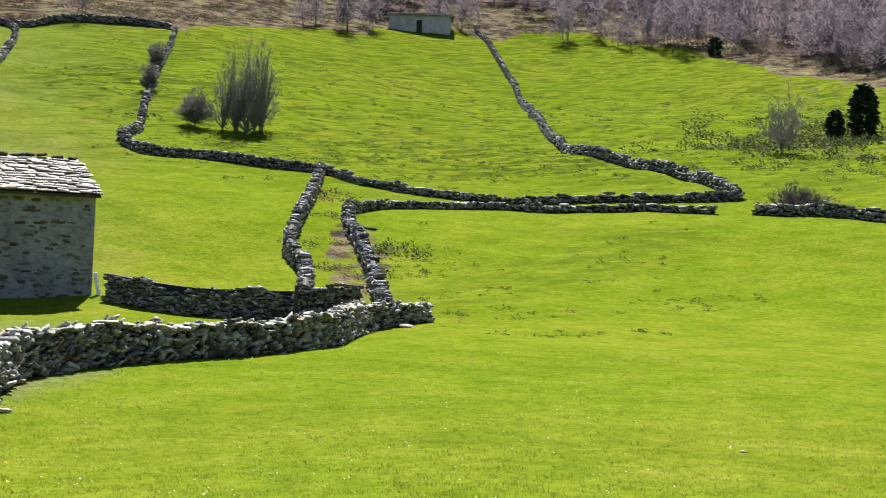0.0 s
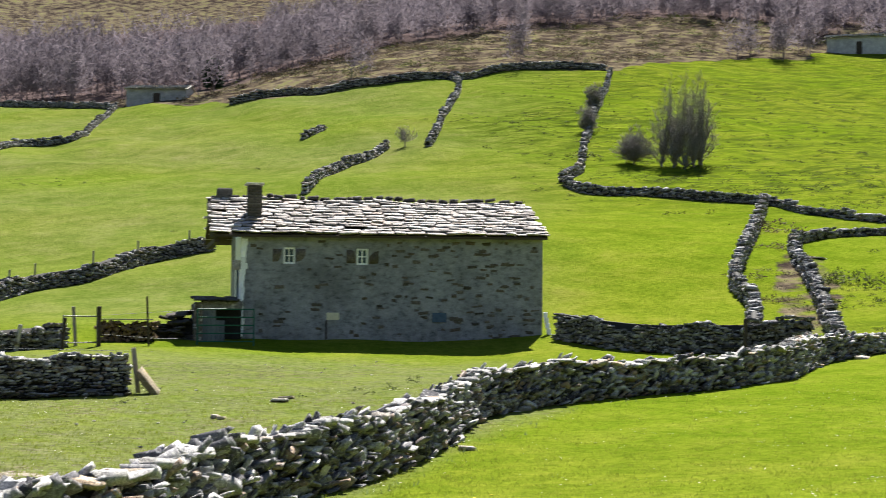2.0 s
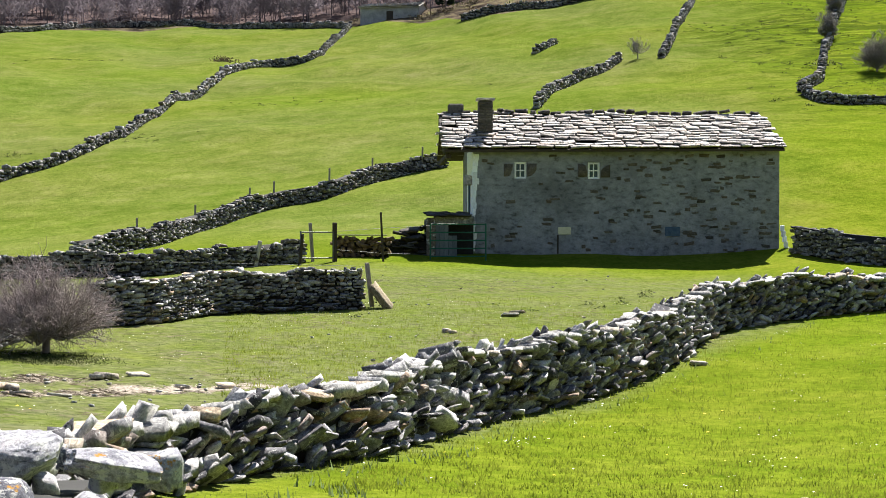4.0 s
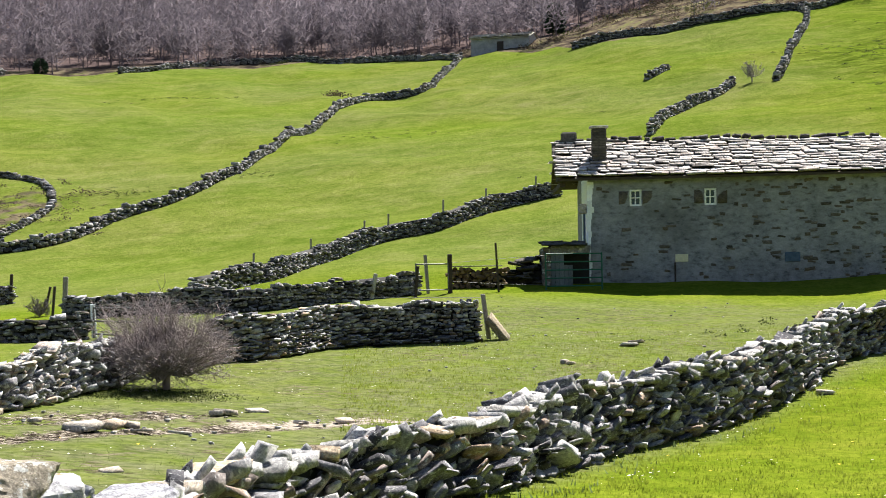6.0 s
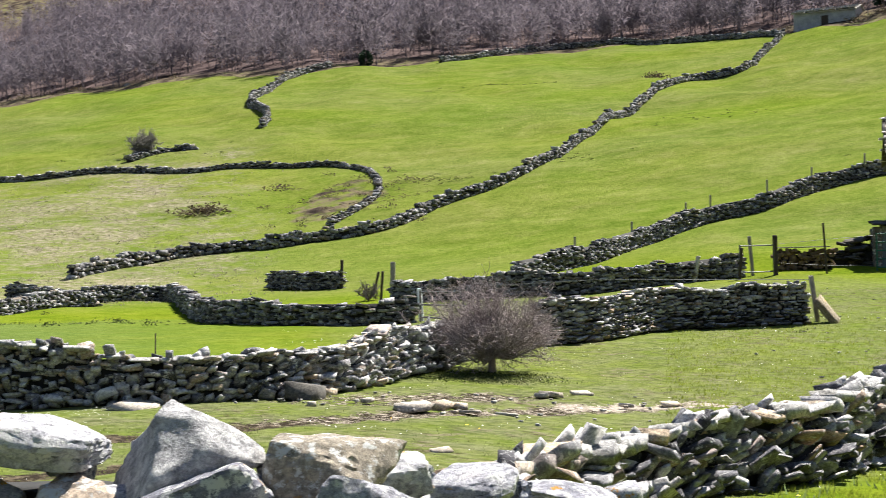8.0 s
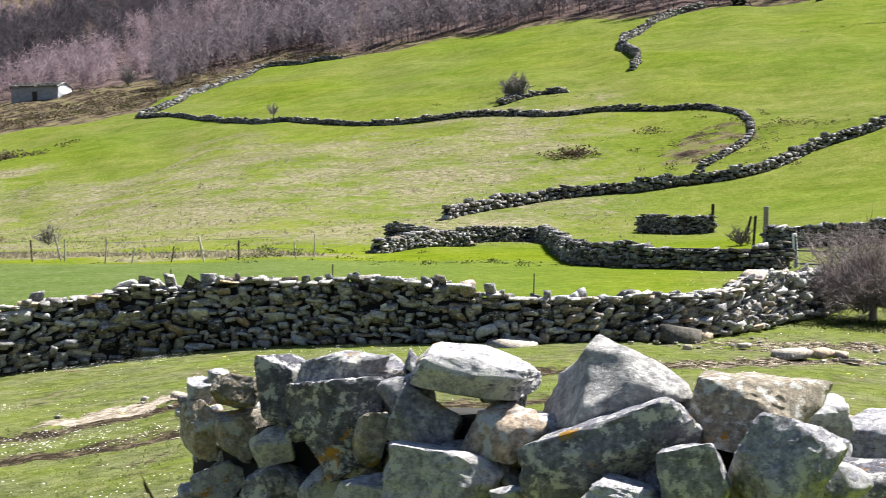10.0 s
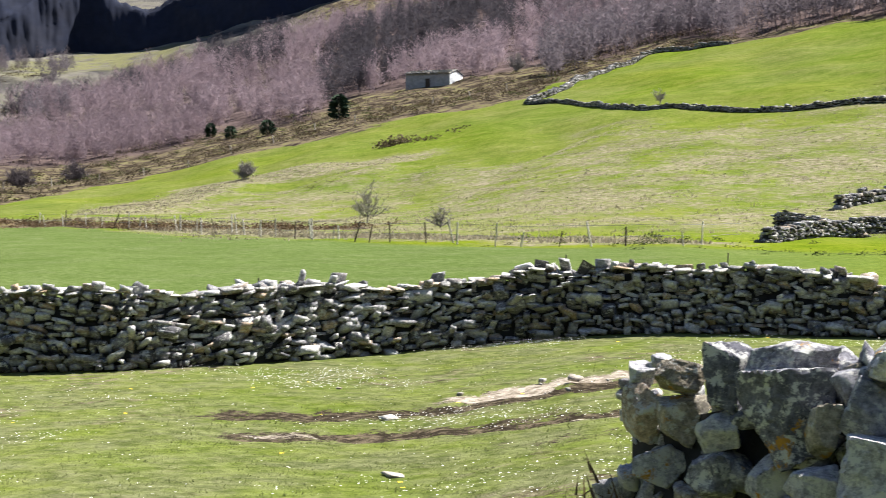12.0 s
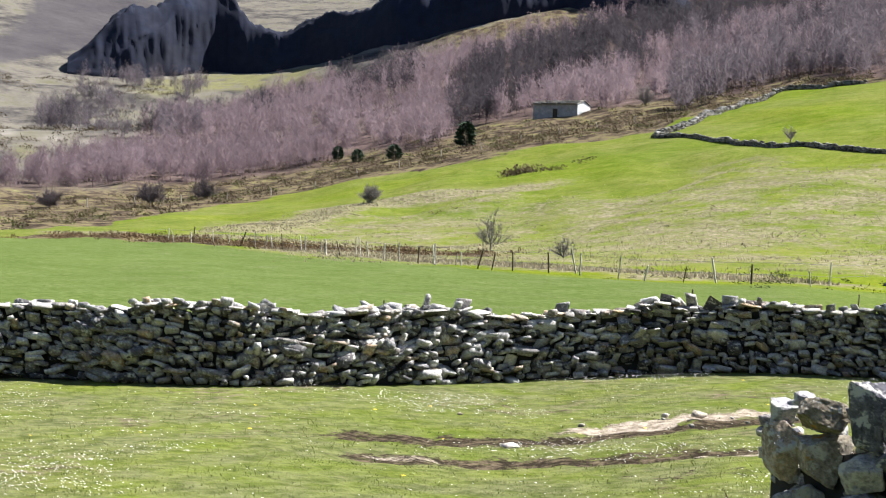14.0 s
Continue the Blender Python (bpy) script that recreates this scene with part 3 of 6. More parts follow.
def zones(x, y):
    b, d = np.degrees(np.arctan2(x, y)), np.hypot(x, y)
    e = edge_distance(b)
    z = {}
    z["heath"] = smooth(-4, 4, d - e + 3 * wave(x, y, 18, 11))
    z["heath"] = np.maximum(z["heath"], 0.52 * blot(x, y, -11.2, 109, 4.5, 10, -10))
    z["heath"] = np.maximum(z["heath"], np.exp(-(near_line(x, y, BRACKEN) / 3.2) ** 2))
    z["heath"] = np.maximum(z["heath"], smooth(46, 51, b) * smooth(118, 132, d) * 0.42)
    z["rush"] = smooth(-42, -38, b) * (1 - smooth(-13, -6, b)) * smooth(60, 78, d) * (1 - smooth(128, 150, d + 8 * wave(x, y, 30, 12)))
    z["rush"] = 0.62 * z["rush"]
    for line, w in zip(STRAW_LINES, (2.8, 4.6, 3.0)):
        z["rush"] = np.maximum(z["rush"], 1.5 * np.exp(-(near_line(x, y, line) / w) ** 2))
    z["heath"] = np.maximum(z["heath"], 0.52 * blot(x, y, 43, 60, 2.2, 15, -34))
    z["lush"] = smooth(22, 27, d) * (1 - smooth(-1.5, 1.5, d - np.interp(b, [-56, -48.8, -43.8, -39.2, -34.7, -30.5, -25.3, -20.3], [110, 107.6, 98, 75, 66, 57.5, 54.2, 54]))) * (1 - smooth(-26, -2, b))
    wide = np.clip(12 / np.maximum(d, 0.3), 1, 30)
    z["worn"] = smooth(-160, -90, b) * (1 - smooth(-1.5, 1.0, (b - np.interp(d, [5, 8, 11.5, 16, 23, 31, 36, 58], [-12, 0, 3, 12, 20, 24, 27, 27])) / wide)) * (1 - smooth(52, 60, d)) * np.clip(1 - smooth(22, 26, d) * (1 - smooth(-8, -3, b)), 0, 1) * (1 - 0.15 * smooth(24, 30, d))
    z["hummock"] = smooth(21, 26, b) * smooth(88, 104, d) * (0.45 + 0.55 * blot(x, y, 78, 93, 24, 12, -25)) + 0.8 * blot(x, y, 68, 135, 14, 10) + 0.6 * blot(x, y, 51, 54, 22, 3.5, 20) + 0.45 * smooth(100, 125, d) * smooth(22, 28, b)
    z["dry"] = (1 - smooth(20, 30, b)) * smooth(58, 75, d) * (0.75 + 0.25 * wave(x, y, 35, 13))
    z["mud"] = np.maximum(np.exp(-(near_line(x, y, TRACKS[0]) / 0.55) ** 2), np.exp(-(near_line(x, y, TRACKS[1]) / 0.46) ** 2)) * 0.92
    z["mud"] = np.maximum(z["mud"], 0.55 * blot(x, y, -1.5, 23.5, 3.0, 1.0, 30) + 0.42 * blot(x, y, 12.0, 48, 6, 5) + 0.33 * blot(x, y, 5, 31, 9, 11, -20) + 0.45 * blot(x, y, -5.6, 11.4, 1.0, 0.6))
    z["mud"] = np.maximum(z["mud"], 0.9 * blot(x, y, -7.7, 15.6, 1.9, 0.5, 57))
    z["pale"] = np.maximum(blot(x, y, -7.7, 15.6, 1.8, 0.45, 57), np.maximum(0.7 * blot(x, y, -5.5, 12.6, 0.8, 0.25, 10), 0.6 * blot(x, y, -8.4, 11.6, 0.6, 0.2, 30)))
    z["mud"] = np.maximum(z["mud"], 0.8 * blot(x, y, 2.2, 23.9, 2.3, 0.45, 22) + 0.6 * blot(x, y, -1.8, 22.6, 1.3, 0.7, 20))
    z["pale"] = np.maximum(z["pale"], 0.8 * blot(x, y, 2.2, 23.9, 2.2, 0.42, 22))
    z["pale"] = np.maximum(z["pale"], 0.42 * smooth(18, 20, y) * (y < 30))
    z["far"] = smooth(300, 340, d) * (1 - smooth(-37, -33, b)) + smooth(-45, -47, b) * smooth(240, 270, d)
    z["far"] = np.clip(z["far"], 0, 1)
    up = d - scarp_foot(x, y)
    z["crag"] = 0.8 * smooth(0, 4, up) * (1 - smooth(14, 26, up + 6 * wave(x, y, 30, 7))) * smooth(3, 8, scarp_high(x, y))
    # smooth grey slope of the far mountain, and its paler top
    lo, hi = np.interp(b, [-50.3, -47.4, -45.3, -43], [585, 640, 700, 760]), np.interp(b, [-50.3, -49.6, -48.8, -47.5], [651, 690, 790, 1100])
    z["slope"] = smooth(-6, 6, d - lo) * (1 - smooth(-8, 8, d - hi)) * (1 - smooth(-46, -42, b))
    z["bench"] = smooth(-46, -44.5, b) * (1 - smooth(-40, -38.5, b)) * smooth(-75, -50, up) * (1 - smooth(-6, 0, up)) + 0.8 * blot(x, y, -246, 211, 14, 3, -40)
    z["path"] = np.maximum(np.exp(-(near_line(x, y, MOOR_PATH) / 2.0) ** 2), np.exp(-((up + 3.5) / 1.6) ** 2) * smooth(-46.5, -45, b) * (1 - smooth(-31, -29, b)))
    z["wood"] = np.maximum(np.maximum(smooth(-4, 6, d - wood_low(b)) * (1 - smooth(0, 12, d - wood_top(b))), smooth(-4, 4, d - birch_low(b)) * (1 - smooth(0, 6, d - birch_top(b))) * (b < -37)) * (b < -18), smooth(0, 8, d - e - wood_gap(b)) * (b > -24) * (1 - smooth(200, 240, d - e)))
    z["far"] = z["far"] * (1 - 0.8 * z["wood"])
    return z


def build_ground():
    fine = np.arange(-58, 58.01, 0.27)
    b = np.concatenate([np.arange(-180, -58, 6.1), fine, np.arange(62, 179, 6.1)])
    d = np.concatenate([[0.6, 1.2, 1.8], np.geomspace(2.4, 1000, 260), np.arange(462, 650, 4.1), [1300, 2000, 4500]])
    d.sort()
    bb, dd = np.meshgrid(np.radians(b), d, indexing="ij")
    x, y = (dd * np.sin(bb)).ravel(), (dd * np.cos(bb)).ravel()
    z = ground_z(x, y)
    mud = zones(x, y)["mud"]
    z = z - 0.05 * np.clip(mud, 0, 1) + 0.03 * wave(x, y, 0.9, 8) * (np.hypot(x, y) < 40) * np.clip(mud * 1.5, 0.2, 1)
    nb, nd = len(b), len(d)
    i, j = np.meshgrid(np.arange(nb), np.arange(nd - 1), indexing="ij")
    i2 = (i + 1) % nb
    f = np.stack([i2 * nd + j, i2 * nd + j + 1, i * nd + j + 1, i * nd + j], -1).reshape(-1, 4)
    v = np.stack([x, y, z], 1)
    # close the middle, under the walker
    hub = len(v)
    v = np.concatenate([v, [[0, 0, gz(0, 0.01)]]])
    i = np.arange(0, nb - 1, 2)
    fan = np.stack([np.full(len(i), hub), ((i + 2) % nb) * nd, ((i + 1) % nb) * nd, i * nd], 1)
    f = np.concatenate([f, fan])
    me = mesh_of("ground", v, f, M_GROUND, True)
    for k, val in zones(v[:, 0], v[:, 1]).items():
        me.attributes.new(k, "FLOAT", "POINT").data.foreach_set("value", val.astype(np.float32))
    tagged(new("ground", me), "green sloping pasture with worn turf and mud tracks", "ground", kind="structure")


build_ground()


# ---- the crags across the valley: broken rock masses in tiers ----
def build_crags():
    nb, nv = 330, 22
    b, v = np.meshgrid(np.linspace(-48.0, -25.5, nb), np.linspace(0, 1, nv), indexing="ij")
    b, v = b.ravel(), v.ravel()
    sx, sy = np.sin(np.radians(b)), np.cos(np.radians(b))
    foot = scarp_foot(sx * 560, sy * 560)
    high = scarp_high(sx * foot, sy * foot)
    fold = np.array([noise.noise(Vector((q * 0.6, w * 1.5, 3.1))) + 0.7 * noise.noise(Vector((q * 1.7, w * 4.2, 7.7))) + 0.6 * noise.noise(Vector((q * 6.5, w * 11.0, 1.3))) for q, w in zip(b, v)])
    ledge = np.array([noise.noise(Vector((q * 1.3, w * 4.5, 9.4))) for q, w in zip(b, v)])
    mid = np.sin(np.pi * np.clip(v, 0, 1)) ** 0.6
    d = foot - 1 + 26 * v + 2.6 * fold * mid * np.clip(high / 14, 0.2, 1.3) - 5 * mid
    rise = smooth(0, 0.62, v + 0.16 * ledge * mid)
    z = ground_z(sx * d, sy * d) - 1.0 + 3.2 * mid + high * rise * (1 + 0.14 * fold) + 1.2 * np.abs(ledge)
    # the last rows run down behind the rim
    back = v > 0.93
    d, z = np.where(back, d + 12, d), np.where(back, ground_z(sx * (d + 12), sy * (d + 12)) - 2, z)
    f = (np.arange(nb - 1)[:, None] * nv + np.arange(nv - 1)[None, :]).ravel()
    quads = np.stack([f + nv, f + nv + 1, f + 1, f], 1)
    tagged(new("rock_crag", mesh_of("rock_crag", np.stack([sx * d, sy * d, z], 1), quads, M_CRAG)), "broken crag across the valley, blue-grey shade in its colour", "crag", kind="structure")


# near-black blue: the crag's shade is put into the rock colour
M_CRAG = plain_material("crag_rock_in_shade", (0.010, 0.015, 0.034), (0.020, 0.022, 0.034), 0.035, 0.95, 0.6, (1, 1, 1.6), spread=0.0)
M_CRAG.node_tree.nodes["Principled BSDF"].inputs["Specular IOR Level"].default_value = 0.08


# ---- dry stone walls ----
def along(path, step):
    """Points every step metres on a smooth line through the plan points, with the heading at each."""
    p = np.asarray(path, float)
    q = np.concatenate([[2 * p[0] - p[1]], p, [2 * p[-1] - p[-2]]])
    pts = []
    for i in range(1, len(q) - 2):
        u = np.linspace(0, 1, 24, endpoint=False)[:, None]
        pts.append(.5 * (2 * q[i] + (q[i + 1] - q[i - 1]) * u + (2 * q[i - 1] - 5 * q[i] + 4 * q[i + 1] - q[i + 2]) * u ** 2 + (3 * q[i] - q[i - 1] - 3 * q[i + 1] + q[i + 2]) * u ** 3))
    pts = np.concatenate(pts + [p[-1:]])
    s = np.concatenate([[0], np.cumsum(np.hypot(*np.diff(pts[:, :2], axis=0).T))])
    return pts, s


def locate(pts, s, at):
    cols = [np.interp(at, s, pts[:, k]) for k in range(pts.shape[1])]
    e = 0.15
    dx = np.interp(at + e, s, pts[:, 0]) - np.interp(at - e, s, pts[:, 0])
    dy = np.interp(at + e, s, pts[:, 1]) - np.interp(at - e, s, pts[:, 1])
    return cols, np.arctan2(dy, dx)


# inner core whose near-black colour paints the shade between the stones
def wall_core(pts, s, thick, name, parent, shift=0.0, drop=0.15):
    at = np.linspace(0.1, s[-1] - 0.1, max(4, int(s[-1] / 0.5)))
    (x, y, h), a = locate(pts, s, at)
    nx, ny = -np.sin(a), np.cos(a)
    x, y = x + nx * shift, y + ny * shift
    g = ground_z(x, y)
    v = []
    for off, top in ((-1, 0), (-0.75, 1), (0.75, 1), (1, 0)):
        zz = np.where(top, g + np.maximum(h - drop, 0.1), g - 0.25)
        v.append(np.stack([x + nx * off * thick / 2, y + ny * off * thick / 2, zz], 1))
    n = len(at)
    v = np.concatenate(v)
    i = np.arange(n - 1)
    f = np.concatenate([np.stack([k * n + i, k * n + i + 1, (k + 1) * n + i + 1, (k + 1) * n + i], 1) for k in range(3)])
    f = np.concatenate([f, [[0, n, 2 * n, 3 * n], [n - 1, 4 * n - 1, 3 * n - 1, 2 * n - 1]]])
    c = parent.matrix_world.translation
    piece(name, mesh_of(name, v - np.array(c), f[:, ::-1], M_GAP_SHADE), parent)


SMALL_ROCKS = [shard(40 + k, 0.40, 1) for k in range(8)]
MID_ROCKS = [shard(60 + k, 0.42, 4) for k in range(24)]


def courses(s_end, height_at, length, course, rng, caps=True):
    """Stones of a wall's face: place along it, height of the middle, half length, half height."""
    out, z, row = [], 0.0, 0
    top = max(height_at(t) for t in np.linspace(0, s_end, 40))
    while z < top:
        hh = course * rng.uniform(0.75, 1.3)
        s = -rng.uniform(0, length)
        while s < s_end:
            ln = length * rng.choice([0.5, 0.75, 1.0, 1.35, 1.8], p=[.2, .25, .25, .2, .1]) * rng.uniform(0.85, 1.15)
            mid = s + ln / 2
            if 0 <= mid <= s_end and z + hh * 0.4 < height_at(mid):
                cap = caps and z + hh * 1.3 > height_at(mid)
                k = rng.uniform(0.7, 1.3)
                out.append((mid, z + hh / 2 + rng.normal() * course * 0.22 + (0.02 if cap else 0), ln / 2 * (1.0 if cap else 1.0), hh / 2 * k * (1.05 if cap else 1.0)))
            s += ln + 0.01
        z += hh
        row += 1
    return out


def field_wall(label, path, height, thick=0.6, length=0.5, course=0.24, seed=1, group="field walls"):
    """A far wall: path points on the plan, one height; the stones are joined."""
    rng = np.random.RandomState(seed)
    p = np.array([(q[0], q[1], q[2] if len(q) > 2 else height) for q in path])
    pts, s = along(p, 0.3)
    w = thing("dry_stone_wall", (path[0][0], path[0][1], gz(path[0][0], path[0][1])), 0, label, "wall", group)
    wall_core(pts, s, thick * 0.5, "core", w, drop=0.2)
    ph = rng.uniform(0, 6, 3)

    def h_at(t):
        return float(np.interp(t, s, pts[:, 2])) * (0.80 + 0.12 * math.sin(t * 0.9 + ph[0]) * math.sin(t * 0.37 + ph[1]) + 0.06 * math.sin(t * 2.3 + ph[2]))
    st = np.array(courses(s[-1], h_at, length * 0.74, course * 0.78, rng))
    (x, y, _), a = locate(pts, s, st[:, 0])
    base = w.matrix_world.translation
    groups = []
    pick = rng.randint(0, len(SMALL_ROCKS), len(st))
    g = ground_z(x, y)
    for k, (v, f) in enumerate(SMALL_ROCKS):
        m = pick == k
        n = m.sum()
        lat = rng.normal(size=n) * 0.04
        at = np.stack([x[m] - np.sin(a[m]) * lat, y[m] + np.cos(a[m]) * lat, g[m] + st[m, 1]], 1) - np.array(base)
        size = np.stack([st[m, 2] * 1.06, np.full(n, thick / 2) * rng.uniform(0.75, 1.15, n) * (1.1 - 0.25 * st[m, 1] / height), st[m, 3] * 1.1], 1)
        groups.append(strew(v, f, at, size, a[m] + rng.normal(size=n) * 0.14, rng.normal(size=(n, 2)) * 0.15))
    ob = piece("stones", mesh_of("stones", *join(groups), M_STONE_FAR), w)
    tagged(ob, kind="stuff")
    return w


def face_wall(label, path, thick, length, course, seed, singles, near, wild=1.0, coping=0.34, rock_kind=None, group="paddock walls"):
    """A near wall: plan points with a height each, on the line of its near face. The stones inside `near` are pieces of their own."""
    rng = np.random.RandomState(seed)
    pts, s = along(np.array(path), 0.2)
    x0, y0 = path[0][0], path[0][1]
    w = thing("dry_stone_wall", (x0, y0, gz(x0, y0)), 0, label, "wall", group)
    # which side the walker sees
    (mx, my, _), ma = locate(pts, s, np.array([s[-1] * 0.5]))
    side = 1.0 if (-math.sin(ma[0]) * mx[0] + math.cos(ma[0]) * my[0]) > 0 else -1.0
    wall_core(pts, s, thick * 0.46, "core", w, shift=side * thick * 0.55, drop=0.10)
    ph = rng.uniform(0, 6, 3)

    def h_at(t):
        return float(np.interp(t, s, pts[:, 2])) * (0.97 + 0.05 * math.sin(t * 1.7 + ph[0]) + 0.03 * math.sin(t * 4.1 + ph[1]))
    base = np.array(w.matrix_world.translation)
    made = 0
    rest = [[] for _ in MID_ROCKS]
    rock_kind = rock_kind or M_STONE
    meshes = [mesh_of("stone", v, f, rock_kind) for v, f in MID_ROCKS]
    caps = [mesh_of("coping_slab", *shard(160 + k, 0.36, 7), M_COPING) for k in range(10)]
    for layer in (0, 1):
        st = np.array(courses(s[-1], (lambda t: h_at(t) * 0.95) if layer else h_at, length * (1 + 0.4 * layer), course * (1 + 0.2 * layer), rng))
        (x, y, h), a = locate(pts, s, st[:, 0])
        g = ground_z(x, y)
        for k in range(len(st)):
            if layer and st[k, 1] < h[k] - 0.4:
                continue
            lean = 0.16 * st[k, 1] / max(h[k], 0.3)
            deep = thick * rng.uniform(0.24, 0.34)
            inn = deep + lean * thick + rng.normal() * 0.055 * wild if layer == 0 else thick - deep - lean * thick * 0.5
            if rng.rand() < 0.11:
                st[k, 2:4] *= rng.uniform(1.3, 2.1)
            if st[k, 1] > h[k] - course * 1.2:
                deep *= rng.uniform(1.1, 1.5)
                inn += 0.03
            px, py = x[k] - math.sin(a[k]) * side * inn, y[k] + math.cos(a[k]) * side * inn
            at = np.array((px, py, g[k] + st[k, 1])) - base
            size = (st[k, 2] * rng.uniform(0.80, 1.02), deep, st[k, 3] * rng.uniform(0.70, 1.06))
            flip = rng.rand() < 0.5
            turn = a[k] + rng.normal() * 0.16 * wild + (math.pi if flip else 0)
            back = side * (1 if flip else -1) * rng.normal(0.10 + 0.22 * wild, 0.10 + 0.16 * wild)
            kind = rng.randint(0, len(MID_ROCKS))
            if layer == 0 and made < singles and near(px, py):
                made += 1
                m = Matrix.Translation(at) @ Euler((back, rng.normal() * 0.17 * wild, turn)).to_matrix().to_4x4() @ Matrix.Diagonal((*size, 1))
                piece("stone", meshes[kind], w, m)
            else:
                rest[kind].append((*at, *size, turn, rng.normal() * 0.17 * wild, back))
    groups = []
    for (v, f), r in zip(MID_ROCKS, rest):
        if r:
            r = np.array(r)
            groups.append(strew(v, f, r[:, :3], r[:, 3:6], r[:, 6], r[:, 7:9]))
    if groups:
        tagged(piece("stones", mesh_of("stones", *join(groups), rock_kind), w), kind="stuff")
    # flat coping slabs, some missing
    t = 0.1
    while coping and t < s[-1] - 0.2:
        ln = coping * rng.choice([0.6, 0.85, 1.1, 1.5], p=[.25, .35, .25, .15]) * rng.uniform(0.85, 1.15)
        (x, y, h), a = locate(pts, s, np.array([t + ln / 2]))
        if rng.rand() < 0.86:
            inn = thick * rng.uniform(0.28, 0.55)
            px, py = x[0] - math.sin(a[0]) * side * inn, y[0] + math.cos(a[0]) * side * inn
            high = coping * rng.uniform(0.09, 0.20)
            m = Matrix.Translation(np.array((px, py, gz(x[0], y[0]) + h_at(t + ln / 2) + high * 0.3)) - base) @ Euler((rng.normal() * 0.08, rng.normal() * 0.09, a[0] + rng.normal() * 0.25)).to_matrix().to_4x4()
            piece("coping_slab", caps[rng.randint(0, len(caps))], w, m @ Matrix.Diagonal((ln / 2, thick * rng.uniform(0.22, 0.42), high, 1)))
        t += ln * rng.uniform(0.85, 1.1)
    return w


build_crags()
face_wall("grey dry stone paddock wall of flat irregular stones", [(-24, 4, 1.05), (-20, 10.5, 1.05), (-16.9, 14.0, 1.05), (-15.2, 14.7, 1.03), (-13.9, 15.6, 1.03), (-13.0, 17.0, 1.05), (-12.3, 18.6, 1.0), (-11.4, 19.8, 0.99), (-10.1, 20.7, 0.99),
          (-8.2, 21.2, 0.99), (-6.7, 21.4, 0.88), (-5.2, 21.6, 0.70), (-4.2, 22.0, 0.62), (-3.0, 23.1, 0.62), (-2.2, 24.3, 0.70), (-1.5, 27.0, 0.85), (-0.6, 30.5, 0.75)], 0.6, 0.17, 0.064, 5, 300, lambda x, y: -11.2 < x < -9.6, 1.1, 0.24, M_STONE_LIT)
face_wall("tumbled wall of big angular grey stones beside the meadow", [(-0.12, 7.4, 0.52), (0.2, 9.6, 0.46), (0.75, 11.6, 0.50), (2.1, 14.2, 0.64), (3.5, 16.2, 0.78), (4.5, 18.1, 0.86)], 0.6, 0.19, 0.080, 16, 300, lambda x, y: True, 1.6, 0.42)
face_wall("grey dry stone wall beside the meadow", [(4.5, 18.1, 0.90), (6.2, 20.6, 0.98), (8.2, 22.8, 1.02), (11.5, 27.3, 1.0), (14.0, 31.2, 1.0),
          (16.6, 33.0, 1.0), (19.4, 33.9, 0.86), (22.5, 34.6, 0.82), (25.4, 36.3, 0.95), (28.5, 39.5, 1.0), (31.3, 42.3, 0.85), (35.0, 43.8, 0.6)], 0.6, 0.18, 0.070, 6, 300, lambda x, y: y < 26, 1.4, 0.36)
face_wall("short shaded dry stone wall of the old fold", [(0.9, 34.6, 0.95), (2.4, 35.7, 0.98), (4.0, 38.0, 1.0), (6.0, 38.8, 1.02), (7.6, 38.7, 0.92)], 0.6, 0.17, 0.062, 7, 300, lambda x, y: True, 0.35, 0.26)
field_wall("low dry stone wall running to the barn corner", [(28.4, 56.6), (29.6, 53.0), (30.8, 49.6), (32.4, 47.6), (34.0, 47.0)], 1.25, 0.55, 0.3, 0.12, 11)
field_wall("curving dry stone wall of a sunken lane", [(34.5, 51.6), (38.6, 57.8), (40.7, 62.4), (43.2, 66.0), (48.3, 72.6), (58.6, 86.6)], 0.95, 0.6, 0.42, 0.2, 12)
field_wall("dry stone wall of a sunken lane turning along the meadow", [(35.0, 46.6), (36.7, 49.4), (41.3, 56.5), (44.5, 61.9), (47.3, 67.0), (50.0, 70.6, 0.7), (53.6, 72.2, 0.55), (58.2, 72.2, 0.5), (61.4, 70.5, 0.5), (65.8, 67.6, 0.5), (68.6, 65.7, 0.5), (71.1, 62.6, 0.4)], 0.9, 0.6, 0.42, 0.2, 13)
field_wall("dry stone boundary wall below the rough hillside", [(51.2, 101.0), (50.6, 96.5), (53.4, 94.3), (55.8, 90.7), (59.0, 87.1, 0.7), (58.9, 81.6, 0.6), (60.6, 77.0, 0.5), (62.9, 73.4, 0.5), (66.9, 71.6, 0.55), (72.1, 69.3, 0.6), (77.4, 66.2, 0.7)], 0.75, 0.6, 0.45, 0.2, 14)
field_wall("dry stone wall climbing the hillside", [(77.4, 66.2), (82.2, 74.4), (86.8, 86.4), (89.8, 95.4), (102.4, 113.1), (132.6, 151.8), (152.8, 181.2), (160.5, 194.5)], 0.9, 0.65, 0.5, 0.24, 15)
field_wall("ruined dry stone wall at the meadow end", [(72.9, 61.1), (74.2, 58.6), (75.2, 56.0), (74.9, 53.0), (74.0, 49.0)], 0.8, 0.7, 0.5, 0.24, 16)
field_wall("dry stone wall along the heath edge", [(46.5, 181), (55.1, 179.1), (64.3, 174.5), (71.4, 172.0), (82.3, 174.1), (93.6, 173.4)], 1.0, 0.6, 0.6, 0.28, 17)
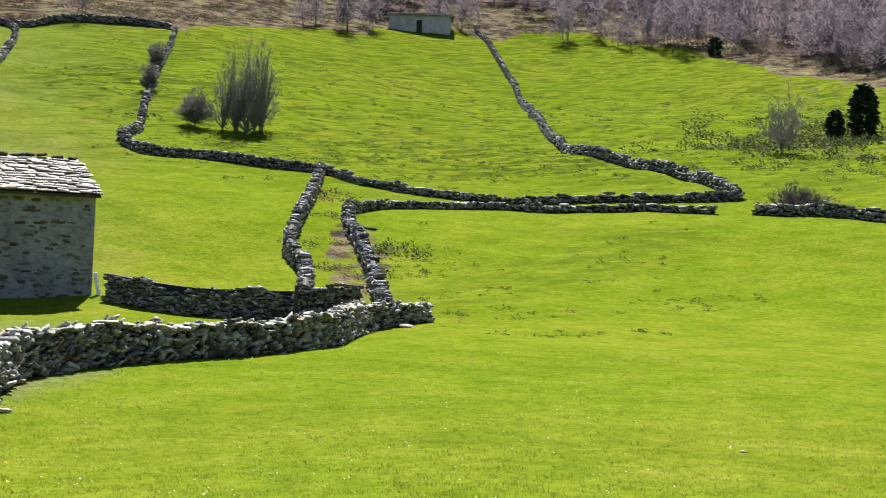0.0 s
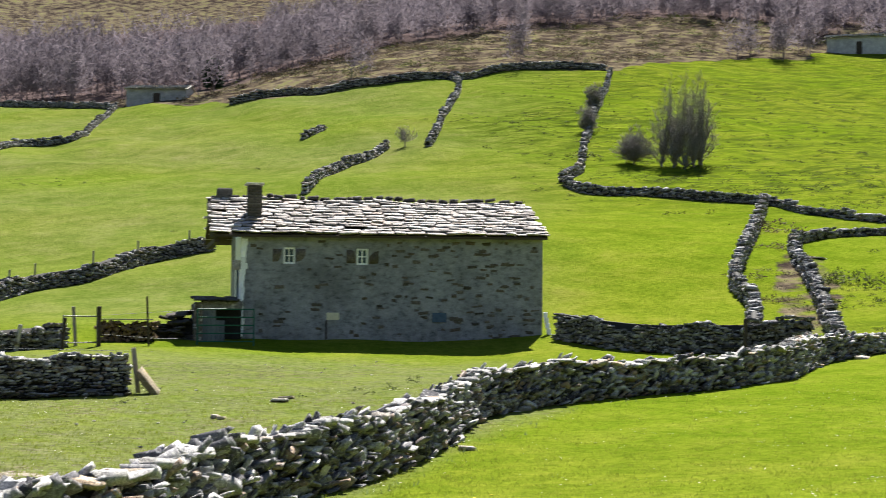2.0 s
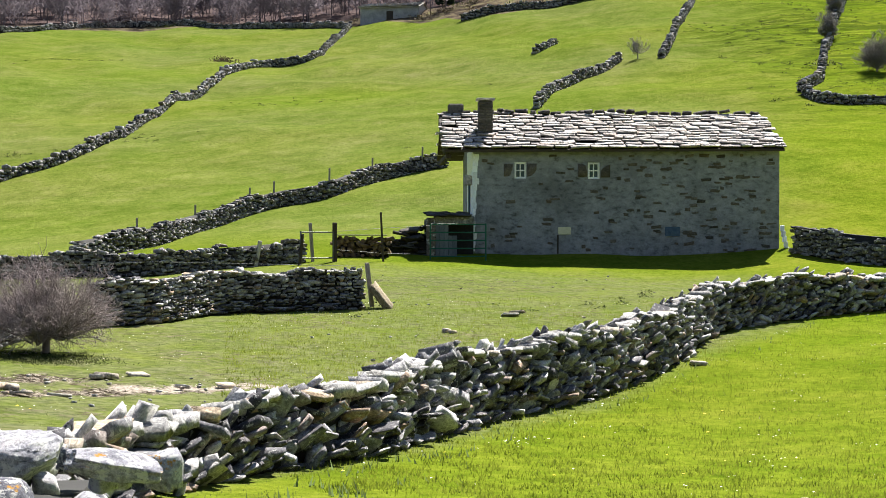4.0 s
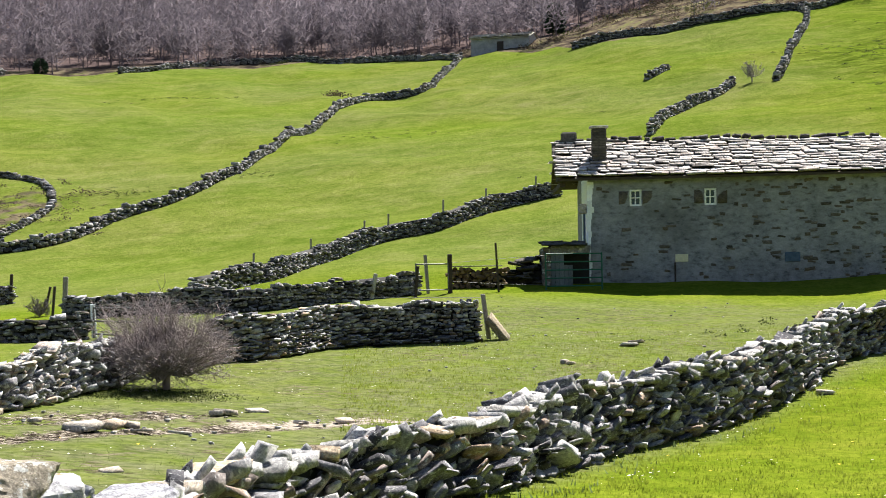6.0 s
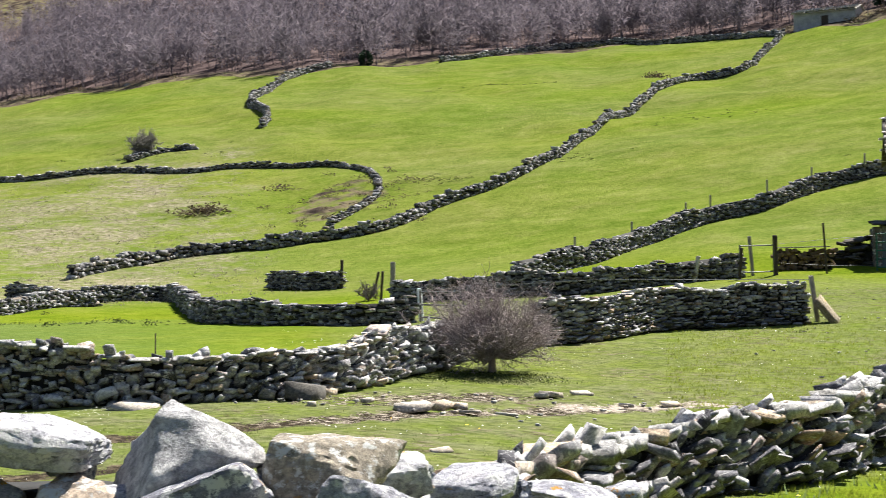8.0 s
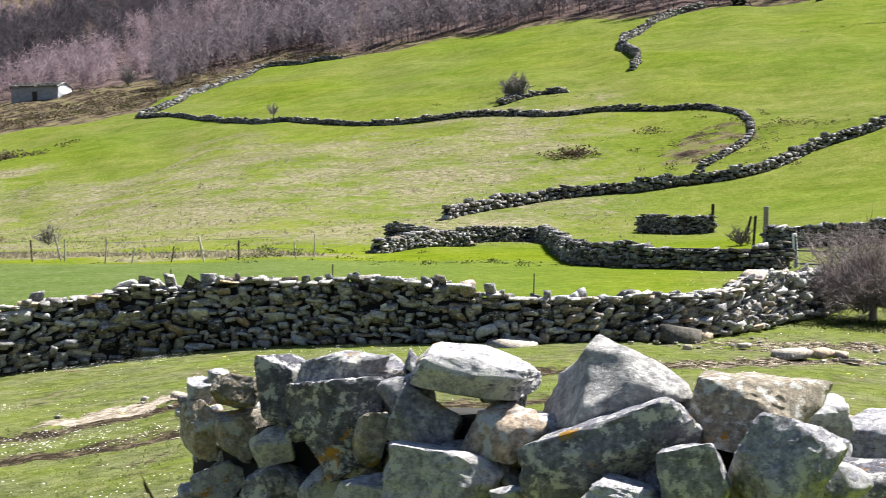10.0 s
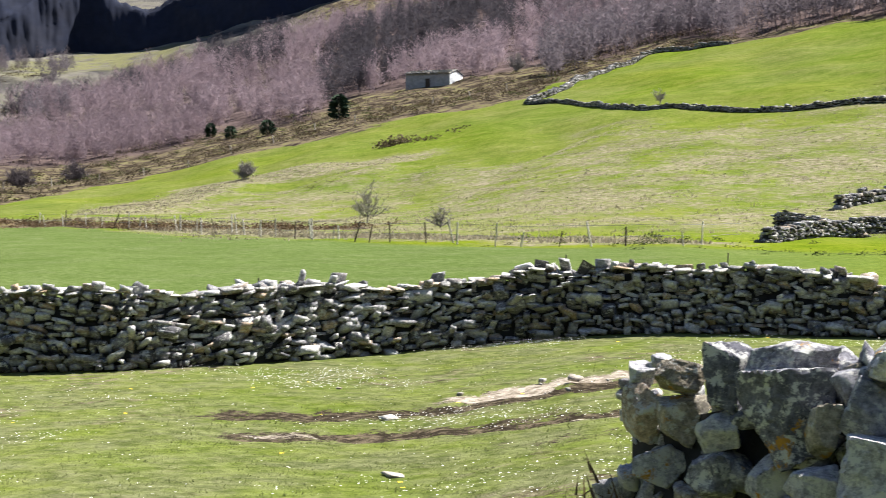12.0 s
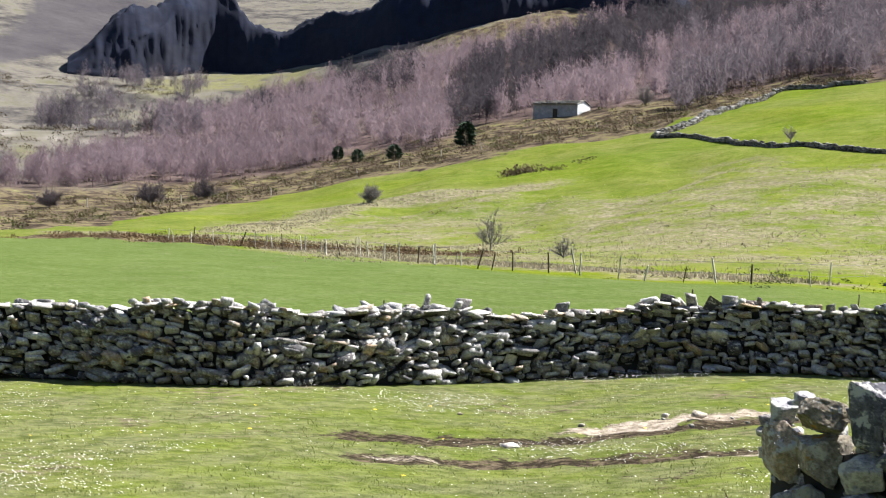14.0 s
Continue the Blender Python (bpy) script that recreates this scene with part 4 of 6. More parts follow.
field_wall("dry stone wall dropping down a field", [(71.7, 172.0), (69.8, 165.1), (61.3, 148.1), (50.4, 126.2)], 0.9, 0.6, 0.5, 0.26, 18)
field_wall("dry stone wall overgrown with bare shrubs", [(93.2, 171.5), (80.6, 150.7), (65.5, 125.1), (56.2, 108.5), (51.4, 102.0)], 0.85, 0.6, 0.5, 0.26, 19)
field_wall("stub of a ruined dry stone wall", [(43.9, 142.3), (47.5, 146.8)], 0.7, 0.6, 0.5, 0.24, 20)
field_wall("dry stone wall rising behind the barn", [(33.6, 108.3), (38.2, 117.4), (43.2, 123.7), (48.0, 129.9)], 0.9, 0.6, 0.5, 0.24, 21)
field_wall("long dry stone wall winding down the slope", [(36.5, 199.6), (31.1, 183.2), (26.3, 166.0), (21.5, 165.5), (16.9, 158.5), (12.6, 143.5), (9.4, 134.8), (3.9, 116.1), (-0.3, 107.3), (-4.0, 103.0), (-7.0, 97.0), (-12.4, 94.4), (-18.9, 91.6), (-22.1, 85.9), (-23.0, 82.3)], 0.82, 0.6, 0.5, 0.24, 22)
field_wall("dry stone wall running up to the barn", [(21.6, 87.0), (18.2, 86.7), (14.2, 82.5), (10.9, 80.7), (7.6, 76.7), (4.4, 69.6), (2.0, 65.4), (0.6, 63.2)], 1.0, 0.55, 0.32, 0.14, 23)
field_wall("shaded dry stone wall with a gap for a gate", [(8.8, 57.3), (5.8, 55.6), (2.7, 54.0), (-1.2, 55.6), (-4.0, 57.7)], 0.95, 0.55, 0.28, 0.12, 24)
field_wall("dark winding dry stone wall", [(-2.4, 44.4), (-4.1, 43.9), (-6.8, 45.4), (-9.0, 48.5), (-11.7, 58.4), (-14.9, 70.0), (-16.9, 69.5), (-18.9, 67.7), (-22.7, 71.0)], 0.8, 0.55, 0.28, 0.12, 25)
field_wall("low end of a dark dry stone wall", [(-17.0, 64.8), (-18.1, 62.4), (-18.8, 57.2)], 0.7, 0.55, 0.28, 0.12, 26)
field_wall("short piece of dark dry stone wall", [(-11.4, 76.0), (-9.4, 74.0), (-7.4, 72.7)], 0.95, 0.55, 0.28, 0.12, 27)
field_wall("upper dry stone wall curving round rough ground", [(-84.5, 168.1), (-75.2, 160.7), (-59.5, 143.3), (-51.3, 136.8), (-40.0, 131.2), (-31.3, 129.4), (-23.7, 127.3), (-16.4, 125.6, 0.5), (-11.9, 122.0, 0.45), (-9.7, 117.1, 0.3), (-8.6, 110.8, 0.35), (-9.2, 106.2, 0.4), (-11.0, 100.8, 0.5)], 0.52, 0.5, 0.4, 0.18, 28)
field_wall("tumbled dry stone wall up the spur", [(-84.5, 168.1), (-84.8, 178.5), (-90.6, 203.1), (-94.0, 228.0), (-86.9, 230.0), (-78.9, 225.5)], 0.7, 0.8, 0.6, 0.26, 29)
field_wall("kinked dry stone wall on the upper field", [(-22.6, 210.5), (-26.4, 203.5), (-28.1, 184.8), (-27.6, 172.2), (-23.3, 156.2), (-22.9, 149.6)], 1.0, 0.6, 0.5, 0.26, 30)
field_wall("low remains of a dry stone wall", [(-27.2, 139.5), (-30.1, 139.6), (-32.7, 135.6)], 0.6, 0.7, 0.5, 0.24, 31)
field_wall("dry stone wall below the bare wood", [(36.5, 199.6), (30.4, 211.5), (19.7, 223.0), (7.8, 226.9), (-0.4, 217.7), (-7.8, 209.5)], 0.9, 0.6, 0.6, 0.28, 32)


# ---- the boulder pile at the wall's end ----
pile = thing("boulder_wall_end", (-1.0, 4.4, gz(-1.0, 4.4)), 0, "rough end of a wall of big lichen-spotted grey boulders", "wall", "paddock walls")
pile_core = [(-2.14, 4.74, 0.95), (-1.62, 4.42, 1.05), (-1.0, 4.16, 1.08), (-0.25, 4.02, 1.02), (0.02, 5.0, 0.85), (0.15, 6.2, 0.80)]
core_pts, core_s = along(np.array(pile_core), 0.2)
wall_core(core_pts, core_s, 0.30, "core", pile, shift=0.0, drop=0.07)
boulder_count = [0]


def boulder(kind, x, y, z, wide, deep, high, turn, tilt=None):
    boulder_count[0] += 1
    k = boulder_count[0]
    rng = np.random.RandomState(500 + k)
    v, f = crag_stone(700 + k, 18, 0.45 if kind == "peak" else 1.0)
    if kind == "peak":
        v[:, :2] *= (1 - 0.60 * smooth(-0.7, 1.0, v[:, 2]))[:, None] * np.array([1.12, 1.0])
        v[:, 0] -= 0.10 * smooth(0, 1, v[:, 2])
    if kind == "flat":
        v[:, 2] *= 1 - 0.25 * np.abs(v[:, 0])
    v = v / np.abs(v).max(0)
    v = v * np.array([wide * 1.04, deep * 1.25, high * 1.03]) / 2
    me = mesh_of("boulder", v, f, {"peak": M_PALEROCK, "tan": M_TANROCK}.get(kind, M_BOULDER), True)
    me.set_sharp_from_angle(angle=radians(26))
    m = pile.matrix_world.inverted() @ pose(x, y, z, rng.normal() * 9, rng.normal() * 11 if tilt is None else tilt, turn + rng.normal() * 14)
    piece("boulder", me, pile, m)
    # wedge stones behind and under it
    away = Vector((x, y, 0)).normalized()
    for _ in range(4):
        w = min(0.32 * wide, 0.085) * rng.uniform(0.6, 1.0)
        q = Vector((x + rng.uniform(-0.6, 0.6) * wide, y, z + rng.uniform(-0.8, -0.05) * high)) + away * (deep * 0.4 + rng.uniform(0.0, 0.10))
        m = pile.matrix_world.inverted() @ pose(*q, rng.normal() * 20, rng.normal() * 20, rng.uniform(0, 360)) @ Matrix.Diagonal((w, w * 0.9, w * rng.uniform(0.6, 0.95), 1))
        piece("wedge_stone", WEDGES[rng.randint(0, len(WEDGES))], pile, m)


WEDGES = [mesh_of("wedge_stone", *crag_stone(820 + k, 5, 0.8), M_BOULDER) for k in range(8)]
boulder("peak", -0.69, 4.05, 1.55, 0.40, 0.27, 0.22, 9)
boulder("flat", -1.05, 4.03, 1.56, 0.37, 0.28, 0.14, 14, 7)
boulder("long", -0.66, 3.82, 1.40, 0.46, 0.25, 0.20, 9, -17)
boulder("tan", -0.34, 3.93, 1.48, 0.35, 0.27, 0.24, 4)
boulder("block", -0.23, 3.69, 1.40, 0.25, 0.20, 0.23, 3)
boulder("block", -1.19, 4.04, 1.42, 0.20, 0.16, 0.18, 16)
boulder("block", -0.98, 3.93, 1.40, 0.19, 0.15, 0.20, 14)
boulder("block", -0.88, 3.99, 1.42, 0.15, 0.12, 0.14, 12)
boulder("block", -1.10, 3.87, 1.31, 0.32, 0.26, 0.20, 15)
boulder("flat", -1.49, 4.24, 1.53, 0.26, 0.20, 0.13, 19)
boulder("block", -1.46, 4.13, 1.42, 0.27, 0.22, 0.27, 19)
boulder("block", -1.68, 4.30, 1.47, 0.15, 0.14, 0.22, 21)
boulder("tan", -1.89, 4.42, 1.45, 0.15, 0.12, 0.11, 23)
boulder("block", -2.07, 4.54, 1.43, 0.10, 0.08, 0.09, 24)
boulder("block", -2.04, 4.50, 1.31, 0.11, 0.12, 0.19, 24)
boulder("tan", -1.90, 4.45, 1.32, 0.16, 0.12, 0.18, 23)
boulder("block", -1.70, 4.25, 1.32, 0.13, 0.10, 0.13, 21)
boulder("tan", -1.34, 4.02, 1.38, 0.11, 0.11, 0.17, 18)
boulder("flat", -1.97, 4.47, 1.49, 0.07, 0.05, 0.04, 24)
boulder("block", -1.96, 4.47, 1.17, 0.19, 0.15, 0.15, 23)
boulder("block", -1.71, 4.24, 1.19, 0.17, 0.14, 0.18, 22)
boulder("block", -1.50, 4.09, 1.22, 0.13, 0.11, 0.16, 20)
boulder("block", -1.34, 3.95, 1.25, 0.15, 0.12, 0.13, 18)
boulder("block", -0.89, 3.76, 1.28, 0.14, 0.11, 0.09, 13)
boulder("block", -0.58, 3.64, 1.32, 0.22, 0.18, 0.11, 8)
boulder("block", -0.44, 3.65, 1.37, 0.16, 0.13, 0.17, 6)
boulder("tan", -1.29, 4.14, 1.49, 0.07, 0.08, 0.14, 17)
boulder("block", -0.97, 4.12, 1.48, 0.07, 0.06, 0.09, 13)
boulder("block", -0.20, 4.45, 1.40, 0.20, 0.16, 0.15, 4)
boulder("block", -0.28, 5.42, 1.30, 0.11, 0.09, 0.08, 4)
boulder("flat", -0.23, 5.92, 1.22, 0.12, 0.09, 0.07, 3)
boulder("block", 0.02, 4.98, 1.30, 0.30, 0.24, 0.19, 1)
boulder("flat", 0.30, 5.47, 1.18, 0.32, 0.25, 0.11, -2)
boulder("block", -1.36, 4.31, 1.49, 0.14, 0.12, 0.18, 20)


def small_fill():
    """Smaller stones wedged between and under the boulders."""
    rng = np.random.RandomState(61)
    meshes = WEDGES
    inv = pile.matrix_world.inverted()
    for k in range(150):
        t = rng.uniform(0, core_s[-1])
        (x, y, h), a = locate(core_pts, core_s, np.array([t]))
        off = rng.choice([-1, 1], p=[0.75, 0.25]) * rng.uniform(0.10, 0.24)
        x, y = float(x[0] - math.sin(a[0]) * off), float(y[0] + math.cos(a[0]) * off)
        z = gz(x, y) + float(h[0]) * rng.uniform(0.05, 0.92)
        w = rng.uniform(0.05, 0.11)
        m = inv @ pose(x, y, z, rng.normal() * 14, rng.normal() * 14, rng.uniform(0, 360)) @ Matrix.Diagonal((w, w * 0.9, w * rng.uniform(0.5, 0.9), 1))
        piece("wedge_stone", meshes[k % 8], pile, m)


small_fill()


# ---- the barn ----
BARN_LONG, BARN_DEEP, BARN_HIGH = 12.4, 6.6, 4.25


def barn():
    h = thing("stone_barn", (16.1, 60.1, 1.22), -11, "long grey stone barn with a sagging stone-slab roof", "barn")
    rng = np.random.RandomState(21)
    L, D, H = BARN_LONG, BARN_DEEP, BARN_HIGH
    opens = [(1.66, 3.02, 2.14, 3.68), (4.62, 3.02, 5.10, 3.68)]
    # front wall in blocks round the two window openings
    bm = bmesh.new()
    xs = [0, opens[0][0], opens[0][2], opens[1][0], opens[1][2], L]
    zs = [-0.5, opens[0][1], opens[0][3], H - 0.03]
    grid = [[bm.verts.new((x, 0, z)) for z in zs] for x in xs]
    for i in range(5):
        for j in range(3):
            if not (i in (1, 3) and j == 1):
                bm.faces.new((grid[i][j], grid[i + 1][j], grid[i + 1][j + 1], grid[i][j + 1]))
    out = bmesh.ops.extrude_face_region(bm, geom=bm.faces[:])["geom"]
    bmesh.ops.translate(bm, vec=(0, 0.55, 0), verts=[g for g in out if isinstance(g, bmesh.types.BMVert)])
    bmesh.ops.recalc_face_normals(bm, faces=bm.faces)
    part("front_wall", bm, M_FACADE, h, "grey rendered rubble wall with dark damp stains")
    part("back_wall", box(0, D - 0.5, -0.5, L, D, H - 0.06), M_FACADE, h)
    for x0 in (0.0, L - 0.5):
        bm = bmesh.new()
        pts = [(x0, 0.55, -0.5), (x0, D - 0.5, -0.5), (x0, D - 0.5, H), (x0, D / 2, H + 1.38), (x0, 0.55, H)]
        a = [bm.verts.new(p) for p in pts]
        b = [bm.verts.new((p[0] + 0.5, p[1], p[2])) for p in pts]
        bm.faces.new(a[::-1]), bm.faces.new(b)
        for i in range(5):
            bm.faces.new((a[i], a[(i + 1) % 5], b[(i + 1) % 5], b[i]))
        bmesh.ops.recalc_face_normals(bm, faces=bm.faces)
        part("gable_wall", bm, M_FACADE, h)
    part("whitewash", box(-0.03, 0.0, 0.0, -0.002, 3.4, H - 0.05), M_WHITE, h, "flaking whitewashed gable plaster")
    bm = bmesh.new()
    for k in range(16):
        z0 = 0.1 + k * (H - 0.35) / 16
        add_box(bm, -0.025, -0.022, z0, (0.20 if k > 9 else 0.12) + rng.uniform(-0.05, 0.05), -0.002, z0 + (H - 0.35) / 16)
    part("plaster_edge", bm, M_WHITE, h, "flaking strip of white plaster on the corner")
    shutter = part("shutter", box(-0.09, 1.2, 1.3, -0.03, 1.9, 3.1, bevel=0.01), M_BLUE, h, "faded blue wooden shutter")
    part("corbel", box(-0.35, 0.05, 2.75, -0.03, 0.45, 3.15, bevel=0.05), M_SLAB, h, "rounded brown corbel stone")
    for o in opens:
        wx, wz = (o[0] + o[2]) / 2, o[1]
        hw, hh = (o[2] - o[0]) / 2, o[3] - o[1]
        win = part("window", box(-hw, 0.16, 0, hw, 0.18, hh), M_GLASS, h, "small window with white frame and dark panes", pose(wx, 0, wz))
        bm = bmesh.new()
        for a in ((-hw, 0, -hw + 0.075, hh), (hw - 0.075, 0, hw, hh), (-hw + 0.075, 0, hw - 0.075, 0.07), (-hw + 0.075, hh - 0.07, hw - 0.075, hh)):
            add_box(bm, a[0], 0.05, a[1], a[2], 0.15, a[3], 0.006)
        part("frame", bm, M_WHITE, win)
        bm = bmesh.new()
        add_box(bm, -0.02, 0.08, 0.06, 0.02, 0.14, hh - 0.06)
        add_box(bm, -hw + 0.06, 0.085, hh / 2 - 0.018, -0.02, 0.135, hh / 2 + 0.018)
        add_box(bm, 0.02, 0.085, hh / 2 - 0.018, hw - 0.06, 0.135, hh / 2 + 0.018)
        part("glazing_bar", bm, M_WHITE, win)
        for sx in (-1, 1):
            v, f = rock(int(900 + wx * 10 + sx), 2, 0.12, 3, 0.05)
            piece("jamb_stone", mesh_of("jamb_stone", v * (0.2, 0.06, hh / 2 * 0.8), f, M_JAMB), h, pose(wx + sx * (hw + 0.22), 0.03, wz + hh / 2))
    part("notice_board", box(3.42, -0.05, 0.78, 3.93, -0.005, 1.08, bevel=0.01), M_SIGN, h, "small cream board on the wall")
    part("downpipe", box(3.38, -0.05, 0.0, 3.44, -0.005, 0.76), M_OLDWOOD, h, "dark stake under the board")
    part("patch_board", box(7.75, -0.035, 0.72, 8.35, -0.005, 1.1, bevel=0.008), M_BLUE, h, "faded blue board")
    bm = bmesh.new()
    for k in range(6):
        add_box(bm, L + 0.05 + 0.05 * k, -0.10, 1.15 - 0.22 * (k + 1), L + 0.20 + 0.05 * k, 0.08, 1.15 - 0.22 * k + 0.02, 0.02)
    part("corner_buttress", bm, M_WHITE, h, "pale plastered corner buttress")
    # rubble stones that show through the render
    for k in range(230):
        x, z = rng.uniform(0.3, L - 0.2), rng.uniform(0.05, H - 0.15)
        if rng.rand() > 0.35 + 0.65 * (x / L):
            continue
        if any(o[0] - 0.5 < x < o[2] + 0.5 and o[1] - 0.3 < z < o[3] + 0.3 for o in opens) or (3.2 < x < 4.1 and z < 1.3) or (7.5 < x < 8.6 and 0.5 < z < 1.3):
            continue
        kind = rng.randint(0, 10)
        piece("stone", FACE_STONES[kind], h, pose(x, 0.012, z, 0, rng.normal() * 4, 0) @ Matrix.Diagonal((rng.uniform(0.08, 0.24), 0.03, rng.uniform(0.035, 0.085), 1)))

    # roof: a timber bed, then slab courses from the eaves up
    def eave(x):
        return H - 0.10 + 0.10 * x / L

    def ridge(x):
        return H + 1.58 + 0.04 * math.sin(x * 1.3)
    x0, x1, y0, ym = -1.15, L + 0.12, -0.38, D / 2
    for sgn, nm in ((1, "roof_bed"), (-1, "rear_roof_bed")):
        bm = bmesh.new()
        ys = (y0, ym) if sgn > 0 else (D - y0, ym)
        lo = [bm.verts.new(p) for p in ((x0, ys[0], eave(x0) - 0.10), (x1, ys[0], eave(x1) - 0.10), (x1, ys[1], ridge(x1) - 0.13), (x0, ys[1], ridge(x0) - 0.13))]
        hi = [bm.verts.new((v.co.x, v.co.y, v.co.z + 0.09)) for v in lo]
        bm.faces.new(lo[::-1]), bm.faces.new(hi)
        for i in range(4):
            bm.faces.new((lo[i], lo[(i + 1) % 4], hi[(i + 1) % 4], hi[i]))
        bmesh.ops.recalc_face_normals(bm, faces=bm.faces)
        part(nm, bm, M_OLDWOOD, h, "dark boarded roof bed")
    slope = math.atan2(ridge(5) - eave(5), ym - y0)
    run = math.hypot(ridge(5) - eave(5), ym - y0)
    rows = 13
    for r in range(rows):
        u0 = r / rows
        x = x0 - rng.uniform(0, 0.2)
        while x < x1 - 0.1:
            w = rng.uniform(0.3, 0.95) if r else rng.uniform(0.4, 0.9)
            w = min(w, x1 - x + 0.08)
            mx = x + w / 2
            deep = run / rows * rng.uniform(1.5, 1.9)
            u = u0 + rng.normal() * 0.010 + deep / 2 / run * 0.8
            y, z = y0 + (ym - y0) * u, eave(mx) + (ridge(mx) - eave(mx)) * u
            m = pose(mx, y - 0.05, z + 0.03 + rng.uniform(0, 0.03), math.degrees(slope) - 15 + rng.normal() * 3, rng.normal() * 2, rng.normal() * 5)
            piece("roof_slab", SLAB_STONES[rng.randint(0, 8)], h, m @ Matrix.Diagonal((w / 2 * 1.0, deep / 2, rng.uniform(0.03, 0.07), 1)))
            x += w + 0.01
    # rear slope slabs, joined
    at, size = [], []
    for r in range(8):
        for k in range(18):
            u = (r + 0.6) / 8
            mx = x0 + (k + 0.5 + rng.uniform(-.2, .2)) * (x1 - x0) / 18
            at.append((mx, D - y0 - (ym - y0) * u, eave(mx) + (ridge(mx) - eave(mx)) * u + 0.03))
            size.append((0.38, 0.26, 0.04))
    v, f = rock(88, 1, 0.05, 2, 0.04)
    tagged(piece("rear_slabs", mesh_of("rear_slabs", *strew(v, f, at, size, np.zeros(len(at))), M_SLAB), h), kind="stuff")
    # ridge stones
    x = x0
    while x < x1 - 0.15:
        w = rng.uniform(0.25, 0.62)
        piece("ridge_stone", SLAB_DARK[rng.randint(0, 6)], h, pose(x + w / 2, ym + rng.normal() * 0.06, ridge(x) + 0.10 + rng.uniform(-0.02, 0.05), rng.normal() * 5, rng.normal() * 5, rng.normal() * 8) @ Matrix.Diagonal((w / 2, 0.24, rng.uniform(0.06, 0.11), 1)))
        x += w * rng.uniform(1.0, 1.35)
    # verge stones along the overhanging end
    for k in range(7):
        u = (k + 0.5) / 7
        piece("verge_stone", SLAB_DARK[k % 6], h, pose(x0 + 0.0, y0 + (ym - y0) * u, eave(x0) + (ridge(x0) - eave(x0)) * u - 0.06, math.degrees(slope), 0, 0) @ Matrix.Diagonal((0.13, 0.30, 0.13, 1)))
    # chimney of small stones with a cap slab
    chim = part("chimney", box(0.28, 1.0, H + 0.35, 0.86, 1.55, H + 1.98, bevel=0.04), M_CHIMNEY, h, "square brown stone chimney")
    for k in range(26):
        r, c = divmod(k, 2)
        piece("stone", FACE_STONES[k % 10], chim, pose(0.42 + 0.29 * c + rng.normal() * 0.02, 1.0, H + 0.55 + r * 0.11) @ Matrix.Diagonal((0.14, 0.03, 0.05, 1)))
    part("cap_slab", box(0.20, 0.90, H + 1.99, 0.94, 1.65, H + 2.08, bevel=0.02), M_SLAB, chim)
    part("ridge_block", box(-0.85, ym - 0.25, H + 1.52, -0.2, ym + 0.3, H + 2.02, bevel=0.06), M_CHIMNEY, h, "squat block of ridge masonry")
    # hanging fascia at the overhanging end
    part("end_beam", box(x0 + 0.05, y0 + 0.2, eave(x0) - 0.32, x0 + 0.25, D - 0.3, eave(x0) - 0.14), M_OLDWOOD, h)
    return h


M_JAMB = stone_material("brown_jamb_stone", (0.06, 0.053, 0.046), (0.11, 0.096, 0.083), (0.15, 0.134, 0.118), (0.12, 0.095, 0.075), 0.75, 0.85)
M_CHIMNEY = stone_material("brown_chimney_stone", (0.045, 0.042, 0.04), (0.075, 0.07, 0.065), (0.11, 0.104, 0.096), (0.085, 0.068, 0.057), 0.75, 0.85)
FACE_STONES = [mesh_of("stone", *block(120 + k, 2, 0.22, 0.07), M_JAMB) for k in range(10)]
SLAB_STONES = [mesh_of("roof_slab", *block(140 + k, 2, 0.10, 0.05), M_SLAB) for k in range(8)]
SLAB_DARK = [mesh_of("slab", *block(150 + k, 2, 0.12, 0.05), M_CHIMNEY) for k in range(6)]
barn()


# ---- lean-to, woodpile, gates beside the barn ----
def leanto():
    s = thing("lean_to_shed", (14.0, 59.3, 1.1), -11, "low stone lean-to with grey-blue boarded door", "shed")
    part("front_wall", box(0.0, 0.0, -0.4, 0.35, 0.3, 1.55, bevel=0.03), M_STONE_FAR, s)
    part("side_wall", box(0.0, 0.3, -0.4, 0.3, 2.6, 1.5, bevel=0.03), M_STONE_FAR, s)
    part("lintel_wall", box(0.35, 0.0, 1.3, 1.9, 0.3, 1.6, bevel=0.03), M_STONE_FAR, s)
    for k in range(5):
        part("door_board", box(0.36 + k * 0.17, 0.03, -0.1, 0.52 + k * 0.17, 0.07, 1.28 if k < 3 else 0.85, bevel=0.008), M_GREYDOOR, s)
    # near-black sheet added for the shade inside the open lean-to
    part("back_panel", box(0.31, 0.8, -0.3, 1.9, 0.85, 1.62), M_GAP_SHADE, s)
    rng = np.random.RandomState(4)
    for k in range(12):
        piece("roof_slab", SLAB_DARK[k % 6], s, pose(0.25 + (k % 4) * 0.42, 0.05 + (k // 4) * 0.7, 1.63 + (k // 4) * 0.05 + rng.uniform(0, 0.03), 3, rng.normal() * 4, rng.normal() * 9) @ Matrix.Diagonal((0.26, 0.40, 0.05, 1)))


leanto()


def heap_of_slabs():
    s = thing("slab_heap", (12.2, 59.6, 1.05), -11, "sloping heap of dark stone slabs against the lean-to", "stone heap")
    rng = np.random.RandomState(9)
    for k in range(46):
        x = rng.uniform(0, 2.1)
        top = 0.55 + 0.45 * x
        z = rng.uniform(0.0, top)
